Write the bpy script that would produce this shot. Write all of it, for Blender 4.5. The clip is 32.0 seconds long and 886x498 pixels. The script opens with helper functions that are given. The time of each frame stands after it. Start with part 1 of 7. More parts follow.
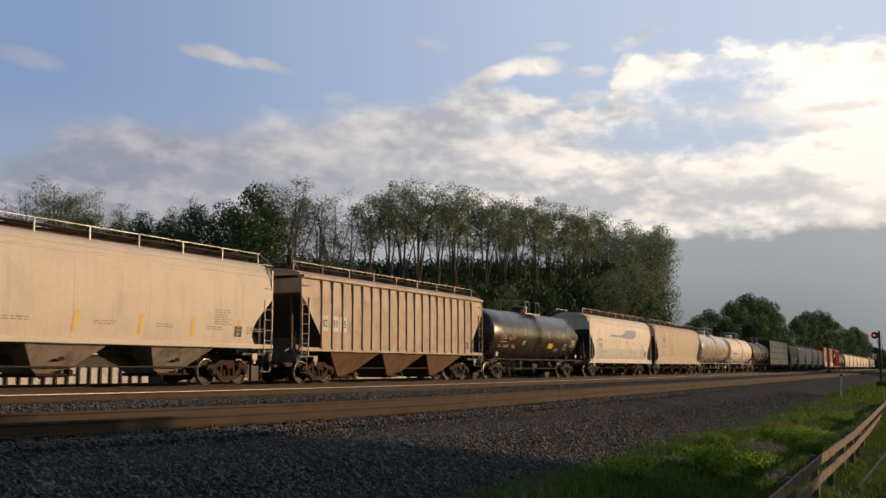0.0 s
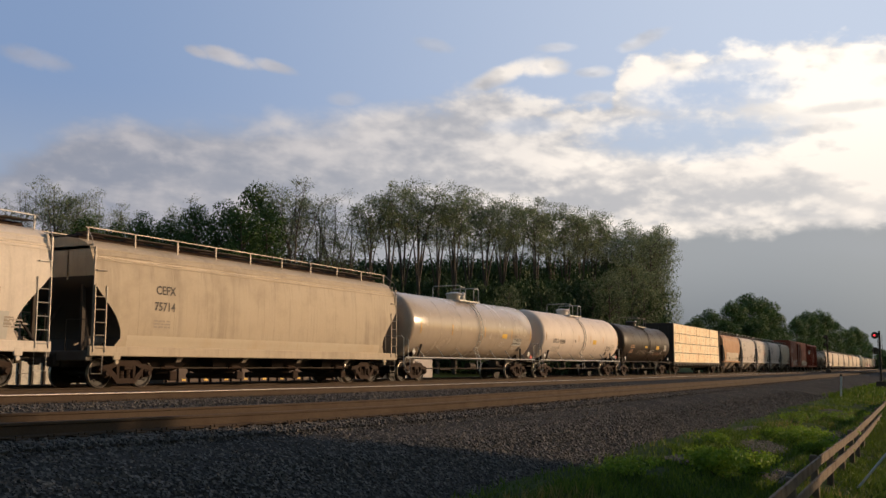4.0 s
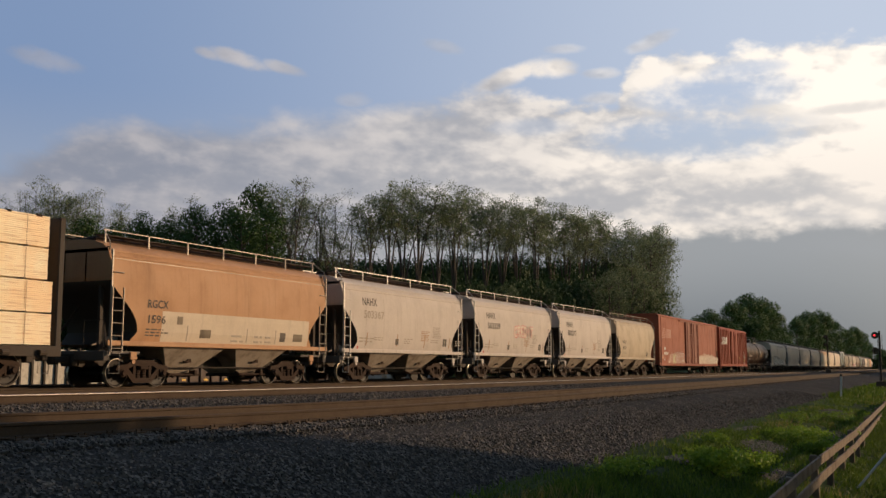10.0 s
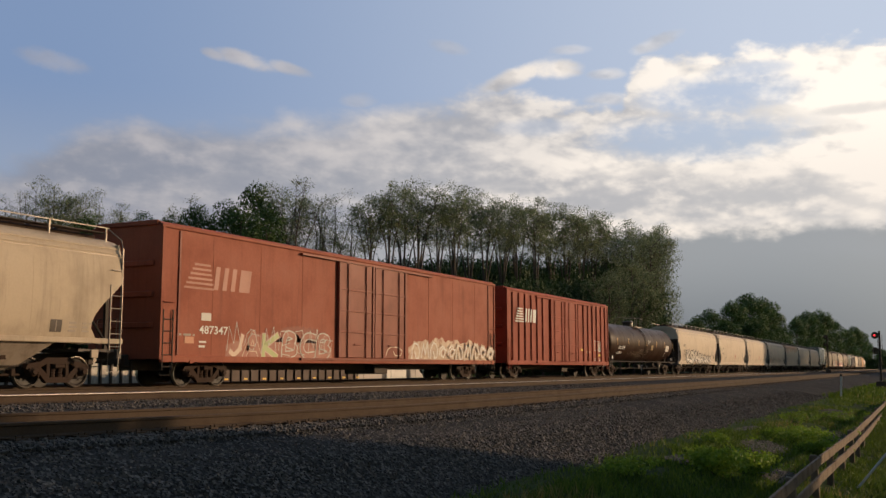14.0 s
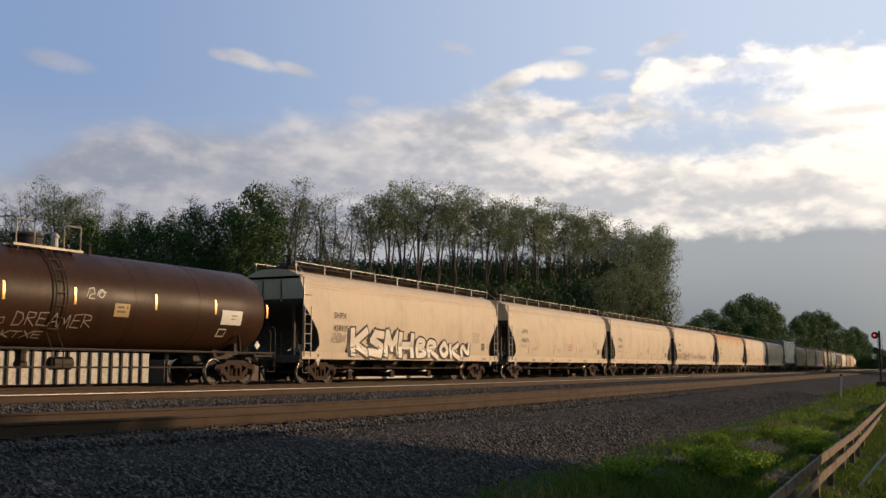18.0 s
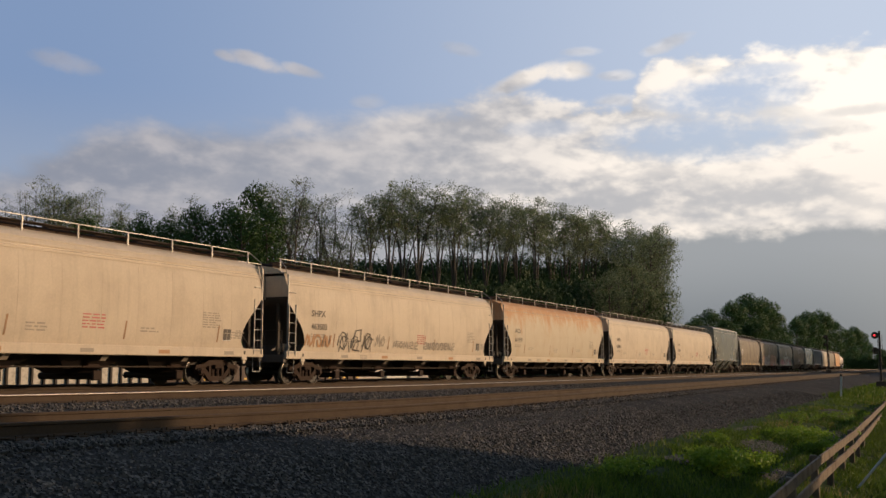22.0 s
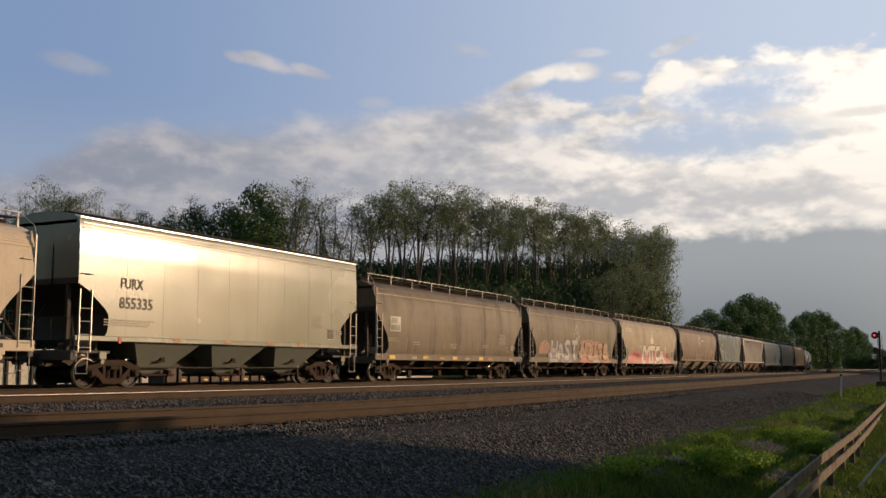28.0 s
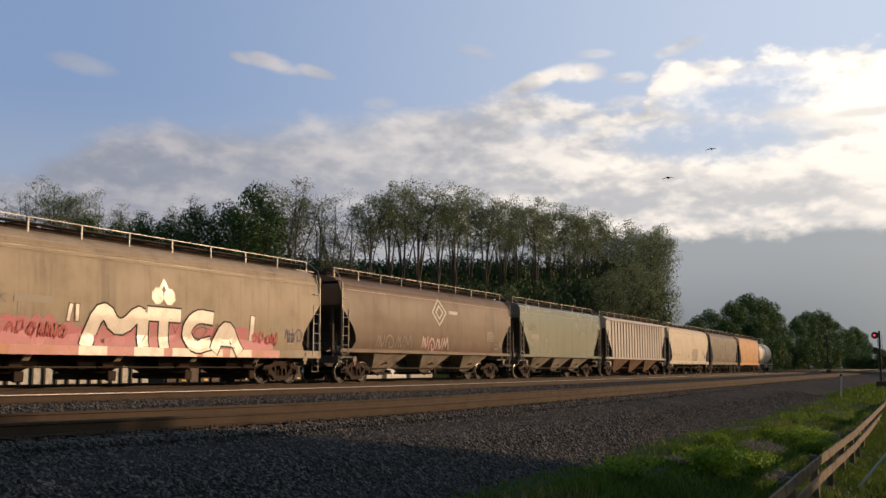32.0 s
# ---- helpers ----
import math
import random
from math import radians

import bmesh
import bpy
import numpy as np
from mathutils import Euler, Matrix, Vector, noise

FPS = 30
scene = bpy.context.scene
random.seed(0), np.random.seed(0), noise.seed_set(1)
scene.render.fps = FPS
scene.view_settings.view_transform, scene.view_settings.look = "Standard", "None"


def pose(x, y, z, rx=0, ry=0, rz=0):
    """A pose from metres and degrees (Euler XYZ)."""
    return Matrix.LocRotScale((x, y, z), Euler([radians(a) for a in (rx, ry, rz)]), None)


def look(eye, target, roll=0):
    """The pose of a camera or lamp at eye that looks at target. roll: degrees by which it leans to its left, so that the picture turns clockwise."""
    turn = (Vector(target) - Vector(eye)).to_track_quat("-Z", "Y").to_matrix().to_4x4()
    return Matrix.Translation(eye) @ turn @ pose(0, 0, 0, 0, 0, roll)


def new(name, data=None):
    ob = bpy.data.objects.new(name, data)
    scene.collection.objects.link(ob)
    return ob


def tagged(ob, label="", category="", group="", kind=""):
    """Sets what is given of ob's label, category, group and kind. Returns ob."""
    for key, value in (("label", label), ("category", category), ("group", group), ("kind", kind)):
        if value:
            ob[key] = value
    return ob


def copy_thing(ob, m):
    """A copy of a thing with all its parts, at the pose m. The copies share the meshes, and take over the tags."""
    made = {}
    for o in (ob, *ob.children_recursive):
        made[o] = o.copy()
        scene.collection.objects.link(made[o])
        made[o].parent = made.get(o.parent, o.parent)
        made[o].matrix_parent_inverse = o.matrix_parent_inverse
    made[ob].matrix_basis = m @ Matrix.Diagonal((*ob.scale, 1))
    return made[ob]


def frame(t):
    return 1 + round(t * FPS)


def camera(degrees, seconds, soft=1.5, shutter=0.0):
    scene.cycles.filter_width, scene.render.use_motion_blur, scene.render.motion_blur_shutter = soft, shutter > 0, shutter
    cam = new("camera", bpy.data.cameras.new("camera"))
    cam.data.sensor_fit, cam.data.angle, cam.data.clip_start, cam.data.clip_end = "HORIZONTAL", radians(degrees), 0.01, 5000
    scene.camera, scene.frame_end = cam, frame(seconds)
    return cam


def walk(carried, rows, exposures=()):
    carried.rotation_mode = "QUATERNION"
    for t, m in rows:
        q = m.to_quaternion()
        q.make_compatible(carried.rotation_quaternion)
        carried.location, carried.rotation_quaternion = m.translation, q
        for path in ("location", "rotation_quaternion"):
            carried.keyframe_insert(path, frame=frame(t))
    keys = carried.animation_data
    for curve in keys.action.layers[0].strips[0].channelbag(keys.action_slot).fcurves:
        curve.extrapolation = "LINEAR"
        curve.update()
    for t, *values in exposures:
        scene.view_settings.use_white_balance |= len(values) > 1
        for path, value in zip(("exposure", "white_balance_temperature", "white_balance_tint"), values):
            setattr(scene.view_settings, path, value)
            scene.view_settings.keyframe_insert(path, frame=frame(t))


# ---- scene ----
# ---- camera: on a tripod, still for the whole clip ----
EYE = (0.0, 0.0, 0.64)
YAW, PITCH = 26.82, 6.84
cam = camera(48.26, 32.0, 1.5)
STAND = pose(*EYE, 90 + PITCH, 0, YAW)
walk(cam, [(0.0, STAND), (32.0, STAND)],
     [(0.0, 0.06), (2.0, 0.08), (6.0, 0.0), (12.0, -0.06), (14.0, -0.05), (17.0, 0.19), (18.0, 0.16), (20.0, 0.05), (22.0, 0.0), (28.0, 0.0), (32.0, 0.09)])

# ---- sky, sun, exposure ----
SUN_AZ, SUN_EL = 46.0, 11.0          # degrees from +Y towards +X, and above the horizon
world = bpy.data.worlds.new("sky")
scene.world = world
world.use_nodes = True
wn = world.node_tree.nodes
sky = wn.new("ShaderNodeTexSky")
sky.sky_type = 'NISHITA'
sky.sun_disc = False
sky.sun_elevation = radians(SUN_EL)
sky.sun_rotation = radians(SUN_AZ)
sky.air_density, sky.dust_density, sky.ozone_density = 1.2, 0.6, 2.0
wn["Background"].inputs[1].default_value = 0.078
world.node_tree.links.new(sky.outputs[0], wn["Background"].inputs[0])
sun = new("sun", bpy.data.lights.new("sun", 'SUN'))
sun.data.energy, sun.data.angle, sun.data.color = 3.4, radians(0.6), (1.0, 0.69, 0.42)
to_sun = Vector((math.sin(radians(SUN_AZ)) * math.cos(radians(SUN_EL)),
                 math.cos(radians(SUN_AZ)) * math.cos(radians(SUN_EL)), math.sin(radians(SUN_EL))))
sun.matrix_world = look(to_sun * 60, (0, 0, 0))

# ---- the railway's line ----
# straight, then a slight bend away, then straight again; s metres along the train's track
BEND_AT, BEND_R, BEND_LEN = 58.43, 3519.0, 66.98
TRAIN_X, MID_X, NEAR_X, BACK_X = -23.85, -18.05, -11.15, -29.2


def line_at(s, offset=TRAIN_X):
    """Place and heading (degrees) of a line parallel to the tracks, offset metres across at the straight."""
    a = min(max(s - BEND_AT, 0.0), BEND_LEN) / BEND_R
    r = max(s - BEND_AT - BEND_LEN, 0.0)
    x = -BEND_R * (1 - math.cos(a)) - r * math.sin(a)
    y = min(s, BEND_AT) + BEND_R * math.sin(a) + r * math.cos(a)
    return x + offset * math.cos(a), y + offset * math.sin(a), math.degrees(a)


def grade(s):
    """The line climbs a little towards the near end."""
    q = min(max((40.0 - s) / 30.0, 0.0), 1.2)
    return 0.11 * q * q


def lift(s, off):
    """Height of the formation at an offset: the near track lies lower, canted towards the camera."""
    q = min(max((24.0 - s) / 15.0, 0.0), 1.2)
    near = 0.12 * q * q - 0.107 - 0.038 * (max(off, -12.6) + 11.9)
    k = min(max((off + 14.2) / 1.6, 0.0), 1.0)
    g = grade(s) * (1 - k) + near * k
    return g * min(1.0, max(0.0, (-5.0 - off) / 4.0))


def run(t):
    """How far the train has come by t seconds; it slows a little."""
    return 16.05 * t - 0.018 * t * t


# ---- mesh helpers ----
class Build:
    """Collects vertices and faces of one mesh."""

    def __init__(self):
        self.v, self.f = [], []

    def add(self, verts, faces):
        n = len(self.v)
        self.v.extend(tuple(p) for p in verts)
        self.f.extend(tuple(i + n for i in f) for f in faces)
        return self

    def box(self, cx, cy, cz, sx, sy, sz, b=0.0, m=None):
        """A box by centre and size, with its long edges chamfered by b."""
        hx, hy, hz = sx / 2, sy / 2, sz / 2
        if b <= 0:
            vs = [(x, y, z) for x in (-hx, hx) for y in (-hy, hy) for z in (-hz, hz)]
            fs = [(0, 1, 3, 2), (4, 6, 7, 5), (0, 4, 5, 1), (2, 3, 7, 6), (0, 2, 6, 4), (1, 5, 7, 3)]
        else:
            vs, fs = [], []
            for y, k in ((-hy, b), (-hy + b, 0), (hy - b, 0), (hy, b)):
                ax, az, c = hx - k, hz - k, b
                vs += [(ax - c, y, -az), (ax, y, -az + c), (ax, y, az - c), (ax - c, y, az),
                       (-ax + c, y, az), (-ax, y, az - c), (-ax, y, -az + c), (-ax + c, y, -az)]
            for r in range(3):
                for i in range(8):
                    j = (i + 1) % 8
                    fs.append((r * 8 + i, r * 8 + j, r * 8 + 8 + j, r * 8 + 8 + i))
            fs += [tuple(range(7, -1, -1)), tuple(range(24, 32))]
            fs = [tuple(reversed(f)) for f in fs]
        mat = Matrix.Translation((cx, cy, cz)) @ (m or Matrix())
        return self.add([mat @ Vector(p) for p in vs], fs)

    def tube(self, pts, r, n=6, r2=None, cap=True):
        """A round bar along points; r2: its radius at the end."""
        pts = [Vector(p) for p in pts]
        vs, fs = [], []
        for k, p in enumerate(pts):
            d = (pts[min(k + 1, len(pts) - 1)] - pts[max(k - 1, 0)]).normalized()
            u = d.orthogonal().normalized() if abs(d.z) > 0.9 else d.cross(Vector((0, 0, 1))).normalized()
            w = d.cross(u)
            q = r if r2 is None else r + (r2 - r) * k / (len(pts) - 1)
            vs += [p + (u * math.cos(6.28319 * i / n) + w * math.sin(6.28319 * i / n)) * q for i in range(n)]
        for k in range(len(pts) - 1):
            for i in range(n):
                j = (i + 1) % n
                fs.append((k * n + i, k * n + j, k * n + n + j, k * n + n + i))
        if cap:
            fs += [tuple(range(n - 1, -1, -1)), tuple(range(len(vs) - n, len(vs)))]
        return self.add(vs, fs)

    def lathe(self, prof, n=20, axis='Y', at=(0, 0, 0)):
        """Turns (along, radius) pairs round an axis."""
        vs, fs = [], []
        for a, r in prof:
            for i in range(n):
                c, s = math.cos(6.28319 * i / n) * r, math.sin(6.28319 * i / n) * r
                p = (c, a, s) if axis == 'Y' else ((a, c, s) if axis == 'X' else (c, s, a))
                vs.append((p[0] + at[0], p[1] + at[1], p[2] + at[2]))
        for k in range(len(prof) - 1):
            for i in range(n):
                j = (i + 1) % n
                fs.append((k * n + i, k * n + j, k * n + n + j, k * n + n + i))
        fs += [tuple(range(n - 1, -1, -1)), tuple(range(len(vs) - n, len(vs)))]
        return self.add(vs, fs)

    def prism(self, outline, y0, y1):
        """An (x, z) outline pulled from y0 to y1."""
        n = len(outline)
        vs = [(x, y0, z) for x, z in outline] + [(x, y1, z) for x, z in outline]
        fs = [(i, (i + 1) % n, n + (i + 1) % n, n + i) for i in range(n)]
        return self.add(vs, fs + [tuple(range(n - 1, -1, -1)), tuple(range(n, 2 * n))])

    def mesh(self, name, smooth=None):
        me = bpy.data.meshes.new(name)
        me.from_pydata(self.v, [], self.f)
        me.update()
        bm = bmesh.new()
        bm.from_mesh(me)
        bmesh.ops.recalc_face_normals(bm, faces=bm.faces)
        bm.to_mesh(me)
        bm.free()
        if smooth:
            me.shade_smooth()
            me.set_sharp_from_angle(angle=radians(smooth))
        return me


def part(name, made, material, parent=None, label="", smooth=None, m=None):
    """Links a Build, or a ready mesh, as one mesh object under a thing or a part."""
    me = made.mesh(name, smooth) if isinstance(made, Build) else made
    if not me.materials:
        me.materials.append(material)
    ob = new(name, me)
    if parent:
        ob.parent = parent
    if m is not None:
        ob.matrix_basis = m
    if label:
        ob["label"] = label
    return ob


# ---- materials ----
class Nodes:
    """Short-hand for a node tree."""

    def __init__(self, tree):
        self.t = tree

    def n(self, kind, ins=(), out=0, **props):
        nd = self.t.nodes.new("ShaderNode" + kind)
        for k, val in props.items():
            setattr(nd, k, val)
        for k, val in (ins.items() if isinstance(ins, dict) else enumerate(ins)):
            if val is None:
                continue
            if isinstance(val, bpy.types.NodeSocket):
                self.t.links.new(val, nd.inputs[k])
            else:
                nd.inputs[k].default_value = val
        return nd.outputs[out]

    def math(self, op, *ins):
        return self.n("Math", ins, operation=op)

    def ramp(self, val, lo, hi):
        return self.n("MapRange", {0: val, 1: lo, 2: hi}, interpolation_type='SMOOTHSTEP')

    def mix(self, f, a, b, blend='MIX'):
        nd = self.t.nodes.new("ShaderNodeMix")
        nd.data_type, nd.blend_type = 'RGBA', blend
        for k, val in ((0, f), (6, a), (7, b)):
            if isinstance(val, bpy.types.NodeSocket):
                self.t.links.new(val, nd.inputs[k])
            else:
                nd.inputs[k].default_value = val if k == 0 else (*val, 1.0)[:4]
        return nd.outputs[2]

    def noise(self, vec, scale, detail=4.0, rough=0.6, dist=0.0):
        return self.n("TexNoise", {"Vector": vec, "Scale": scale, "Detail": detail, "Roughness": rough, "Distortion": dist})


def surface(name, base, rough=0.6, metal=0.0, dirt=(0.12, 0.09, 0.07), dirty=0.35, size=1.2, grain=14.0, bump=0.15,
            streak=0.0, rust=0.0, vary=0.12, spec=0.3, dist=0.02, runs=0.0):
    """A weathered surface: patches and grain of dirt, run-down streaks, rust, relief."""
    mat = bpy.data.materials.new(name)
    mat.use_nodes = True
    k = Nodes(mat.node_tree)
    bsdf = mat.node_tree.nodes["Principled BSDF"]
    co = k.n("TexCoord", out=3)
    rnd = k.n("ObjectInfo", out=5)
    off = k.n("VectorMath", {0: co, 1: k.n("CombineXYZ", {0: k.math('MULTIPLY', rnd, 31.0), 1: k.math('MULTIPLY', rnd, 17.0)})})
    big = k.noise(off, 1.0 / size, 5.0, 0.62)
    fine = k.noise(off, grain, 4.0, 0.65)
    col = k.mix(k.math('MULTIPLY', k.ramp(fine, 0.35, 0.7), vary), base, [min(1, c * 1.35 + 0.01) for c in base])
    col = k.mix(k.math('MULTIPLY', k.ramp(big, 0.42, 0.75), dirty), col, dirt)
    if streak > 0:
        st = k.noise(k.n("VectorMath", {0: off, 1: (3.0, 3.0, 0.16)}, operation='MULTIPLY'), 1.6, 5.0, 0.7)
        col = k.mix(k.math('MULTIPLY', k.ramp(st, 0.5, 0.78), streak), col, dirt)
    if runs > 0:
        rn = k.noise(k.n("VectorMath", {0: off, 1: (1.0, 1.0, 0.05)}, operation='MULTIPLY'), 0.85, 6.0, 0.68)
        edge = k.noise(off, 0.5, 3.0, 0.5)
        col = k.mix(k.math('MULTIPLY', k.math('MULTIPLY', k.ramp(rn, 0.50, 0.68), k.ramp(edge, 0.35, 0.6)), runs), col, [c * 0.6 for c in dirt])
    if rust > 0:
        rn = k.noise(k.n("VectorMath", {0: off, 1: (1.0, 1.0, 0.45)}, operation='MULTIPLY'), 1.1, 7.0, 0.72)
        hz = k.n("SeparateXYZ", {0: co}, out=2)
        rn = k.math('ADD', rn, k.math('MULTIPLY', k.math('SUBTRACT', hz, 3.75), 0.24))
        col = k.mix(k.math('MULTIPLY', k.ramp(rn, 0.74 - rust * 0.45, 1.0 - rust * 0.4), 0.8), col, (0.50, 0.24, 0.095))
    col = k.mix(k.math('MULTIPLY', k.math('SUBTRACT', rnd, 0.5), 0.10), col, (0, 0, 0))
    k.t.links.new(col, bsdf.inputs["Base Color"])
    k.t.links.new(k.math('ADD', k.math('MULTIPLY', k.math('SUBTRACT', big, 0.5), 0.35), rough), bsdf.inputs["Roughness"])
    bsdf.inputs["Metallic"].default_value = metal
    bsdf.inputs["Specular IOR Level"].default_value = spec
    if bump > 0:
        h = k.math('ADD', k.math('MULTIPLY', fine, 0.35), big)
        k.t.links.new(k.n("Bump", {"Strength": bump, "Distance": dist, "Height": h}), bsdf.inputs["Normal"])
    return mat


M = {}
M["cream"] = surface("paint_cream", (0.575, 0.48, 0.375), 0.58, spec=0.2, dirty=0.16, streak=0.2, runs=0.12, bump=0.04, vary=0.2)
M["bone"] = surface("paint_bone", (0.63, 0.545, 0.455), 0.6, spec=0.18, dirty=0.14, streak=0.16, runs=0.12, bump=0.04, vary=0.2)
M["tankwhite"] = surface("tank_white", (0.71, 0.60, 0.52), 0.55, spec=0.25, dirty=0.10, streak=0.10, runs=0.10, bump=0.02)
M["tankcream"] = surface("tank_cream", (0.50, 0.41, 0.325), 0.24, spec=0.55, dirty=0.2, streak=0.15, runs=0.15, bump=0.02)
M["roofedge"] = surface("roof_edge_steel", (0.72, 0.69, 0.65), 0.35, metal=0.5, spec=0.5, dirty=0.15, bump=0.02)
# hopper end frames: the shade between cars is put into this dark colour
M["endshade"] = surface("end_frame_shaded", (0.125, 0.108, 0.097), 0.65, spec=0.2, dirty=0.5, dirt=(0.07, 0.055, 0.045), bump=0.1)
M["bay"] = surface("bay_dirty", (0.36, 0.30, 0.245), 0.65, dirty=0.75, dirt=(0.13, 0.095, 0.07), size=0.5, streak=0.4, runs=0.4, bump=0.1)
M["white"] = surface("paint_white", (0.535, 0.475, 0.435), 0.6, spec=0.18, dirty=0.14, streak=0.22, runs=0.14, bump=0.04, vary=0.2)
M["offwhite"] = surface("paint_off_white", (0.66, 0.575, 0.49), 0.5, spec=0.25, dirty=0.16, streak=0.2, runs=0.1, bump=0.05, vary=0.2)
M["tan"] = surface("paint_tan", (0.47, 0.385, 0.285), 0.58, spec=0.2, dirty=0.25, streak=0.3, runs=0.25, bump=0.06)
M["dull"] = surface("paint_dull_grey", (0.165, 0.127, 0.090), 0.55, spec=0.25, dirty=0.35, dirt=(0.085, 0.064, 0.046), streak=0.5, runs=0.85, bump=0.06)
M["brown"] = surface("paint_brown", (0.165, 0.105, 0.072), 0.52, dirty=0.4, dirt=(0.10, 0.07, 0.05), streak=0.5, runs=0.6, bump=0.06)
M["ochre"] = surface("paint_ochre", (0.46, 0.255, 0.135), 0.6, spec=0.2, dirty=0.3, dirt=(0.26, 0.13, 0.07), streak=0.35, runs=0.3, bump=0.06)
M["rusty"] = surface("paint_rusted", (0.55, 0.47, 0.36), 0.6, spec=0.18, dirty=0.3, dirt=(0.46, 0.30, 0.16), streak=0.25, rust=0.95, bump=0.06)
M["pale"] = surface("paint_pale_green", (0.185, 0.196, 0.17), 0.235, spec=0.55, dirty=0.08, streak=0.12, runs=0.18, size=5.0, bump=0.06, dist=0.05)
M["orange"] = surface("paint_orange", (0.52, 0.26, 0.10), 0.55, dirty=0.25, streak=0.3)
M["red"] = surface("paint_boxcar_red", (0.30, 0.084, 0.047), 0.65, spec=0.2, dirty=0.35, dirt=(0.14, 0.045, 0.032), streak=0.35, runs=0.35, vary=0.25, bump=0.05)
M["black"] = surface("paint_black", (0.040, 0.031, 0.023), 0.27, spec=0.5, dirty=0.45, streak=0.4, dirt=(0.075, 0.055, 0.04), runs=0.4, bump=0.03)
M["tarblack"] = surface("paint_tar_black", (0.040, 0.027, 0.018), 0.48, spec=0.2, dirty=0.5, streak=0.4, dirt=(0.06, 0.038, 0.025), runs=0.5, vary=0.3, bump=0.05)
M["darkbrown"] = surface("paint_dark_brown", (0.0400, 0.0177, 0.0087), 0.44, spec=0.11, dirty=0.6, dirt=(0.026, 0.014, 0.009), streak=0.6, runs=0.7, vary=0.5, bump=0.06)
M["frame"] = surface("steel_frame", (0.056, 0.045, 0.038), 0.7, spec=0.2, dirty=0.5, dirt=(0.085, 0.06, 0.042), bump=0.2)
M["truck"] = surface("cast_steel", (0.042, 0.026, 0.019), 0.8, spec=0.15, dirty=0.5, dirt=(0.055, 0.032, 0.022), bump=0.3)
M["tread"] = surface("wheel_steel", (0.018, 0.013, 0.011), 0.6, dirty=0.5, dirt=(0.035, 0.021, 0.015), bump=0.1)
M["rim"] = surface("worn_rim", (0.42, 0.37, 0.32), 0.35, metal=0.8, dirty=0.3, bump=0.03)
M["strap"] = surface("banding", (0.42, 0.27, 0.15), 0.5, dirty=0.3)
M["lightsteel"] = surface("painted_steel", (0.55, 0.53, 0.50), 0.42, metal=0.15, spec=0.45, dirty=0.25, bump=0.05)
M["railsteel"] = surface("galvanised_rail", (0.40, 0.375, 0.345), 0.5, metal=0.2, spec=0.4, dirty=0.35, bump=0.02)
M["railbright"] = surface("bright_rail", (0.54, 0.51, 0.48), 0.40, metal=0.35, spec=0.5, dirty=0.25, bump=0.02)
M["railworn"] = surface("worn_rail_paint", (0.36, 0.31, 0.26), 0.5, metal=0.2, dirty=0.4, bump=0.03)
M["rail_side"] = surface("rail_rust", (0.070, 0.049, 0.034), 0.85, spec=0.15, dirty=0.4, dirt=(0.05, 0.034, 0.024), size=0.5, grain=30, bump=0.25, vary=0.4)
M["rail_top"] = surface("rail_head", (0.36, 0.32, 0.29), 0.35, metal=1.0, dirty=0.1, bump=0.02)
M["tie"] = surface("tie_timber", (0.075, 0.055, 0.042), 0.9, dirty=0.5, dirt=(0.13, 0.10, 0.08), size=0.4, grain=25, bump=0.5)
M["dulltan"] = surface("paint_dull_tan", (0.37, 0.295, 0.215), 0.55, spec=0.22, dirty=0.35, dirt=(0.17, 0.13, 0.095), streak=0.5, runs=0.5, bump=0.06)
M["ribgrey"] = surface("paint_rib_grey", (0.40, 0.30, 0.225), 0.5, dirty=0.45, dirt=(0.24, 0.125, 0.07), streak=0.5, runs=0.45, size=0.6, bump=0.08)
M["ribbay"] = surface("bay_rusty", (0.20, 0.115, 0.072), 0.65, dirty=0.6, dirt=(0.07, 0.035, 0.024), size=0.8, streak=0.5, bump=0.1)


def timber_mat():
    """Stacked board edges: fine dark lines along the boards, pale and resinous patches."""
    mat = bpy.data.materials.new("board_edges")
    mat.use_nodes = True
    k = Nodes(mat.node_tree)
    bsdf = mat.node_tree.nodes["Principled BSDF"]
    co = k.n("TexCoord", out=3)
    rnd = k.n("ObjectInfo", out=5)
    line = k.noise(k.n("VectorMath", {0: co, 1: (0.5, 0.55, 17.0)}, operation='MULTIPLY'), 1.4, 4.0, 0.6)
    spot = k.noise(k.n("VectorMath", {0: co, 1: (1.0, 1.0, 4.0)}, operation='MULTIPLY'), 5.0, 3.0, 0.6)
    big = k.noise(co, 0.9, 3.0)
    col = k.mix(k.ramp(big, 0.35, 0.65), (1.0, 0.80, 0.54), (1.0, 0.90, 0.68))
    col = k.mix(k.math('MULTIPLY', k.ramp(line, 0.54, 0.63), 0.5), col, (0.50, 0.25, 0.10))
    col = k.mix(k.math('MULTIPLY', k.ramp(spot, 0.66, 0.74), 0.7), col, (0.30, 0.15, 0.07))
    col = k.mix(k.math('MULTIPLY', rnd, 0.14), col, (0.80, 0.48, 0.24))
    k.t.links.new(col, bsdf.inputs["Base Color"])
    bsdf.inputs["Roughness"].default_value = 0.7
    k.t.links.new(k.n("Bump", {"Strength": 0.3, "Distance": 0.01, "Height": line}), bsdf.inputs["Normal"])
    return mat


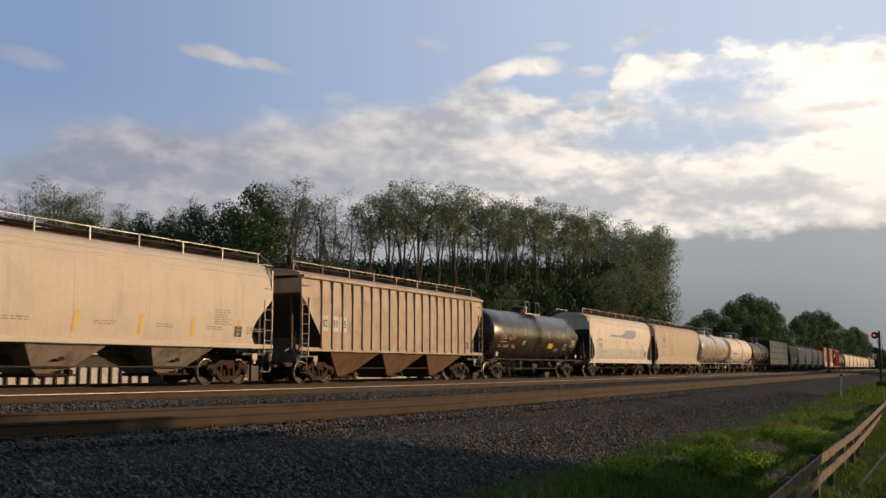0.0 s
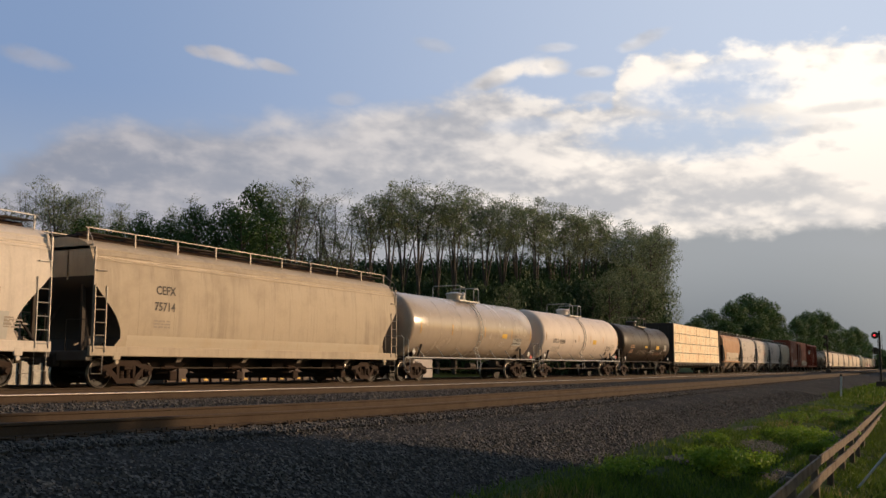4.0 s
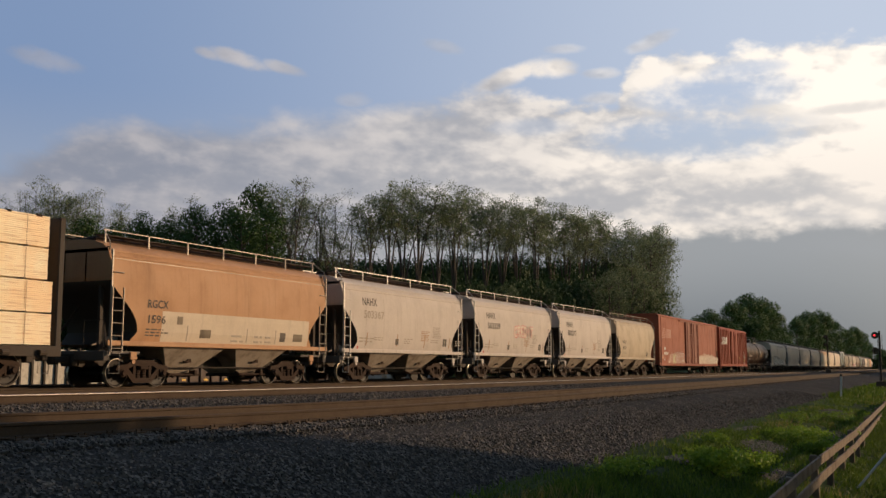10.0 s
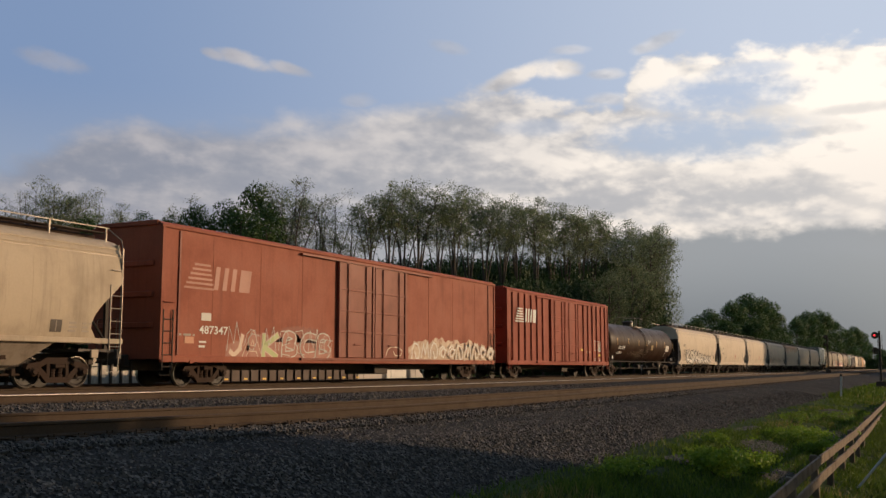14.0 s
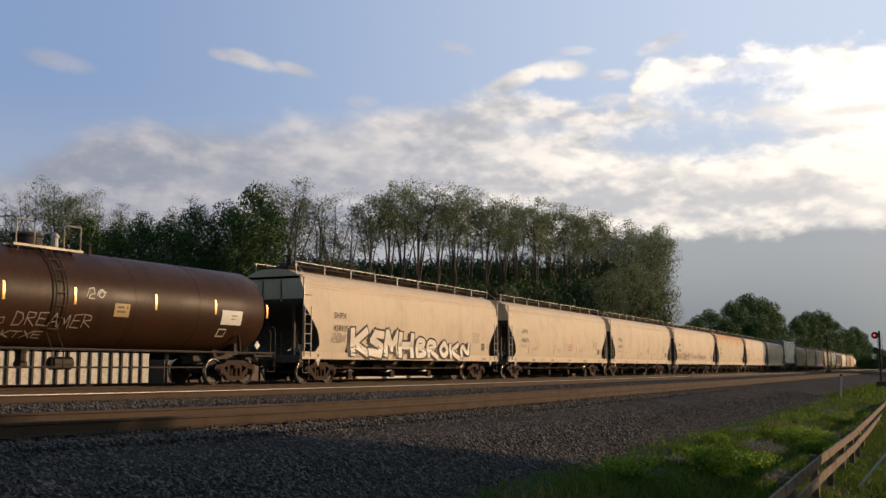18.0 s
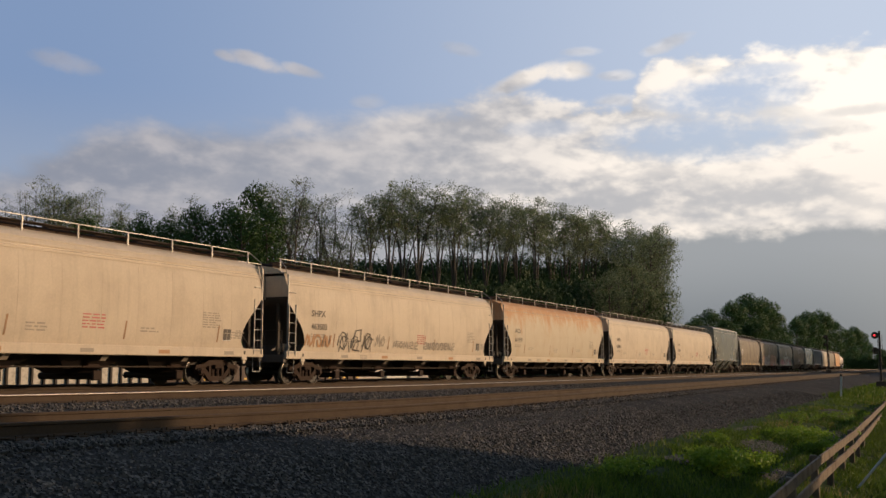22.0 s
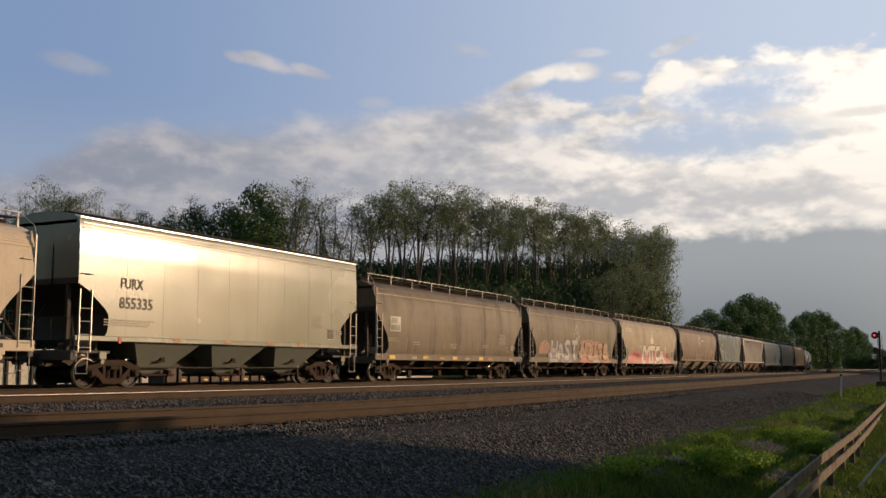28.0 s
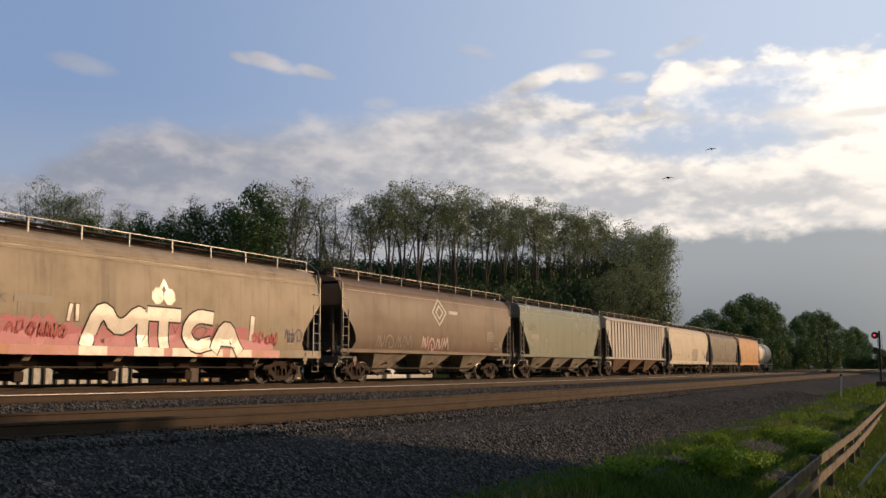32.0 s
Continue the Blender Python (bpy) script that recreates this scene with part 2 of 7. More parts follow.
M["lumber"] = timber_mat()
M["bark"] = surface("bark", (0.105, 0.088, 0.075), 0.95, dirty=0.4, size=0.3, grain=12, bump=0.6, dist=0.05)
M["yellow"] = surface("paint_yellow", (0.75, 0.46, 0.06), 0.5, dirty=0.1)
M["ink"] = surface("lettering_dark", (0.085, 0.07, 0.06), 0.6, dirty=0.3)
M["chalk"] = surface("lettering_white", (0.72, 0.70, 0.66), 0.6, dirty=0.15)
M["redmark"] = surface("mark_red", (0.45, 0.06, 0.04), 0.5, dirty=0.15)
M["timber_grey"] = surface("fence_timber", (0.165, 0.120, 0.084), 0.85, dirty=0.8, dirt=(0.055, 0.042, 0.03), size=0.35, grain=22, bump=0.4, vary=0.3)


def leaf_mat(name, c1, c2, trans=0.25):
    mat = bpy.data.materials.new(name)
    mat.use_nodes = True
    k = Nodes(mat.node_tree)
    bsdf = mat.node_tree.nodes["Principled BSDF"]
    r = k.n("NewGeometry", out="Random Per Island")
    big = k.noise(k.n("TexCoord", out=3), 0.35, 3.0)
    col = k.mix(r, c1, c2)
    col = k.mix(k.math('MULTIPLY', k.ramp(big, 0.4, 0.7), 0.4), col, [c * 0.55 for c in c1])
    k.t.links.new(col, bsdf.inputs["Base Color"])
    bsdf.inputs["Roughness"].default_value = 0.6
    bsdf.inputs["Specular IOR Level"].default_value = 0.25
    tr = k.n("BsdfTranslucent", {0: col})
    mx = k.n("MixShader", {0: trans, 1: bsdf.outputs[0], 2: tr})
    k.t.links.new(mx, mat.node_tree.nodes["Material Output"].inputs[0])
    return mat


M["leaf_pale"] = leaf_mat("leaf_locust", (0.125, 0.165, 0.080), (0.265, 0.30, 0.165), 0.3)
M["leaf"] = leaf_mat("leaf_mid", (0.036, 0.072, 0.026), (0.070, 0.115, 0.045))
M["leaf_wood"] = leaf_mat("leaf_wood", (0.027, 0.052, 0.020), (0.058, 0.092, 0.038))
M["leaf_dark"] = leaf_mat("leaf_dark", (0.036, 0.075, 0.020), (0.085, 0.145, 0.040))
M["grass"] = leaf_mat("grass_blade", (0.048, 0.100, 0.010), (0.14, 0.19, 0.026), 0.4)
M["weed"] = leaf_mat("weed_leaf", (0.12, 0.22, 0.018), (0.24, 0.33, 0.036), 0.4)


def ground_mat(name, c1, c2, c3, s1, s2, bump):
    mat = bpy.data.materials.new(name)
    mat.use_nodes = True
    k = Nodes(mat.node_tree)
    bsdf = mat.node_tree.nodes["Principled BSDF"]
    co = k.n("TexCoord", out=3)
    a, b = k.noise(co, s1, 5.0), k.noise(co, s2, 4.0, 0.7)
    col = k.mix(k.ramp(a, 0.4, 0.65), c1, c2)
    col = k.mix(k.math('MULTIPLY', k.ramp(b, 0.5, 0.75), 0.7), col, c3)
    k.t.links.new(col, bsdf.inputs["Base Color"])
    bsdf.inputs["Roughness"].default_value = 0.95
    bsdf.inputs["Specular IOR Level"].default_value = 0.05
    vor = k.n("TexVoronoi", {"Vector": co, "Scale": s2})
    k.t.links.new(k.n("Bump", {"Strength": bump, "Distance": 0.05, "Height": vor}), bsdf.inputs["Normal"])
    return mat


M["ballast"] = ground_mat("ballast", (0.035, 0.033, 0.032), (0.055, 0.05, 0.046), (0.09, 0.08, 0.07), 0.5, 16.0, 0.9)
M["soil"] = ground_mat("soil_and_turf", (0.022, 0.040, 0.010), (0.042, 0.066, 0.015), (0.055, 0.05, 0.025), 0.35, 6.0, 0.5)

# ---- cloud layer: a wide thin sheet, level overhead and sinking to the horizon, drifting with the wind ----
CLOUD_H = 250.0


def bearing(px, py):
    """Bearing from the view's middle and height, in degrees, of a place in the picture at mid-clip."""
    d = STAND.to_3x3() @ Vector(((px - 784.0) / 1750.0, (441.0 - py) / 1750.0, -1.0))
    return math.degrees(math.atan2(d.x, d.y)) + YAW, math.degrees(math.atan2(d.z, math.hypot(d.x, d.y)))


def cloud_material():
    mat = bpy.data.materials.new("cloud_layer")
    mat.use_nodes = True
    k = Nodes(mat.node_tree)
    mat.node_tree.nodes.remove(mat.node_tree.nodes["Principled BSDF"])
    xyz = mat.node_tree.nodes.new("ShaderNodeSeparateXYZ")
    k.t.links.new(k.n("TexCoord", out=3), xyz.inputs[0])
    x, y, z = xyz.outputs[0], xyz.outputs[1], xyz.outputs[2]
    deg = 57.2958
    # bearing from the view's middle and height above the horizon, in degrees
    u = k.math('ADD', k.math('MULTIPLY', k.math('ARCTAN2', x, y), deg), YAW)
    flat = k.math('SQRT', k.math('ADD', k.math('MULTIPLY', x, x), k.math('MULTIPLY', y, y)))
    v = k.math('MULTIPLY', k.math('ARCTAN2', z, flat), deg)
    uv = k.n("CombineXYZ", {0: u, 1: k.math('MULTIPLY', v, 2.3), 2: 0.0})
    fine = k.n("CombineXYZ", {0: u, 1: k.math('MULTIPLY', v, 1.5), 2: 5.0})
    tilt = k.n("CombineXYZ", {0: k.math('ADD', u, k.math('MULTIPLY', v, 0.6)), 1: k.math('ADD', k.math('MULTIPLY', v, 2.3), k.math('MULTIPLY', u, 0.35)), 2: 3.0})
    n1 = k.noise(uv, 0.10, 5.0, 0.5, 0.4)
    n2 = k.noise(tilt, 0.17, 4.0, 0.5, 0.5)
    n3 = k.noise(uv, 0.40, 3.0, 0.5, 0.2)
    n4 = k.noise(fine, 1.0, 3.0, 0.52, 0.15)
    n5 = k.noise(fine, 2.4, 3.0, 0.5, 0.1)
    rag = k.math('SUBTRACT', k.math('ADD', k.math('ADD', k.math('MULTIPLY', n3, 0.46), k.math('MULTIPLY', n4, 0.40)), k.math('MULTIPLY', n5, 0.14)), 0.5)
    sunny = k.ramp(u, -22.0, 25.0)
    right = k.ramp(u, -6.0, 10.0)

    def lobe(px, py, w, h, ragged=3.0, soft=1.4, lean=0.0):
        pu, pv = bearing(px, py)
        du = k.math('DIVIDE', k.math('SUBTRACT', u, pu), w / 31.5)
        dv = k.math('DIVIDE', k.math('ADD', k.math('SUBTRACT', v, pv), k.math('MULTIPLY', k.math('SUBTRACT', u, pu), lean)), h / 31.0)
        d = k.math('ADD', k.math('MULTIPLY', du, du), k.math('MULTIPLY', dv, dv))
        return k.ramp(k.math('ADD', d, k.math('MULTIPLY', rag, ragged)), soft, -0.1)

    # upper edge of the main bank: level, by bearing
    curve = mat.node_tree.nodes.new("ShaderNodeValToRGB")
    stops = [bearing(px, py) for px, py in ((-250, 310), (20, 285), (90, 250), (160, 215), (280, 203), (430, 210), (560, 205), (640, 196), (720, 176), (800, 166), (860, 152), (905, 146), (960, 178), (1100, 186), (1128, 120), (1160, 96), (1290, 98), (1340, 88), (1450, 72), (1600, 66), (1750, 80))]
    ramp = curve.color_ramp
    ramp.interpolation = 'LINEAR'
    while len(ramp.elements) < len(stops):
        ramp.elements.new(0.5)
    for e, (su, sv) in zip(ramp.elements, stops):
        e.position = (su + 40.0) / 80.0
        e.color = (sv / 25.0, sv / 25.0, sv / 25.0, 1.0)
    k.t.links.new(k.n("MapRange", {0: u, 1: -40.0, 2: 40.0}), curve.inputs[0])
    edge = k.math('MULTIPLY', curve.outputs[0], 25.0)
    wob = k.math('ADD', k.math('MULTIPLY', rag, k.n("MapRange", {0: right, 3: 1.6, 4: 3.6})), k.math('MULTIPLY', k.math('SUBTRACT', n2, 0.5), 2.4))
    depth = k.math('ADD', k.math('SUBTRACT', edge, v), wob)
    soft = k.n("MapRange", {0: right, 3: 1.5, 4: 0.75})
    dens = k.math('MULTIPLY', k.ramp(depth, -0.35, soft), k.n("MapRange", {0: right, 3: 0.93, 4: 0.97}))
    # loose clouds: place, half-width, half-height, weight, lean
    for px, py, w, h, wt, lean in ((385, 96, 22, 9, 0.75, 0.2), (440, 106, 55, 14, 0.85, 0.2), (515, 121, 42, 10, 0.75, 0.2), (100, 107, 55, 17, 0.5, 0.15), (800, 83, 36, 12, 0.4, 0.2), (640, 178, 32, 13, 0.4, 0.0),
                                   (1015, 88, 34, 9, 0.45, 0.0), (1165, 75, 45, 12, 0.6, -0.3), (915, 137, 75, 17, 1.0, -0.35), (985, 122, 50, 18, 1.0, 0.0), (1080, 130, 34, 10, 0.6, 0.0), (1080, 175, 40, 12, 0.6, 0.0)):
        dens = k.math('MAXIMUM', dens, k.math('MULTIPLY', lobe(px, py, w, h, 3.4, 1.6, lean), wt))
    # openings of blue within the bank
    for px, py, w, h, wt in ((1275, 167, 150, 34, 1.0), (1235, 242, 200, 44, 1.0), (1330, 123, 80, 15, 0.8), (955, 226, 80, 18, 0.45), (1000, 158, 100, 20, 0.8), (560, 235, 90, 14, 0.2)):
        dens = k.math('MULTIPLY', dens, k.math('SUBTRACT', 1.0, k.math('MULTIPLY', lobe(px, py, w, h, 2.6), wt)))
    # tones: lit tops, grey undersides, sunny towards the right, a grey layer low down
    billow = k.math('ADD', k.math('ADD', k.math('MULTIPLY', n2, 0.44), k.math('MULTIPLY', n3, 0.36)), k.math('ADD', k.math('MULTIPLY', n4, 0.16), k.math('MULTIPLY', n5, 0.04)))
    lit = k.math('MULTIPLY', k.ramp(billow, k.n("MapRange", {0: right, 3: 0.35, 4: 0.41}), k.n("MapRange", {0: right, 3: 0.68, 4: 0.60})), 0.9)
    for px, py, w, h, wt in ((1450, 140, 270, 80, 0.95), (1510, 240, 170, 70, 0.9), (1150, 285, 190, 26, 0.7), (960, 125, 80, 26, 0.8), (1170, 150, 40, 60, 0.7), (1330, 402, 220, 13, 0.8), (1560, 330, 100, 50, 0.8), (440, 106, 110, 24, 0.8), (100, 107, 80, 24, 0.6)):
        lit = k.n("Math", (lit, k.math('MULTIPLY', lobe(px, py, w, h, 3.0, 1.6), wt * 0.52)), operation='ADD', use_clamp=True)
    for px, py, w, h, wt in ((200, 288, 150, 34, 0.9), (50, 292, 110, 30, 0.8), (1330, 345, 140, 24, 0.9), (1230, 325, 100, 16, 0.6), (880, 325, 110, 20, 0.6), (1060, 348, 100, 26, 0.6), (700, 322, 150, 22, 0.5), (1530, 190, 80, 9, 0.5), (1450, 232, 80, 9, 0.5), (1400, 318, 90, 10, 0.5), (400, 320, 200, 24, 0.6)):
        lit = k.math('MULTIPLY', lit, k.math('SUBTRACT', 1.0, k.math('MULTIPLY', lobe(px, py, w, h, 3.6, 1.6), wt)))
    grey = k.mix(sunny, (0.275, 0.292, 0.355), (0.60, 0.58, 0.575))
    white = k.mix(sunny, (0.54, 0.505, 0.515), (1.20, 1.09, 0.96))
    white = k.mix(k.math('MULTIPLY', k.ramp(v, 15.0, 9.0), k.ramp(u, -4.0, 14.0)), white, (1.04, 0.935, 0.83))
    col = k.mix(lit, grey, white)
    low = k.ramp(k.math('ADD', v, k.math('ADD', k.math('MULTIPLY', wob, 0.2), k.math('MULTIPLY', rag, 1.5))), 8.0, 7.0)
    lowcol = k.mix(k.ramp(v, 0.0, 7.0), (0.165, 0.185, 0.205), (0.35, 0.362, 0.378))
    lowcol = k.mix(k.math('MULTIPLY', k.ramp(u, 17.0, 29.0), 0.5), lowcol, (0.42, 0.415, 0.40))
    col = k.mix(k.math('MULTIPLY', low, k.ramp(u, -12.0, 6.0)), col, k.mix(k.math('MULTIPLY', k.ramp(n1, 0.5, 0.75), 0.3), lowcol, (0.40, 0.41, 0.44)))
    blue = k.mix(k.ramp(u, -26.0, 28.0), (0.222, 0.318, 0.515), (0.57, 0.645, 0.785))
    blue = k.mix(k.math('MULTIPLY', k.ramp(v, 16.0, 10.0), 0.75), blue, k.mix(sunny, (0.33, 0.39, 0.51), (0.52, 0.58, 0.665)))
    col = k.mix(dens, blue, col)
    hole_sun = k.ramp(u, 44.0, 32.0)
    behind = k.ramp(u, -75.0, -45.0)
    alpha = k.math('MULTIPLY', k.math('MULTIPLY', hole_sun, behind), 0.97)
    em = k.n("Emission", {0: col, 1: 1.0})
    mx = k.n("MixShader", {0: alpha, 1: k.n("BsdfTransparent"), 2: em})
    k.t.links.new(mx, mat.node_tree.nodes["Material Output"].inputs[0])
    return mat


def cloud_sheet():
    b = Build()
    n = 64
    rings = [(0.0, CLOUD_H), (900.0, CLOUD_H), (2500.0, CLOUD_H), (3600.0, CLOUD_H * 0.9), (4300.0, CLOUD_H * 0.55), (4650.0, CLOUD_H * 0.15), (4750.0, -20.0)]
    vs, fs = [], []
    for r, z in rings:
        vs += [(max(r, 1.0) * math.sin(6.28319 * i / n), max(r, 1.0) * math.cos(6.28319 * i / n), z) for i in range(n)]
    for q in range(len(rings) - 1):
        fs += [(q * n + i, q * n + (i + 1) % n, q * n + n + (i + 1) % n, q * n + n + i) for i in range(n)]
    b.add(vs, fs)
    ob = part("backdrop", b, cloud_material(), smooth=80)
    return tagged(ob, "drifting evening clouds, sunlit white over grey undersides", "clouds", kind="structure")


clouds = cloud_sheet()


# ---- ground: turf, ballast beds, tracks ----
def ground_z(x, y):
    """Height of the ground before the ballast is laid."""
    n = noise.noise((x * 0.15, y * 0.15, 0.0)) * 0.12 + noise.noise((x * 0.6, y * 0.6, 4.0)) * 0.04
    z = -1.05
    if x > -4.5:
        dip = min(1.0, (x + 4.5) / 3.0) * max(0.0, min(1.0, (60.0 - y) / 30.0))
        z -= 0.95 * dip
    if x < -34:
        z += min(2.0, (-34 - x) * 0.07)
    if abs(x) > 300 or y > 700 or y < -300:
        n = 0.0
    return z + n


def ground():
    b = Build()
    xs = [-4800, -2500, -1200, -600, -300, -160, -100, -70, -50, -40, -35, -31] + [-9 + 0.5 * i for i in range(0, 41)] + [14, 20, 30, 60, 120, 300, 800, 2000, 4800]
    ys = [-4800, -2000, -800, -300, -100, -40, -10] + [0.6 * i for i in range(0, 90)] + [56 + 3 * i for i in range(0, 20)] + [125, 150, 180, 220, 280, 350, 450, 600, 900, 1500, 2600, 4800]
    vs = [(x, y, ground_z(x, y)) for y in ys for x in xs]
    w = len(xs)
    fs = [(j * w + i, j * w + i + 1, j * w + w + i + 1, j * w + w + i) for j in range(len(ys) - 1) for i in range(w - 1)]
    b.add(vs, fs)
    return tagged(part("ground", b, M["soil"], smooth=60), "uneven green turf and bare soil beside the line", "ground", kind="structure")


ground()

LINE_S = [-120, -60, -30, -10, 0, 4, 8, 10, 12, 14, 16, 18, 20, 22, 25, 30, 35, 40, 50, 58.4, 70, 80, 90, 100, 110, 125.4, 160, 200, 260, 340, 440, 560, 700, 900, 1300, 2000, 3000]


def strip(profile, closed=False):
    """A strip along the line from (offset, z) pairs."""
    b = Build()
    vs = []
    for s in LINE_S:
        for off, z in profile:
            x, y, a = line_at(s, off)
            vs.append((x, y, z + lift(s, off)))
    w = len(profile)
    m = w if closed else w - 1
    fs = [(j * w + i, j * w + (i + 1) % w, j * w + w + (i + 1) % w, j * w + w + i) for j in range(len(LINE_S) - 1) for i in range(m)]
    return b.add(vs, fs)


BED = -0.22
bed = part("ballast_bed", strip([(-36.0, -1.3), (-33.0, BED - 0.1), (-31.5, BED), (-27, BED), (-25.5, BED + 0.02), (-22.2, BED + 0.02), (-20.8, BED - 0.12), (-19.7, BED),
                                 (-16.4, BED + 0.03), (-14.2, BED + 0.02), (-13.6, BED), (-12.6, BED - 0.01), (-9.45, BED - 0.03), (-7.4, -0.58), (-5.4, -1.14), (-4.6, -1.6)]), M["ballast"], smooth=50)
tagged(bed, "dark grey crushed stone ballast bed under the tracks", "ballast", kind="structure")

RAIL = [(-0.075, -0.19), (0.075, -0.19), (0.075, -0.178), (0.018, -0.155), (0.010, -0.05), (0.036, -0.036), (0.037, -0.006), (0.028, 0.0),
        (-0.028, 0.0), (-0.037, -0.006), (-0.036, -0.036), (-0.010, -0.05), (-0.018, -0.155), (-0.075, -0.178)]


def rail_track(name, centre, label, far_s, polished=True):
    base = tagged(new(name), label, "railway track", kind="structure")
    for side in (-0.755, 0.755):
        r = part("rail", strip([(centre + side + x, z) for x, z in RAIL], True), M["rail_side"], base, "rusty steel rail", 30)
        if polished and side > 0:
            part("rail_head", strip([(centre + side - 0.028, 0.003), (centre + side + 0.029, 0.003), (centre + side + 0.040, -0.006), (centre + side + 0.040, -0.014)]), M["rail_top"], r, "polished running surface")
    tie = Build().box(0, 0, 0, 2.6, 0.22, 0.18, 0.012).mesh("tie")
    tie.materials.append(M["tie"])
    plate = Build()
    for side in (-0.755, 0.755):
        plate.box(side, 0, 0.1, 0.34, 0.18, 0.02)
        for dx in (-0.12, 0.12):
            plate.tube([(side + dx, 0.05, 0.1), (side + dx, 0.05, 0.15)], 0.014, 5)
            plate.tube([(side + dx, -0.05, 0.1), (side + dx, -0.05, 0.15)], 0.014, 5)
    pm = plate.mesh("tie_plate")
    pm.materials.append(M["rail_side"])
    rnd = random.Random(int(-centre * 10))
    s = 4.0
    while s < far_s:
        x, y, a = line_at(s, centre)
        m = pose(x + rnd.uniform(-0.05, 0.05), y, lift(s, centre) - 0.305 + rnd.uniform(-0.01, 0.01), 0, 2.2 if centre > -13 else 0.0, a + rnd.uniform(-0.8, 0.8))
        t = part("tie", tie, M["tie"], base, m=m)
        part("tie_plate", pm, M["rail_side"], t)
        s += 0.52 + rnd.uniform(-0.02, 0.02)
    return base


rail_track("track_near", NEAR_X, "rusty rails on timber ties in grey ballast", 110.0, False)
rail_track("track_middle", MID_X, "polished rails on timber ties in grey ballast", 30.0)
rail_track("track_train", TRAIN_X, "rails on timber ties under the passing train", 12.0, False)
rail_track("track_back", BACK_X, "rails on timber ties behind the train", 6.0, False)


def stones():
    """Loose stones on the near shoulder and between the tracks."""
    rnd = np.random.RandomState(3)
    base = 0.66 * np.array([(x, y, z) for x in (-1, 1) for y in (-1, 1) for z in (-1, 1)], float)
    faces = np.array([(0, 1, 3, 2), (4, 6, 7, 5), (0, 4, 5, 1), (2, 3, 7, 6), (0, 2, 6, 4), (1, 5, 7, 3)])
    vs, fs, n = [], [], 0
    for count, x0, x1, y0, y1, za, zb in ((42000, -9.7, -5.0, 6.0, 30.0, -0.27, -1.13), (9000, -9.7, -5.2, 30.0, 60.0, -0.27, -1.13), (14000, -16.6, -12.4, 6.0, 50.0, -0.28, -0.28), (8000, -10.30, -9.3, 6.0, 48.0, -0.28, -0.28)):
        x = rnd.uniform(x0, x1, count)
        y = rnd.uniform(y0, y1, count)
        if za != zb:
            z = np.interp(x, (-9.45, -7.4, -5.4), (-0.26, -0.58, -1.14))
        else:
            z = np.interp(x, (-16.4, -14.2, -13.0), (-0.20, -0.21, -0.23))
        z = z + np.array([lift(b, a) for a, b in zip(x, y)])
        sz = rnd.uniform(0.016, 0.038, count)
        p = base[None] * (sz[:, None, None] * rnd.uniform(0.65, 1.2, (count, 8, 1)))
        a = rnd.uniform(0, 6.28, count)
        c, s = np.cos(a)[:, None], np.sin(a)[:, None]
        q = p.copy()
        q[..., 0] = p[..., 0] * c - p[..., 1] * s
        q[..., 1] = p[..., 0] * s + p[..., 1] * c
        t = rnd.uniform(-0.9, 0.9, count)[:, None]
        zz = q[..., 2] * np.cos(t) - q[..., 0] * np.sin(t)
        q[..., 0] = q[..., 2] * np.sin(t) + q[..., 0] * np.cos(t)
        q[..., 2] = zz
        q += np.stack([x, y, z + sz * 0.35], 1)[:, None, :]
        vs.append(q.reshape(-1, 3))
        fs.append((faces[None] + (n + 8 * np.arange(count))[:, None, None]).reshape(-1, 4))
        n += 8 * count
    me = bpy.data.meshes.new("loose_ballast")
    me.from_pydata(np.concatenate(vs).tolist(), [], np.concatenate(fs).tolist())
    me.update()
    mat = bpy.data.materials.new("stones")
    mat.use_nodes = True
    k = Nodes(mat.node_tree)
    r = k.n("NewGeometry", out="Random Per Island")
    col = k.mix(k.math('POWER', r, 1.6), (0.030, 0.028, 0.027), (0.155, 0.137, 0.120))
    col = k.mix(k.math('MULTIPLY', k.noise(k.n("TexCoord", out=3), 60.0), 0.4), col, (0.10, 0.08, 0.065))
    k.t.links.new(col, mat.node_tree.nodes["Principled BSDF"].inputs[0])
    mat.node_tree.nodes["Principled BSDF"].inputs["Roughness"].default_value = 0.85
    return tagged(part("loose_ballast", me, mat), "loose dark grey ballast stones on the track shoulder", "ballast", kind="stuff")


stones()


# ---- trees ----
def leaves(centres, per, spread, size, rnd, flat=0.6, shell=False):
    """Leaf clumps: small bent blades scattered round each centre; shell: they face outwards, as on a dense crown."""
    c = np.repeat(np.array(centres, float), per, axis=0)
    n = len(c)
    d = rnd.normal(0, 1, (n, 3))
    d /= np.linalg.norm(d, axis=1)[:, None]
    q = rnd.uniform(0.72, 1.06, n) if shell else rnd.uniform(0.2, 1.0, n) ** 0.5
    p = c + d * q[:, None] * np.array([1, 1, flat]) * spread
    out = d + rnd.normal(0, 0.45, (n, 3)) if shell else rnd.normal(0, 1, (n, 3))
    out /= np.linalg.norm(out, axis=1)[:, None]
    a = np.cross(out, rnd.normal(0, 1, (n, 3)))
    a /= np.linalg.norm(a, axis=1)[:, None]
    b = np.cross(out, a)
    s = rnd.uniform(0.6, 1.3, n)[:, None] * size
    v = np.stack([p - a * s, p + b * s * 0.55, p + a * s, p - b * s * 0.55], 1).reshape(-1, 3)
    f = np.arange(4 * n).reshape(-1, 4)
    return v, f


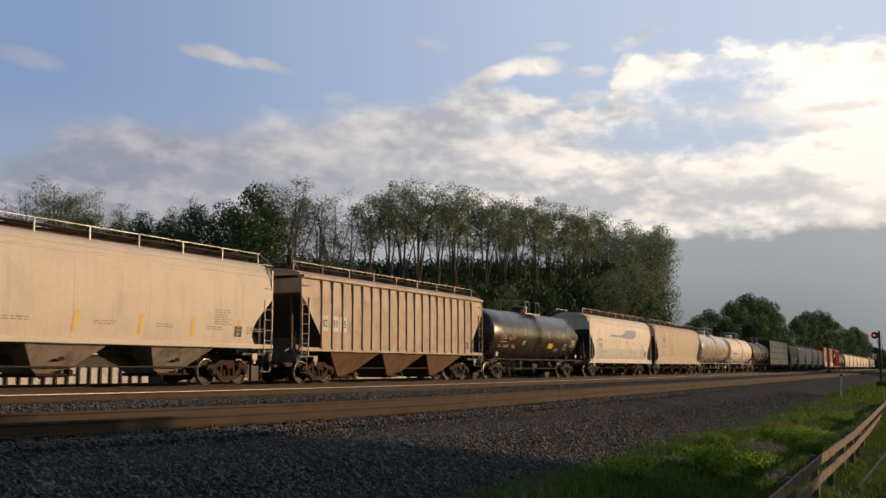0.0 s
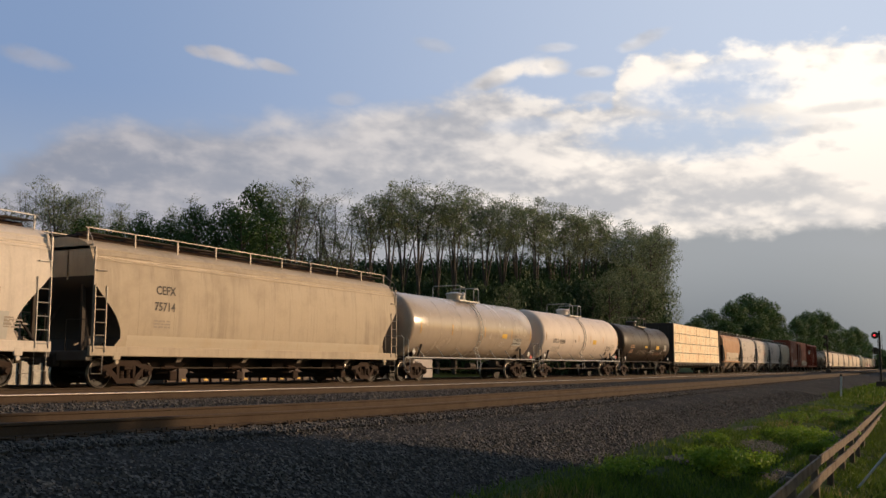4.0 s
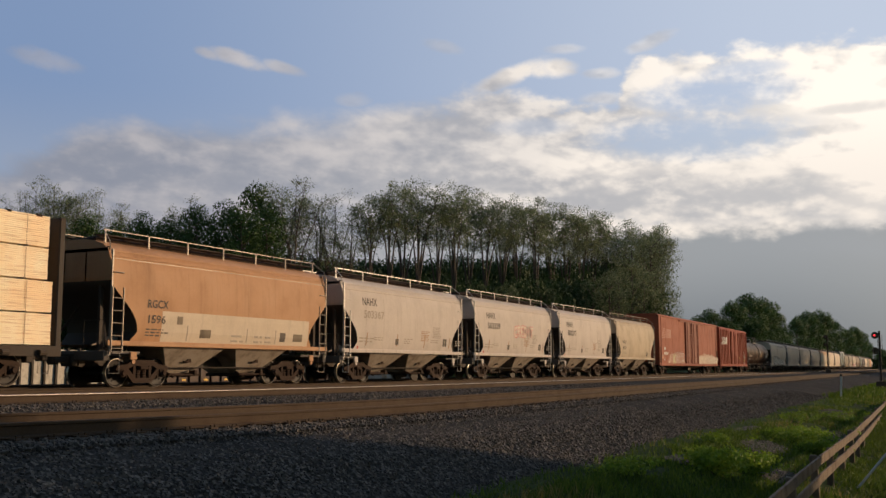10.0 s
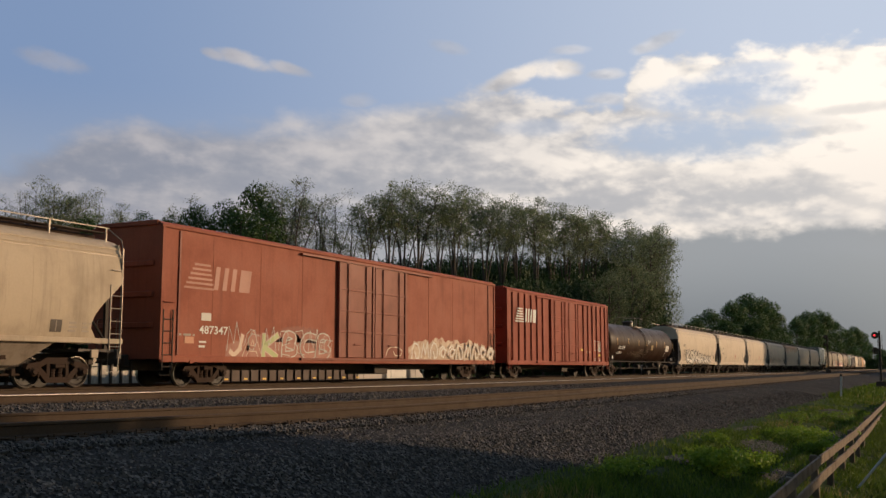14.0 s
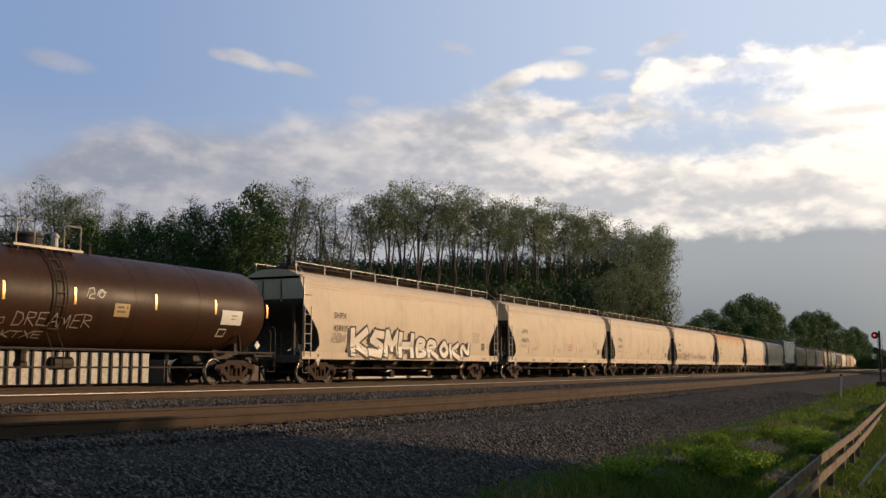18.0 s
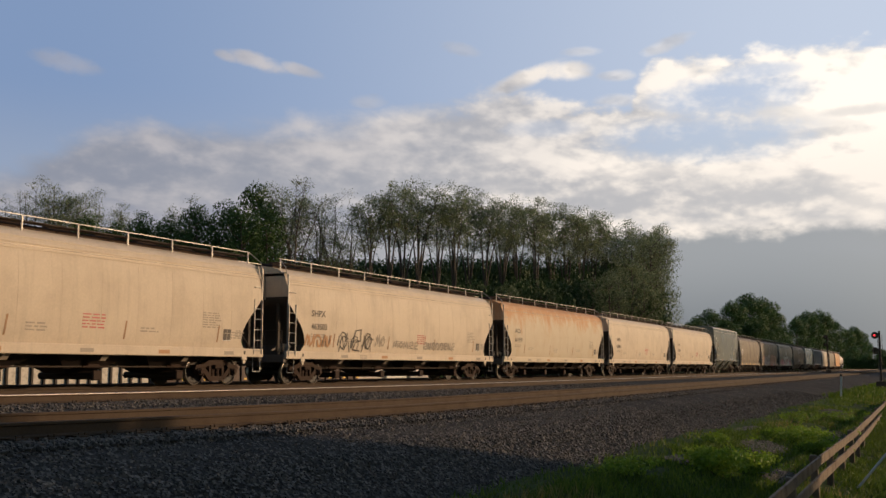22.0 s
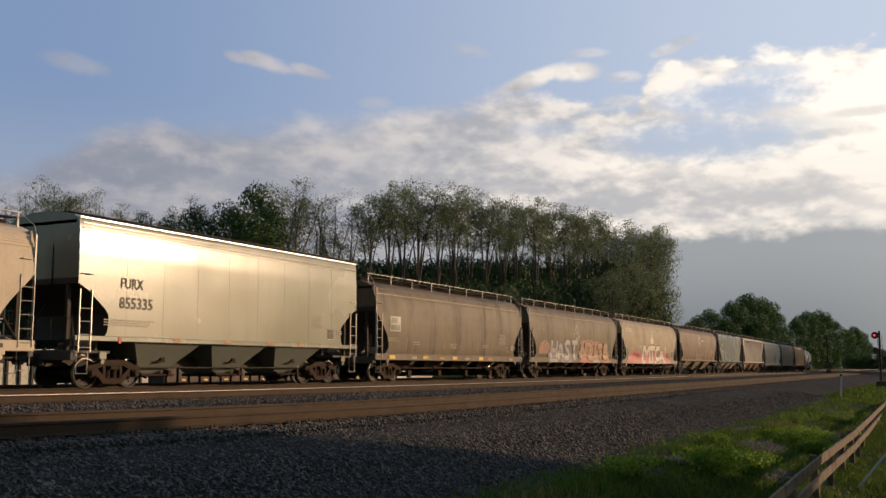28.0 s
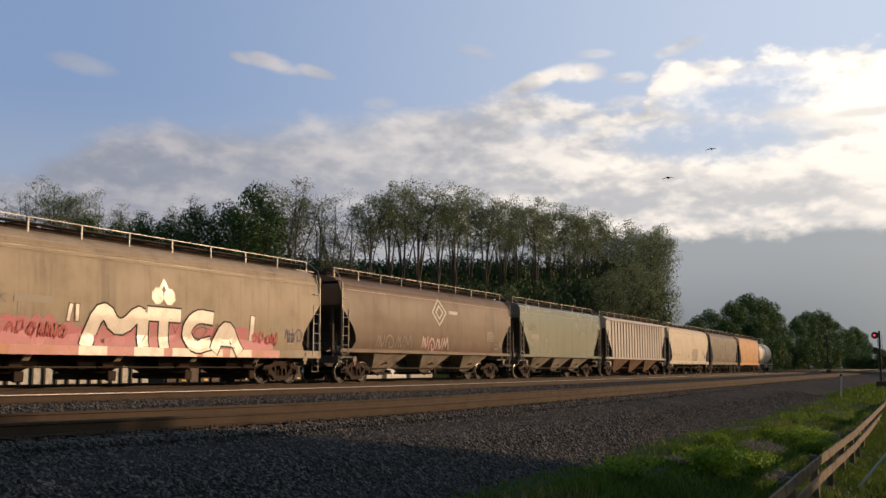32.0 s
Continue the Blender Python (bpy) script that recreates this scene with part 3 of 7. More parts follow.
def airy_wood(wood, height, crown_r, rnd, clear, leaders, branches, bare):
    """A tall trunk that forks into rising leaders with twigs; returns the twigs' tips."""
    tips = []
    fork = height * clear
    foot = [(rnd.uniform(-.1, .1), rnd.uniform(-.1, .1), fork * q - 0.3) for q in (0, .35, .7, 1.0)]
    wood.tube(foot, height * 0.010 + 0.03, 7, height * 0.006 + 0.02)
    base = Vector(foot[-1])
    for i in range(leaders):
        ang = 6.283 * (i + rnd.uniform(-.3, .3)) / leaders
        far = crown_r * (0.15 if i == 0 else rnd.uniform(0.45, 0.8))
        tall = height * (0.97 if i == 0 else rnd.uniform(0.84, 0.95))
        start = base - Vector((0, 0, height * rnd.uniform(0.0, 0.10)))
        end = Vector((math.cos(ang) * far, math.sin(ang) * far, tall))
        mid = start.lerp(end, 0.5) + Vector((-math.cos(ang), -math.sin(ang), 0)) * far * 0.22 + Vector((rnd.uniform(-.2, .2), rnd.uniform(-.2, .2), 0))
        limb = [start, start.lerp(mid, 0.5), mid, mid.lerp(end, 0.5) + Vector((rnd.uniform(-.15, .15), rnd.uniform(-.15, .15), 0)), end]
        wood.tube(limb, height * 0.0055 + 0.015, 6, 0.014, False)
        tips.append(tuple(end))
        for k in range(branches):
            q = bare + (0.97 - bare) * (k + rnd.uniform(0, .8)) / branches
            j = min(int(q * 4), 3)
            o = limb[j].lerp(limb[j + 1], q * 4 - j)
            a2 = rnd.uniform(0, 6.283)
            ln = crown_r * rnd.uniform(0.4, 0.8) * (1.2 - 0.6 * q)
            g = o + Vector((math.cos(a2) * ln, math.sin(a2) * ln, ln * rnd.uniform(0.25, 0.95)))
            g.z = min(g.z, height)
            m = o.lerp(g, 0.5) + Vector((0, 0, 0.10 * ln))
            wood.tube([o, m, g], 0.026, 4, 0.009, False)
            tips.append(tuple(g))
            for _ in range(4):
                s = o.lerp(g, rnd.uniform(0.3, 0.95))
                t = s + Vector((rnd.uniform(-1, 1), rnd.uniform(-1, 1), rnd.uniform(-0.25, 0.8))) * ln * 0.6
                t.z = min(t.z, height)
                wood.tube([s, t], 0.010, 3, 0.005, False)
                tips.append(tuple(t))
    return tips


def dense_wood(wood, height, crown_r, rnd, low):
    """A trunk with side limbs that carry rounded lobes of leaf; returns the lobes' centres."""
    lobes = []
    pts = [(rnd.uniform(-.15, .15), rnd.uniform(-.15, .15), height * 0.9 * q - 0.3) for q in (0, .2, .4, .6, .8, 1.0)]
    wood.tube(pts, height * 0.013 + 0.03, 7, 0.04)
    n = 34
    for i in range(n):
        q = low + (0.95 - low) * (i + rnd.uniform(0, 1)) / n
        w = math.sin(3.1416 * min(1.0, max(0.06, (q - low * 0.55) / (1.03 - low * 0.55)))) ** 0.6
        ang = i * 2.4 + rnd.uniform(-.4, .4)
        far = crown_r * 0.78 * w * rnd.uniform(0.55, 1.08)
        e = Vector((math.cos(ang) * far, math.sin(ang) * far, height * q * rnd.uniform(0.95, 1.0)))
        o = Vector((0, 0, max(height * 0.1, e.z - far * 0.7 - 0.3)))
        wood.tube([o, o.lerp(e, 0.55) + Vector((0, 0, -0.1 * far)), e], 0.07, 5, 0.02, False)
        lobes.append(tuple(e))
    lobes.append((0, 0, height * 0.93))
    return lobes


def make_tree(name, height, crown_r, seed, kind, label):
    """A tapered trunk with forking limbs and a crown of leaf clumps."""
    rnd = np.random.RandomState(seed)
    root = tagged(new(name), label, "tree", group="trees behind the line")
    wood = Build()
    if kind in ("locust", "sparse"):
        tips = airy_wood(wood, height, crown_r, rnd, *{"locust": (0.50, 5, 9, 0.46), "sparse": (0.42, 5, 9, 0.32)}[kind])
        v, f = leaves(tips, {"locust": 30, "sparse": 16}[kind], {"locust": 0.62, "sparse": 0.55}[kind], {"locust": 0.078, "sparse": 0.072}[kind], rnd, 0.8)
    else:
        tips = dense_wood(wood, height, crown_r, rnd, {"full": 0.14, "bush": 0.10, "mass": 0.12, "oval": 0.14, "high": 0.58, "leafy": 0.12}[kind])
        lobe = crown_r * {"full": 0.34, "bush": 0.36, "mass": 0.33, "oval": 0.44, "high": 0.5, "leafy": 0.30}[kind]
        size = {"full": 0.15, "bush": 0.13, "mass": 0.21, "oval": 0.13, "high": 0.19, "leafy": 0.10}[kind]
        v1, f1 = leaves(tips, {"full": 190, "bush": 190, "mass": 330, "oval": 190, "high": 90, "leafy": 110}[kind], lobe, size, rnd, 0.75, True)
        v2, f2 = leaves(tips, 40, lobe * 1.25, size * 0.9, rnd, 0.8)
        v, f = np.concatenate([v1, v2]), np.concatenate([f1, f2 + len(v1)])
    part("trunk", wood, M["bark"], root, smooth=60)
    me = bpy.data.meshes.new("crown")
    me.from_pydata(v.tolist(), [], f.tolist())
    me.update()
    part("crown", me, M[{"locust": "leaf_pale", "sparse": "leaf_pale", "full": "leaf_wood", "bush": "leaf", "mass": "leaf_dark", "oval": "leaf_dark", "high": "leaf_dark", "leafy": "leaf_pale"}[kind]], root)
    return root


def sight(px, top, off):
    """Ground place and height of a thing seen at bearing px and elevation top when it stands off metres beyond the camera's own line."""
    w = 1669.0 - px
    return (-off, off * (2197.0 / w - 0.506), 0.64 + (651.0 - top) * off / (0.8924 * w))


PROTO = {}
for kind, hgt, rad, label in (("locust", 19.0, 2.9, "tall locust tree with a bare trunk and thin pale leaves"), ("full", 17.0, 5.0, "dense dark green broadleaf tree"), ("oval", 17.0, 2.5, "tall narrow dark green tree"), ("leafy", 16.0, 3.6, "leafy pale green tree with layered boughs at the wood's end"),
                              ("mass", 17.0, 5.5, "broad dense green tree with a rounded crown"), ("high", 8.6, 2.3, "unseen young tree added to cast shade, clear trunk, dense high crown"), ("sparse", 18.0, 3.2, "tall thin tree, almost bare, with few leaves"), ("bush", 5.5, 3.4, "dark green bushy undergrowth below the trees")):
    for q in range({"locust": 6, "full": 3, "oval": 3, "leafy": 3, "sparse": 4, "bush": 3, "mass": 3, "high": 1}[kind]):
        ob = make_tree("tree" if kind != "bush" else "bush", hgt, rad, 100 + q * 7 + len(kind), kind, label)
        if kind == "bush":
            tagged(ob, category="bush", group="undergrowth")
        PROTO[kind, q] = (ob, hgt, [])


def plant(kind, x, y, top, rnd, squash=1.0):
    """Sets one tree of a kind so that it reaches the height top."""
    z = ground_z(x, y)
    q = rnd.randrange(sum(1 for k in PROTO if k[0] == kind))
    ob, hgt, used = PROTO[kind, q]
    s = (top - z) / hgt
    if kind == "bush":
        squash = min(squash, 1.15 / s)
    if used:
        ob = copy_thing(ob, pose(0, 0, 0))
    used.append(1)
    ob.matrix_basis = pose(x, y, z, 0, 0, rnd.uniform(0, 360)) @ Matrix.Diagonal((s * squash, s * squash, s, 1))
    return ob


def woods():
    rnd = random.Random(5)
    # the edge of the wood: bearing, treetop, kind
    for px, top, off, kind in ((8, 340, 88, "sparse"), (55, 322, 86, "sparse"), (95, 318, 84, "locust"), (138, 335, 84, "locust"), (170, 352, 84, "sparse"), (213, 350, 82, "sparse"),
                               (250, 368, 70, "mass"), (205, 385, 74, "full"), (150, 372, 78, "full"), (325, 342, 80, "sparse"), (345, 352, 66, "mass"), (395, 346, 64, "mass"), (300, 372, 66, "full"), (452, 312, 62, "mass"), (425, 350, 58, "mass"), (470, 352, 57, "full"),
                               (520, 308, 56, "sparse"), (505, 330, 58, "locust"), (563, 352, 56, "sparse"), (585, 346, 55, "sparse"), (618, 360, 55, "sparse"), (655, 345, 52, "locust"),
                               (688, 322, 51, "locust"), (715, 330, 52, "locust"), (742, 318, 50, "locust"), (775, 338, 49, "locust"), (803, 330, 48, "locust"), (830, 342, 49, "locust"), (858, 334, 47, "locust"),
                               (890, 348, 46, "locust"), (918, 354, 46, "locust"), (948, 352, 44, "locust"), (975, 360, 44, "locust"), (1002, 362, 43, "locust"), (1030, 368, 42, "locust"),
                               (1058, 372, 41, "locust"), (1085, 378, 40, "locust"), (1115, 392, 39, "locust"), (1150, 398, 38, "locust"), (1172, 400, 37, "locust"),
                               (1120, 455, 35, "leafy"), (1080, 478, 36, "leafy"), (1095, 470, 36, "leafy"), (1140, 480, 34, "leafy"), (1168, 470, 34, "leafy"), (1180, 402, 35.5, "locust"), (1165, 405, 35, "leafy"), (1130, 425, 37, "leafy"), (1186, 490, 34.5, "leafy"), (1150, 520, 34, "bush"), (1050, 490, 38, "leafy"),
                               (900, 500, 43, "leafy"), (960, 505, 42, "leafy"), (1225, 565, 44, "mass"), (1250, 550, 44, "mass"), (1280, 537, 44, "mass"), (1310, 523, 44, "mass"), (1333, 530, 44, "mass"), (1350, 552, 43, "mass"), (1272, 570, 40, "mass"), (1318, 570, 39, "mass"),
                               (1393, 566, 44, "mass"), (1412, 554, 44, "mass"), (1432, 552, 43, "mass"), (1450, 564, 43, "mass"), (1478, 585, 46, "mass"), (1492, 580, 46, "mass"), (1504, 588, 50, "mass"), (1514, 606, 50, "mass")):
        x, y, z = sight(px + (16 if px > 1260 else 4 if px > 1200 else 0), top, off)
        if y > 125 and px < 1200:
            x -= (y - 92) * 0.019
        if px < 600 and kind in ("full", "mass"):
            kind = "oval"
        plant(kind, x, y, z * (1.0 if px < 500 else 1.015 if px < 1200 else 1.02), rnd, 0.8 if kind == "full" else 0.95 if px > 1200 else 1.0)
    # a second rank and the undergrowth behind the edge
    for px in range(-40, 1140, 34):
        off = 88 - (px + 40) * 0.040
        x, y, z = sight(px + rnd.uniform(-12, 12), (442 if px > 520 else 382) + rnd.uniform(-8, 25), off)
        plant("full", x - 4, y + 3, z, rnd, 0.9)
        if px > 500:
            x, y, z = sight(px + 17 + rnd.uniform(-8, 8), 470 + rnd.uniform(-10, 15), off + 6)
            plant("full", x, y, z, rnd, 0.9)
        x, y, z = sight(px + rnd.uniform(-12, 12), 505, off - 5)
        plant("bush", x, y, max(z, 6.0), rnd, 1.3)
        x, y, z = sight(px + 17, 470, off - 3)
        plant("bush", x, y, max(z, 7.0), rnd, 1.2)
    for s in range(150, 760, 22):
        x, y, a = line_at(s, -42 - rnd.uniform(0, 4))
        plant("bush", x, y, 6.0 + rnd.uniform(0, 2), rnd, 0.9)
    for s in range(330, 900, 20):
        x, y, a = line_at(s, -48 - rnd.uniform(0, 6))
        plant("mass", x, y, 11 + rnd.uniform(-2, 2), rnd, 1.0)
    for s in range(700, 1500, 45):
        for off in (-30, 40, 10):
            x, y, a = line_at(s, off + rnd.uniform(-8, 8))
            if abs(off - 10) < 1 and s < 900:
                continue
            plant("mass", x, y, 11 + rnd.uniform(-2, 2), rnd, 1.2)
    # trees added on the sunny side, beyond the picture's edge, to shade the line
    for y in range(186, 284, 7):
        plant("mass", 10 + 1.5 * math.sin(y), y, 16.5 + 0.8 * math.sin(y * 2.0), rnd, 0.8)
    for px in range(1500, 1566, 8):
        w = 1669.0 - px
        x, y, z = sight(px, 632 + 6 * math.sin(px), 520.0 / (2197.0 / w - 0.506))
        plant("mass", x, y, z, rnd, 1.3)
    # unseen trees added to cast the shade over the near ballast and rail
    for i in range(9):
        if i == 0:
            for k in (2.8,):
                plant("high", 9.6 + 0.695 * k, 32.2 - 0.719 * k, 6.5, rnd)
            continue
        plant("mass", 9.6 + 0.695 * (2.7 + 2.4 * i), 32.2 - 0.719 * (2.7 + 2.4 * i), 6.35 + 0.25 * math.sin(i * 2.0), rnd, 1.0)


woods()


# ---- grass and weeds on the near side ----
def blades(name, spots, height, width, material, label, seed):
    rnd = np.random.RandomState(seed)
    p = np.array(spots, float)
    n = len(p)
    a = rnd.uniform(0, 6.283, n)
    h = height * rnd.uniform(0.5, 1.3, n)
    w = width * rnd.uniform(0.7, 1.3, n)
    c, s = np.cos(a), np.sin(a)
    lean = rnd.normal(0, 0.35, (n, 2)) * h[:, None]
    z = np.zeros(n)
    v = np.stack([p + np.stack([-c * w, -s * w, z], 1), p + np.stack([c * w, s * w, z], 1),
                  p + np.stack([c * w * .7 + lean[:, 0] * .4, s * w * .7 + lean[:, 1] * .4, h * .6], 1),
                  p + np.stack([-c * w * .7 + lean[:, 0] * .4, -s * w * .7 + lean[:, 1] * .4, h * .6], 1),
                  p + np.stack([lean[:, 0], lean[:, 1], h], 1)], 1).reshape(-1, 3)
    o = 5 * np.arange(n)[:, None]
    f = [tuple(r) for r in (o + np.array([0, 1, 2, 3])).tolist()] + [tuple(r) for r in (o + np.array([3, 2, 4])).tolist()]
    me = bpy.data.meshes.new(name)
    me.from_pydata(v.tolist(), [], f)
    me.update()
    return tagged(part(name, me, material), label, "grass", kind="stuff")


BARE = [(-3.9, 24.5, 0.55, 1.6), (-3.2, 32.5, 0.6, 2.2), (-4.5, 19.2, 0.5, 0.9), (-3.1, 21.0, 0.45, 1.2), (-5.0, 29.0, 0.4, 1.5), (-4.0, 42.0, 0.5, 3.0)]


def bare(x, y):
    """How deep a place lies in one of the gravel patches of the verge, 1 at the middle."""
    return max(1.0 - math.hypot((x - bx) / rx, (y - by) / ry) for bx, by, rx, ry in BARE)


def verge():
    rnd = random.Random(9)
    spots, dry = [], []
    while len(spots) < 80000:
        y = 9 + 60 * rnd.random() ** 1.6
        x = rnd.uniform(-6.2, 1.6)
        d = noise.noise((x * 0.55, y * 0.55, 1.5)) + 0.35 * noise.noise((x * 2.0, y * 2.0, 7.0))
        edge = -5.25 + 0.55 * noise.noise((0.0, y * 0.4, 2.0)) + 0.25 * noise.noise((3.0, y * 1.7, 2.0))
        if x < edge + (0.25 if rnd.random() < 0.85 else -0.6) or d < -0.30 or bare(x, y) + 0.5 * noise.noise((x * 3.0, y * 3.0, 3.0)) > 0.12:
            continue
        spots.append((x, y, ground_z(x, y) - 0.02))
        if noise.noise((x * 0.4, y * 0.3, 9.0)) > 0.2 and rnd.random() < 0.2:
            dry.append((x + 0.03, y, ground_z(x, y) - 0.02))
    blades("grass", spots, 0.135, 0.011, M["grass"], "sunlit bright green rough grass on the verge", 4)
    blades("grass", dry, 0.20, 0.008, M["dry_grass"], "dry yellow grass stalks among the verge grass", 5)
    lawn = []
    while len(lawn) < 26000:
        x, y = rnd.uniform(-2.2, 1.4), 12 + 34 * rnd.random() ** 1.4
        lawn.append((x, y, ground_z(x, y) - 0.02))
    blades("grass", lawn, 0.10, 0.013, M["lawn"], "short green lawn grass behind the fence", 7)
    far = []
    while len(far) < 9000:
        y = rnd.uniform(60, 190)
        x = rnd.uniform(-6.5, -1.0)
        far.append((x, y, ground_z(x, y) - 0.02))
    blades("grass", far, 0.3, 0.05, M["grass"], "bright green grass on the far verge", 6)
    stones_at = []
    while len(stones_at) < 2600:
        bx, by, rx, ry = rnd.choice(BARE)
        x, y = bx + rnd.uniform(-rx, rx), by + rnd.uniform(-ry, ry)
        if bare(x, y) > 0.08:
            stones_at.append((x, y, ground_z(x, y) + 0.005))
    b = Build()
    for x, y, z in stones_at:
        q = rnd.uniform(0.015, 0.04)
        b.add([(x + q * math.cos(a) * rnd.uniform(.6, 1), y + q * math.sin(a) * rnd.uniform(.6, 1), z + h * q) for h in (-0.2, 0.5) for a in (0.3, 1.9, 3.4, 4.9)],
              [(4, 5, 6, 7), (0, 1, 5, 4), (1, 2, 6, 5), (2, 3, 7, 6), (3, 0, 4, 7)])
    tagged(part("gravel", stroke_free(b, "gravel"), M["gravel"]), "loose grey gravel on bare patches of the verge", "gravel", kind="stuff")


def stroke_free(b, name):
    me = bpy.data.meshes.new(name)
    me.from_pydata(b.v, [], b.f)
    me.update()
    return me


M["lawn"] = leaf_mat("grass_lawn", (0.036, 0.078, 0.008), (0.085, 0.125, 0.018), 0.4)
M["dry_grass"] = leaf_mat("grass_dry", (0.20, 0.17, 0.05), (0.30, 0.24, 0.09), 0.4)
M["gravel"] = surface("gravel_grey", (0.15, 0.14, 0.13), 0.9, dirty=0.4, dirt=(0.09, 0.08, 0.07), size=0.1)
verge()


def weed_clump(x, y, r, h, count, seed, material, label):
    rnd = np.random.RandomState(seed)
    cs = [(x + rnd.normal(0, .5) * r, y + rnd.normal(0, .5) * r, ground_z(x, y) + rnd.uniform(0.05, h)) for _ in range(count)]
    v, f = leaves(cs, 22, 0.15, 0.036, rnd)
    me = bpy.data.meshes.new("weed")
    me.from_pydata(v.tolist(), [], f.tolist())
    me.update()
    return tagged(part("weed", me, material), label, "weed", kind="stuff")


for i, (x, y, r, h, c) in enumerate(((-3.4, 27.6, 0.75, 0.42, 130), (-2.9, 26.3, 0.5, 0.36, 80), (-3.6, 29.2, 0.5, 0.34, 60), (-4.1, 27.0, 0.4, 0.22, 25), (-3.9, 18.6, 0.55, 0.42, 110), (-3.5, 20.2, 0.45, 0.34, 70), (-4.6, 22.6, 0.5, 0.22, 25), (-4.5, 15.3, 0.5, 0.26, 30), (-4.4, 34.0, 0.7, 0.26, 25), (-3.4, 38.5, 0.8, 0.34, 35))):
    weed_clump(x, y, r, h, c, 50 + i, M["weed"], "bushy bright green weed in the grass")


# ---- fence, signals, posts ----
def board_fence():
    root = tagged(new("fence"), "weathered timber post and rail fence beside the verge", "fence")
    path = [(-2.06, 9.0), (-2.24, 19.4), (-2.28, 27.6), (-2.42, 35.0), (-2.58, 43.0), (-2.76, 52.0)]
    bottom = -1.98
    ys = []
    for (x0, y0), (x1, y1) in zip(path, path[1:]):
        steps = 3
        for i in range(steps):
            ys.append((x0 + (x1 - x0) * i / steps, y0 + (y1 - y0) * i / steps))
    ys.append(path[-1])
    for i, (x, y) in enumerate(ys):
        h = 1.04 if i % 3 == 0 else 0.98
        part("post", Build().box(0, 0, 0, 0.13, 0.13, h, 0.012), M["timber_grey"], root, m=pose(x, y, bottom + h / 2, 1.5 * math.sin(i * 3.3), 1.5 * math.sin(i * 1.7), 3.0 * math.sin(i * 2.1)))
    for (x0, y0), (x1, y1) in zip(ys, ys[1:]):
        ln, ang = math.hypot(x1 - x0, y1 - y0), math.degrees(math.atan2(y1 - y0, x1 - x0)) - 90
        for z in (0.94, 0.62):
            part("board", Build().box(0.09, 0, 0, 0.045, ln - 0.006, 0.17, 0.008), M["timber_grey"], root, m=pose((x0 + x1) / 2, (y0 + y1) / 2, bottom + z, 0.35 * math.sin(y0 * 5.0 + z), 0, ang))
    return root


board_fence()


def glow(name, col, strength):
    mat = bpy.data.materials.new(name)
    mat.use_nodes = True
    b = mat.node_tree.nodes["Principled BSDF"]
    b.inputs["Base Color"].default_value = (*col, 1)
    b.inputs["Emission Color"].default_value = (*col, 1)
    b.inputs["Emission Strength"].default_value = strength
    return mat


M["red_lamp"] = glow("signal_red_lamp", (1.0, 0.05, 0.06), 1.6)


def signal(x, y, z0, height, heads, lit, label):
    root = tagged(new("railway_signal"), label, "signal", group="railway signals")
    root.matrix_basis = pose(x, y, z0)
    part("mast", Build().tube([(0, 0, 0), (0, 0, height)], 0.09, 10), M["frame"], root)
    part("base", Build().box(0, 0, 0.3, 0.8, 0.6, 0.6, 0.03), M["tie"], root, "dark concrete base")
    part("ladder", ladder_mesh(height - 0.6, 0.35), M["frame"], root, m=pose(0.0, 0.35, 0.3, 0, 0, 90))
    for i in range(heads):
        zc = height - 0.35 - i * 1.25
        back = part("backboard", Build().lathe([(-0.03, 0.28), (0.03, 0.28)], 20, at=(-0.32, -0.15, zc)), M["black"], root, "round black backboard")
        part("hood", Build().tube([(-0.35, -0.18, zc), (-0.35, -0.5, zc)], 0.15, 12, cap=False), M["ink"], back)
        part("lens", Build().lathe([(-0.06, 0.02), (-0.04, 0.085), (0.0, 0.085)], 14, at=(-0.35, -0.19, zc)), M["red_lamp"] if lit and i == 0 else M["black"], back, "glowing red lens" if lit and i == 0 else "dark lens")
        part("bracket", Build().tube([(0, 0, zc), (-0.35, -0.1, zc)], 0.04, 6), M["frame"], root)
    return root


def ladder_mesh(h, w):
    """A ladder in the YZ plane, from z 0 to h."""
    b = Build()
    for y in (-w / 2, w / 2):
        b.box(0, y, h / 2, 0.04, 0.028, h)
    for i in range(max(2, int(h / 0.38))):
        b.tube([(0, -w / 2, 0.12 + i * 0.38), (0, w / 2, 0.12 + i * 0.38)], 0.014, 5)
    return b


signal(-4.75, 88.0, -1.05, 4.65, 2, True, "railway signal mast with a red light lit")
lx, ly, _ = line_at(173.0, -15.6)
signal(lx, ly, -0.35, 6.3, 2, False, "dark two-headed railway signal mast between the tracks")


def marker_post():
    root = tagged(new("marker_post"), "thin white marker post with a dark cap", "post")
    root.matrix_basis = pose(-5.4, 60.5, -0.95, 1.5, 3.0, 0)
    part("shaft", Build().box(0, 0, 0.55, 0.09, 0.06, 1.1, 0.01), M["chalk"], root)
    part("cap", Build().box(0, 0, 1.17, 0.14, 0.1, 0.14, 0.02), M["ink"], root, "dark cap")


marker_post()


def leaning_pipe():
    root = tagged(new("guard_pipe"), "grey pipe leaning from the ground beside the fence", "pipe")
    part("pipe", Build().tube([(-1.98, 22.8, -2.1), (-1.08, 23.3, -0.98)], 0.028, 8), M["lightsteel"], root)
    part("collar", Build().tube([(-1.88, 22.86, -1.97), (-1.81, 22.9, -1.88)], 0.05, 8), M["frame"], root)


leaning_pipe()


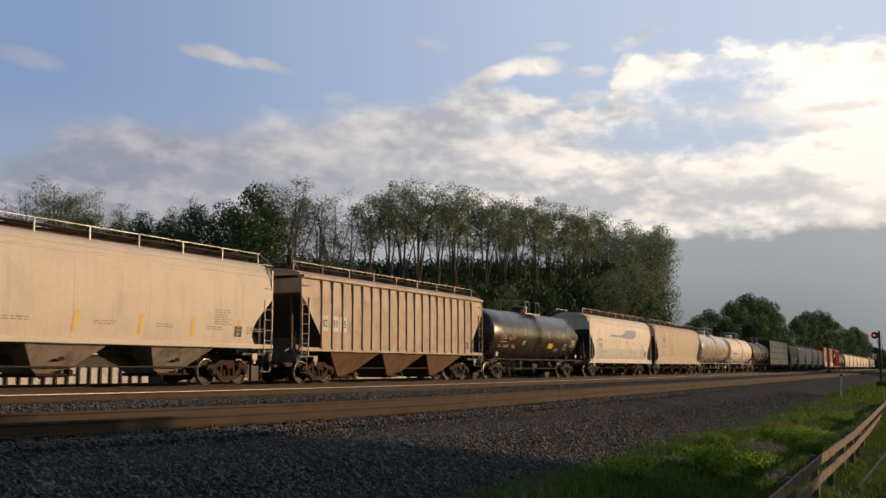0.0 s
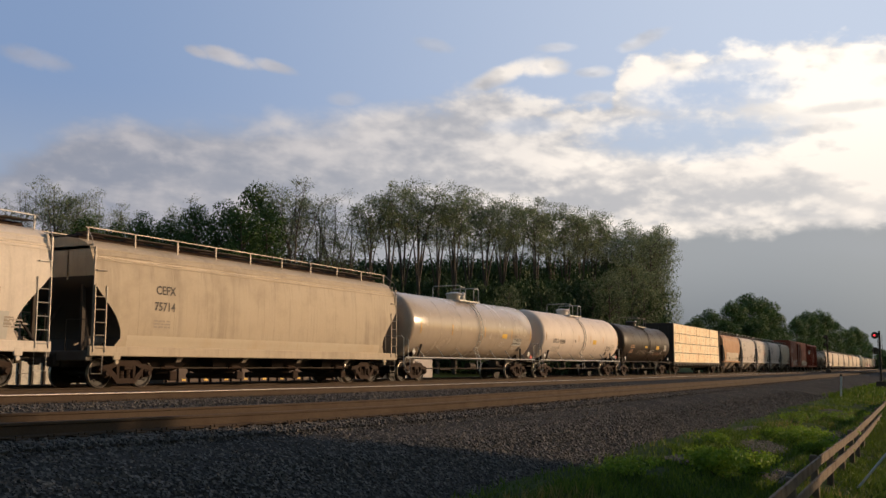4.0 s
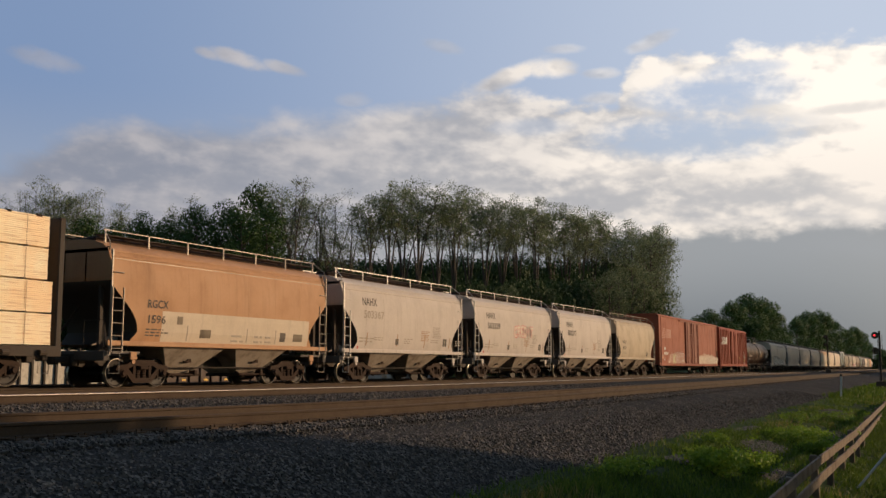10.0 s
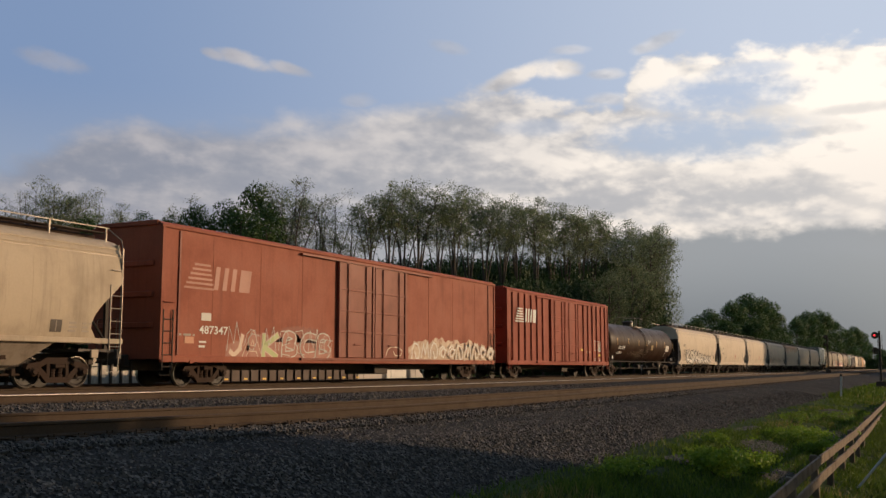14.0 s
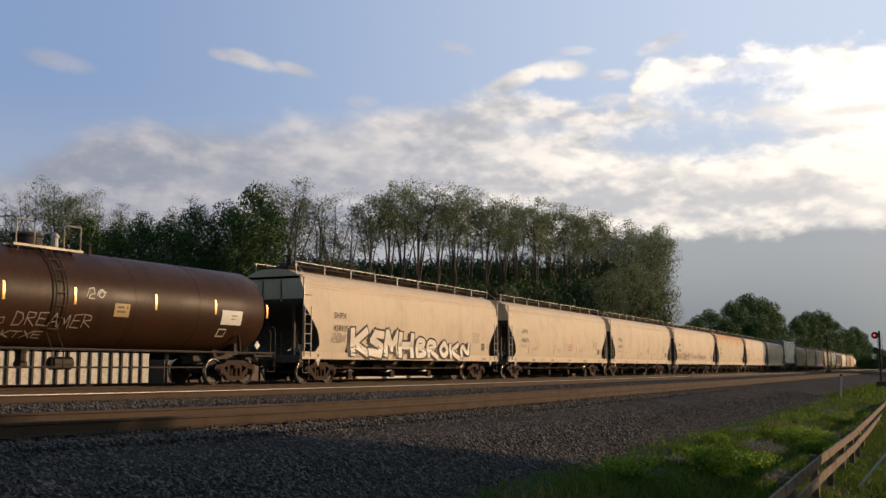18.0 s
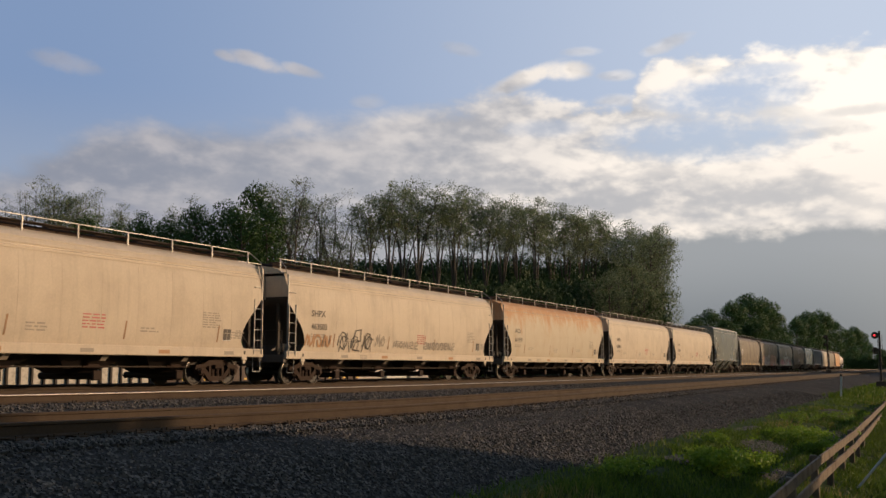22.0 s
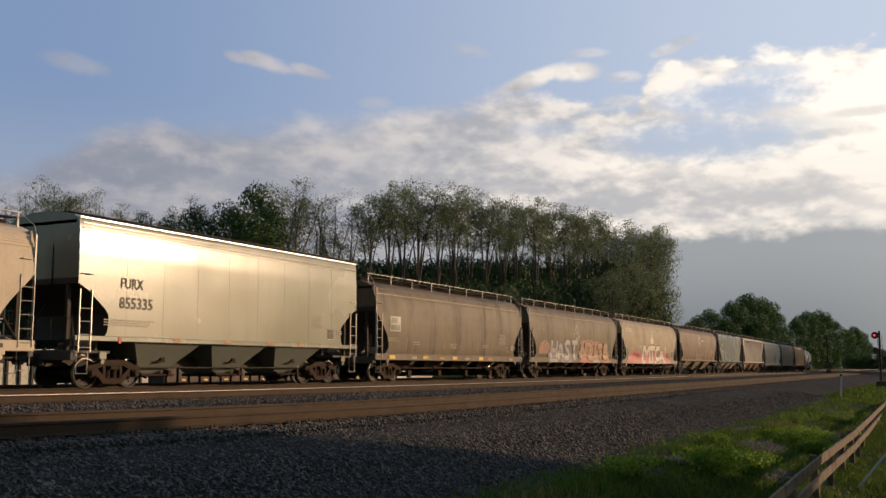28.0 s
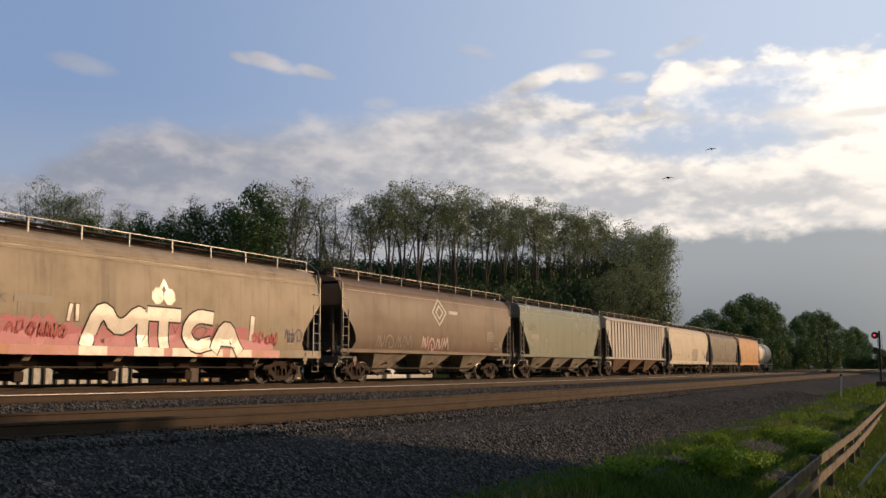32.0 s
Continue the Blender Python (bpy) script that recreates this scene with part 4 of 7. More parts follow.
# ---- behind the train ----
def panel_wall():
    """Pale panels between dark posts along the back of the yard."""
    root = tagged(new("panel_fence"), "pale stained panels between dark steel posts behind the tracks", "fence")
    rnd = random.Random(2)
    y = 26.5
    while y < 46.5:
        part("post", Build().box(-43.9, y, 0.62, 0.14, 0.13, 2.2), M["frame"], root)
        part("panel", Build().box(-43.98, y + 0.405, 0.62, 0.06, 0.67, 2.0 + rnd.uniform(-.05, .05), 0.01), M["panel"], root)
        y += 0.81
    part("kerb", Build().box(-43.7, 36.5, -0.42, 0.4, 21.5, 0.2, 0.02), M["frame"], root)
    return root


M["panel"] = surface("panel_pale", (0.55, 0.51, 0.44), 0.75, dirty=0.6, dirt=(0.24, 0.19, 0.13), size=0.22, grain=9, streak=0.3, vary=0.4)
panel_wall()


M["gondola"] = surface("paint_gondola", (0.075, 0.042, 0.030), 0.6, dirty=0.4, dirt=(0.05, 0.032, 0.025), streak=0.4)


def gondola():
    root = tagged(new("gondola"), "parked low brown gondola car with ribbed sides", "freight car")
    root.matrix_basis = pose(-45.2, 59.4, -0.55)
    part("body", Build().box(0, 0, 0.95, 2.7, 23.0, 1.45, 0.03), M["gondola"], root)
    for i in range(22):
        part("rib", Build().box(1.40, -11.2 + i * 1.06, 0.9, 0.14, 0.26, 1.5, 0.02), M["gondola"], root)
        if i % 2:
            part("reflector", Build().box(1.36, -11.2 + i * 1.06 + 0.5, 0.40, 0.02, 0.4, 0.12), M["yellow"], root, "yellow reflector")
    return root


gondola()


def shed(y, ln, h, mat, label):
    root = tagged(new("utility_cabinet"), label, "cabinet", group="cabinets behind the tracks")
    root.matrix_basis = pose(-45.0, y, -0.45)
    part("body", Build().box(0, 0, h / 2, 1.6, ln, h, 0.03), mat, root)
    part("lid", Build().box(0, 0, h + 0.04, 1.75, ln + 0.15, 0.08, 0.015), mat, root)
    part("door", Build().box(0.82, 0, h / 2, 0.04, ln * 0.6, h * 0.8, 0.01), mat, root)


shed(73.6, 4.0, 1.9, M["white"], "white metal utility cabinet behind the tracks")
shed(78.2, 3.6, 1.8, M["lightsteel"], "grey metal utility cabinet behind the tracks")
shed(83.0, 4.4, 1.9, M["white"], "white metal utility cabinet behind the tracks")


# ---- rolling stock: each car lies along its own Y, +X towards the camera, z 0 at the rails ----
def side_frame():
    b = Build()
    for x in (-1.0, 1.0):
        polys = ([(-1.14, 0.56), (-1.08, 0.68), (-0.66, 0.74), (-0.44, 0.86), (0.44, 0.86), (0.66, 0.74), (1.08, 0.68), (1.14, 0.56), (1.10, 0.52), (0.68, 0.56), (0.42, 0.68), (-0.42, 0.68), (-0.68, 0.56), (-1.10, 0.52)],
                 [(-0.82, 0.56), (-0.64, 0.60), (-0.28, 0.28), (-0.44, 0.18)], [(0.82, 0.56), (0.64, 0.60), (0.28, 0.28), (0.44, 0.18)],
                 [(-0.48, 0.30), (0.48, 0.30), (0.40, 0.14), (-0.40, 0.14)],
                 [(-0.40, 0.28), (-0.29, 0.28), (-0.29, 0.72), (-0.40, 0.72)], [(0.29, 0.28), (0.40, 0.28), (0.40, 0.72), (0.29, 0.72)])
        for q, poly in enumerate(polys):
            n, t = len(poly), 0.085 - 0.006 * q
            vs = [(x - t, y, z) for y, z in poly] + [(x + t, y, z) for y, z in poly]
            b.add(vs, [(i, (i + 1) % n, n + (i + 1) % n, n + i) for i in range(n)] + [tuple(range(n)), tuple(range(2 * n - 1, n - 1, -1))])
        out = 1 if x > 0 else -1
        for y in (-0.89, 0.89):
            b.box(x, y, 0.50, 0.24, 0.34, 0.16, 0.03)
            b.lathe([(x - out * 0.08, 0.13), (x + out * 0.13, 0.13), (x + out * 0.15, 0.09), (x + out * 0.19, 0.08)], 12, 'X', at=(0, y, 0.457))
            b.box(x, y + (0.21 if y < 0 else -0.21), 0.40, 0.16, 0.06, 0.22, 0.01)
        b.box(x + out * 0.03, 0, 0.62, 0.26, 0.40, 0.13, 0.03)
        for y in (-0.13, 0.13):
            b.lathe([(0.28, 0.085), (0.34, 0.10), (0.38, 0.085), (0.42, 0.10), (0.46, 0.085), (0.50, 0.10), (0.56, 0.085)], 8, 'Z', at=(x - out * 0.05, y, 0))
        for y in (-0.46, 0.46):
            b.box(x * 0.62, y, 0.42, 0.5, 0.07, 0.10, 0.015)
    b.box(0, 0, 0.58, 1.9, 0.42, 0.26, 0.04)
    return b


def wheelset_mesh():
    b = Build()
    b.lathe([(-1.0, 0.075), (1.0, 0.075)], 10, 'X')
    for s in (-1, 1):
        b.lathe([(s * 0.685, 0.10), (s * 0.69, 0.475), (s * 0.72, 0.475), (s * 0.735, 0.457), (s * 0.835, 0.452), (s * 0.842, 0.436), (s * 0.84, 0.40), (s * 0.80, 0.37), (s * 0.775, 0.22), (s * 0.83, 0.13), (s * 0.84, 0.09)], 28, 'X')
        for i in range(5):
            a = 1.2566 * i
            b.box(s * 0.80, 0.27 * math.cos(a), 0.27 * math.sin(a), 0.02, 0.05, 0.05, 0.008)
    return b


TRUCK = side_frame().mesh("truck", 35)
TRUCK.materials.append(M["truck"])
WHEELS = wheelset_mesh().mesh("wheelset", 40)
WHEELS.materials.append(M["tread"])
WHEELS.materials.append(M["rim"])
for poly in WHEELS.polygons:
    c = poly.center
    poly.material_index = 1 if math.hypot(c.y, c.z) > 0.43 and abs(c.x) > 0.73 else 0
COUPLER = Build().box(0, 0.25, 0.86, 0.22, 0.7, 0.2, 0.03).box(0, 0.62, 0.86, 0.34, 0.26, 0.3, 0.05).box(0, 0.0, 0.86, 0.5, 0.25, 0.4, 0.03).mesh("coupler")
COUPLER.materials.append(M["frame"])
LADDERS = {}
BRACE = Build().box(0, 0, 0, 0.1, 0.12, 2.5).mesh("brace")
BRACE.materials.append(M["frame"])
HATCH = Build().box(0, 0, 0, 0.6, 0.9, 0.12, 0.03).mesh("roof_hatch")
HATCH.materials.append(M["truck"])
rolling = []
cars = []


def running_gear(car, half, inset):
    for y in (-(half - inset), half - inset):
        t = part("truck", TRUCK, M["truck"], car, "cast steel truck, dusty brown", m=pose(0, y, 0))
        for wy in (-0.89, 0.89):
            w = part("wheelset", WHEELS, M["tread"], t, m=pose(0, wy, 0.457))
            rolling.append((w, wy))
    part("coupler", COUPLER, M["frame"], car, m=pose(0, half - 0.05, 0))
    part("coupler", COUPLER, M["frame"], car, m=pose(0, -half + 0.05, 0, 0, 0, 180))


def ladder(car, x, y, z0, z1, mat, w=0.45):
    key = (round(z1 - z0, 2), w, mat.name)
    if key not in LADDERS:
        LADDERS[key] = ladder_mesh(z1 - z0, w).mesh("ladder")
        LADDERS[key].materials.append(mat)
    return part("ladder", LADDERS[key], mat, car, m=pose(x, y, z0))


def lerp_profile(prof, z):
    for (x0, z0), (x1, z1) in zip(prof, prof[1:]):
        if z0 <= z <= z1:
            return x0 + (x1 - x0) * (z - z0) / (z1 - z0)
    return prof[-1][0] if z > prof[-1][1] else prof[0][0]


ROUND = [(1.42, 1.10), (1.50, 1.5), (1.545, 2.1), (1.555, 2.7), (1.53, 3.25), (1.47, 3.7), (1.36, 4.02), (1.15, 4.22), (0.75, 4.36), (0.35, 4.42)]
FLAT = [(1.53, 1.10), (1.53, 1.6), (1.53, 2.2), (1.53, 2.8), (1.525, 3.4), (1.492, 4.0), (1.455, 4.18), (1.2, 4.30), (0.75, 4.38), (0.35, 4.42)]


def stencil(word, car, prof, y, z, height, width, mat):
    """Lettering on a car's side, wrapped to the side's curve."""
    cu = bpy.data.curves.new("lettering", 'FONT')
    cu.body, cu.size = word, height * 1.38
    cu.resolution_u = 2
    cu.offset = height * 0.02
    tmp = bpy.data.objects.new("lettering", cu)
    me = bpy.data.meshes.new_from_object(tmp)
    bpy.data.objects.remove(tmp)
    wide = max(vtx.co.x for vtx in me.vertices)
    for vtx in me.vertices:
        u, h = vtx.co.x * width / wide, vtx.co.y
        vtx.co = (lerp_profile(prof, z + h) + 0.014, y + u, z + h)
    me.materials.clear()
    return part("lettering", me, mat, car)


def bars(car, prof, y, z, w, h, rows, mat, name="small_print"):
    """Unreadable small print: rows of word-long bars; large figures as one bar."""
    b = Build()
    rnd = random.Random(int(abs(y) * 100 + z * 1000 + w * 77))
    for i in range(rows):
        zz = z - i * h * 1.9
        x = lerp_profile(prof, zz) + 0.008
        if h >= 0.12:
            b.box(x, y + w / 2 - 0.07 * w * (i % 2), zz, 0.006, w * (1 - 0.14 * (i % 2)), h)
            continue
        at, end = 0.0, w * rnd.uniform(0.7, 1.0)
        while at < end:
            ln = min(h * rnd.uniform(2.0, 6.5), end - at + 0.02)
            b.box(x, y + at + ln / 2, zz, 0.004, ln, h * rnd.uniform(0.75, 1.0))
            at += ln + h * rnd.uniform(0.8, 1.6)
    return part(name, b, mat, car)


def plate(car, prof, y, z, w, h, mat, name="panel_mark", label="", slant=0.0):
    """A painted field that follows the side's curve."""
    b, n = Build(), 6
    for out in (0.010, 0.004):
        vs = []
        for j in range(n + 1):
            zz = z - h / 2 + h * j / n
            x = lerp_profile(prof, zz) + out
            vs += [(x, y + slant * j / n, zz), (x, y + w + slant * j / n, zz)]
        b.add(vs, [(2 * j, 2 * j + 1, 2 * j + 3, 2 * j + 2) for j in range(n)])
    return part(name, stroke_mesh(b, name), mat, car, label)


def hopper(half, mat, label, style="round", bays=3, deep=True, sill=None, walk_mat=None, tear=True):
    """A covered hopper: shell with cut-back slope sheets, sill, end frames, ladders, roof walk, hatches, bays, running gear."""
    car = tagged(new("hopper_car"), label, "freight car", group="cars of the freight train")
    flat = style == "flat"
    zb, top = (1.46, 5.26) if flat else (1.34 if deep else 1.10, 4.56)
    prof = [(x, zb + (z - 1.10) * (top - zb) / 3.32) for x, z in (ROUND if style == "round" else FLAT)]
    cut_top = 3.2 if style == "round" else 3.05 if flat else 3.55

    def yend(z):
        if z > cut_top:
            return half - 0.12
        q = (cut_top - z) / (cut_top - zb)
        if style == "round" and tear:
            return half - 0.12 - 1.18 * math.sin(min(1.0, q * 1.15) * 1.75) ** 1.3 * (1.0 if q < 0.8 else 1.0 - 0.25 * (q - 0.8) / 0.2)
        if flat:
            return half - 0.12 - 0.28 - 0.92 * min(1.0, max(0.0, q - 0.06) * 2.3) + 0.2 * max(0.0, q - 0.85) / 0.15
        return half - 0.12 - 1.5 * min(1.0, q * 1.25)

    fine = []
    for (x0, z0), (x1, z1) in zip(prof, prof[1:]):
        steps = max(1, int((z1 - z0) / 0.16))
        fine += [(x0 + (x1 - x0) * i / steps, z0 + (z1 - z0) * i / steps) for i in range(steps)]
    fine.append(prof[-1])
    shell, cols = Build(), 18
    ring = [(x, z) for x, z in fine] + [(-x, z) for x, z in reversed(fine)]
    w = len(ring)
    vs = []
    for j in range(cols + 1):
        for x, z in ring:
            vs.append((x, yend(z) * (2 * j / cols - 1), z))
    fs = [(j * w + i, j * w + i + 1, j * w + w + i + 1, j * w + w + i) for j in range(cols) for i in range(w - 1)]
    for j in (0, cols):
        fs += [(j * w + i, j * w + i + 1, j * w + w - 2 - i, j * w + w - 1 - i) for i in range(w // 2 - 1)]
    fs += [(j * w, j * w + w, j * w + 2 * w - 1, j * w + w - 1) for j in range(cols)]
    shell.add(vs, fs)
    nseam = max(6, int(half * 2 / 1.55))
    if style == "ribbed":
        n = int(half * 2 / 0.92)
        for i in range(n + 1):
            y = -half + 1.55 + i * (2 * half - 3.1) / n
            b = Build().box(1.555, y, (zb + 4.2) / 2, 0.07, 0.085, 4.15 - zb, 0.012)
            part("rib", b, mat, car)
        part("top_chord", Build().box(1.56, 0, 4.22, 0.12, 2 * half - 0.3, 0.14, 0.02), mat, car)
    else:
        for i in range(1, nseam):
            y = -half + 0.4 + (2 * half - 0.8) * i / nseam
            zs = [zb + 0.1 + 0.25 * q for q in range(13 if flat else 11)]
            if abs(y) > yend(1.6) - 0.1:
                continue
            part("seam", Build().tube([(lerp_profile(prof, z) - 0.001, y, z) for z in zs], 0.006, 4), mat, car)
        part("roof_ridge", Build().box(lerp_profile(prof, top - 0.56) + 0.004, 0, top - 0.56, 0.03, 2 * half - 0.5, 0.03), mat, car)
        part("roof_seam", Build().box(lerp_profile(prof, top - 0.40) + 0.004, 0, top - 0.40, 0.03, 2 * half - 0.5, 0.035), mat, car)
        if not deep:
            part("roof_seam", Build().box(lerp_profile(prof, top - 0.72) + 0.006, 0, top - 0.72, 0.03, 2 * half - 0.4, 0.03), mat, car)
        part("eave", Build().box(lerp_profile(prof, top - 0.63) + 0.004, 0, top - 0.63, 0.022, 2 * half - 0.3, 0.02), M["railworn"], car, "dull seam under the roof edge")
    body = part("body", shell, mat, car, smooth=38)
    # lower slope sheets take a dark colour for their dirt and the recess's shade
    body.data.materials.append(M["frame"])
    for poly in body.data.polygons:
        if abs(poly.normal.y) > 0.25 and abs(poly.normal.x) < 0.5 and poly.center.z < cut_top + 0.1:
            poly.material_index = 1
    sm = sill or mat
    depth = 0.30 if not deep else 0.16
    for sx in (1, -1):
        part("side_sill", Build().box(sx * 1.5, 0, zb + 0.02, 0.10, 2 * half - 0.1, depth, 0.02), sm, car)
    wm = walk_mat or M["railworn"]
    for e in (-1, 1):
        ye = e * (half - 0.1)
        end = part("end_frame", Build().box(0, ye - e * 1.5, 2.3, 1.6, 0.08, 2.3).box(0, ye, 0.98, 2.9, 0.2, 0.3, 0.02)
                   .box(0, ye - e * 0.75, 1.08, 2.7, 1.5, 0.08), M["endshade"], car, "end platform and bulkhead, coloured dark for the shade between cars")
        part("brake_cylinder", Build().lathe([(-0.30, 0.16), (0.30, 0.16), (0.34, 0.10)], 12, 'Y', at=(0.75, ye - e * 0.85, 1.42)).tube([(0.75, ye - e * 0.5, 1.42), (0.75, ye - e * 0.1, 1.30)], 0.03, 6), M["bay"], end, "dusty brake cylinder")
        part("cross_brace", Build().tube([(1.25, ye - e * 0.2, 1.15), (0.2, ye - e * 0.9, 3.1)], 0.04, 6).tube([(-1.25, ye - e * 0.2, 1.15), (-0.2, ye - e * 0.9, 3.1)], 0.04, 6), M["frame"], end)
        for bx in (1.0, -1.0):
            part("brace", BRACE, M["frame"], end, m=pose(bx, ye - e * 0.15, 2.35))
        part("end_sheet", Build().box(0, ye - e * 0.10, (cut_top + top - 0.26) / 2, 2.76, 0.06, top - 0.26 - cut_top).box(0, ye - e * 0.06, top - 0.36, 2.7, 0.08, 0.1)
             .box(-0.45, ye - e * 0.06, (cut_top + 4.3) / 2, 0.06, 0.08, 4.2 - cut_top).box(0.45, ye - e * 0.06, (cut_top + 4.3) / 2, 0.06, 0.08, 4.2 - cut_top), mat, end)
        part("end_handrail", Build().tube([(1.3, ye, 1.1), (1.3, ye, 2.05), (0.5, ye, 2.05), (0.5, ye, 1.1)], 0.018, 5), M["frame"], end)
        for sx in (1, -1):
            ladder(car, sx * 1.56, ye - e * 0.30, 1.08, cut_top - 0.15, wm)
            part("stirrup", Build().tube([(sx * 1.5, ye - e * 0.08, 1.1), (sx * 1.5, ye - e * 0.08, 0.45), (sx * 1.5, ye - e * 0.50, 0.45), (sx * 1.5, ye - e * 0.50, 1.1)], 0.018, 5), wm, car)
            part("grab_iron", Build().tube([(sx * 1.5, ye - e * 0.1, cut_top + 0.3), (sx * 1.58, ye - e * 0.1, cut_top + 0.3), (sx * 1.58, ye - e * 0.5, cut_top + 0.3), (sx * 1.5, ye - e * 0.5, cut_top + 0.3)], 0.014, 5), wm, car)
            if not flat:
                part("corner_post", Build().box(sx * 1.52, ye - e * 0.06, 2.6, 0.05, 0.05, 3.2), wm, car)
            part("jacking_pad", Build().box(sx * 1.52, ye - e * 1.05, 0.98, 0.07, 0.30, 0.24, 0.02).tube([(sx * 1.50, ye - e * 1.05, 0.80), (sx * 1.55, ye - e * 1.05, 0.80)], 0.07, 10), sm, car)
    if flat:
        for sx in (1, -1):
            part("eave_groove", Build().box(sx * (lerp_profile(prof, top - 0.55) + 0.004), 0, top - 0.55, 0.03, 2 * half - 0.4, 0.035), M["frame"], car, "dark groove under the roof edge")
            part("roof_edge", Build().box(sx * 1.46, 0, top - 0.25, 0.10, 2 * half - 0.2, 0.06, 0.012), M["roofedge"], car, "bright galvanised roof edge")
    else:
        walkb = Build()
        for sx in (1, -1):
            walkb.box(sx * 0.98, 0, top + 0.28, 0.03, 2 * half - 0.5, 0.028)
        for i in range(int(half * 2 / 1.95) + 1):
            y = -half + 0.35 + i * (2 * half - 0.7) / int(half * 2 / 1.95)
            for sx in (1, -1):
                walkb.box(sx * 0.98, y, top + 0.06, 0.03, 0.05, 0.46)
        for e in (-1, 1):
            for sx in (1, -1):
                walkb.tube([(sx * 0.98, e * (half - 0.3), top + 0.28), (sx * 1.4, e * (half - 0.12), top - 0.1), (sx * 1.52, e * (half - 0.12), top - 0.55)], 0.015, 5)
        part("running_board", walkb, wm, car, "steel roof walkway with edge rail")
    crown = top - 0.16 if flat else top
    part("hatch_trough", Build().box(0, 0, crown - 0.02, 1.10, 2 * half - 0.7, 0.24, 0.05), M["truck"], car, "dark hatch trough along the roof")
    for sx in (1, -1):
        part("grating", Build().box(sx * 0.72, 0, crown + 0.14, 0.40, 2 * half - 0.55, 0.025), M["frame"], car, "dark walkway grating")
    for i in range(10):
        part("roof_hatch", HATCH, M["truck"], car, m=pose(0, -half + 1.2 + i * (2 * half - 2.4) / 9, crown + 0.13))
    span = 2 * half - 4.6
    for i in range(bays):
        y = -span / 2 + span * (i + 0.5) / bays
        w2 = span / bays / 2
        if deep:
            wide = style == "ribbed"
            z1, z0, g = zb - 0.04, 0.30 if wide else 0.42, 0.42 if wide else 0.52
            w3, xi = (w2 * 0.96, 0.75) if wide else (min(w2 * 0.9, 1.55), 0.62)
            b = Build().add([(1.42, y - w3, z1), (1.42, y + w3, z1), (-1.42, y + w3, z1), (-1.42, y - w3, z1),
                             (xi, y - g, z0), (xi, y + g, z0), (-xi, y + g, z0), (-xi, y - g, z0)],
                            [(0, 1, 5, 4), (1, 2, 6, 5), (2, 3, 7, 6), (3, 0, 4, 7), (4, 5, 6, 7), (3, 2, 1, 0)])
            bay = part("hopper_bay", b, M["ribbay"] if wide else mat if flat else M["bay"], car, "dirty discharge bay")
            part("gate", Build().box(0, y, z0 - 0.05, 1.5, 1.15, 0.12, 0.02).tube([(0.95, y - 0.75, z0 - 0.04), (0.95, y + 0.75, z0 - 0.04)], 0.035, 6)
                 .tube([(0.7, y - 0.62, z0 + 0.05), (1.05, y - 0.62, z0 - 0.12)], 0.04, 6).box(0.9, y + 0.5, z0 + 0.02, 0.25, 0.16, 0.2, 0.02), M["truck"], bay, "dark outlet gate")
            part("vibrator_bracket", Build().box(1.02, y + 0.1, 0.90, 0.10, 0.20, 0.12, 0.02).box(1.04, y + 0.02, 0.82, 0.1, 0.34, 0.05, 0.01), M["truck"], bay, "rusty bracket")
        else:
            w3 = w2 * 0.84
            b = Build().add([(1.12, y - w3, 1.02), (1.12, y + w3, 1.02), (-1.12, y + w3, 1.02), (-1.12, y - w3, 1.02),
                             (0.42, y - 0.5, 0.42), (0.42, y + 0.5, 0.42), (-0.42, y + 0.5, 0.42), (-0.42, y - 0.5, 0.42)],
                            [(0, 1, 5, 4), (1, 2, 6, 5), (2, 3, 7, 6), (3, 0, 4, 7), (4, 5, 6, 7), (3, 2, 1, 0)])
            # near-black: shade under the sill overhang is painted in along with dirt
            bay = part("hopper_bay", b, M["tread"], car)
            part("outlet", Build().lathe([(-1.2, 0.11), (1.2, 0.11)], 10, 'X', at=(0, y, 0.34)).box(1.15, y, 0.36, 0.12, 0.36, 0.30, 0.03).tube([(1.1, y - 0.5, 0.62), (1.1, y + 0.5, 0.62)], 0.03, 5)
                 .box(0.8, y + 0.1, 0.62, 0.3, 0.5, 0.16, 0.03), M["truck"], bay, "dusty outlet pipe")
            part("dust_lip", Build().prism([(1.30, 1.0), (1.36, 1.0), (1.16, 0.80), (1.10, 0.80)], y + 0.1, y + 0.34), M["bay"], bay, "dusty pale bracket")
    part("centre_sill", Build().box(0, 0, 0.82, 0.5, 2 * half - 0.4, 0.34), M["frame"], car)
    part("brake_rod", Build().tube([(0.9, -half + 2.5, 0.62), (0.9, half - 2.5, 0.62)], 0.025, 5).lathe([(-0.3, 0.2), (0.3, 0.2)], 10, 'Y', at=(0.6, half - 3.0, 0.7)), M["frame"], car)
    running_gear(car, half, 2.05)
    return car, prof


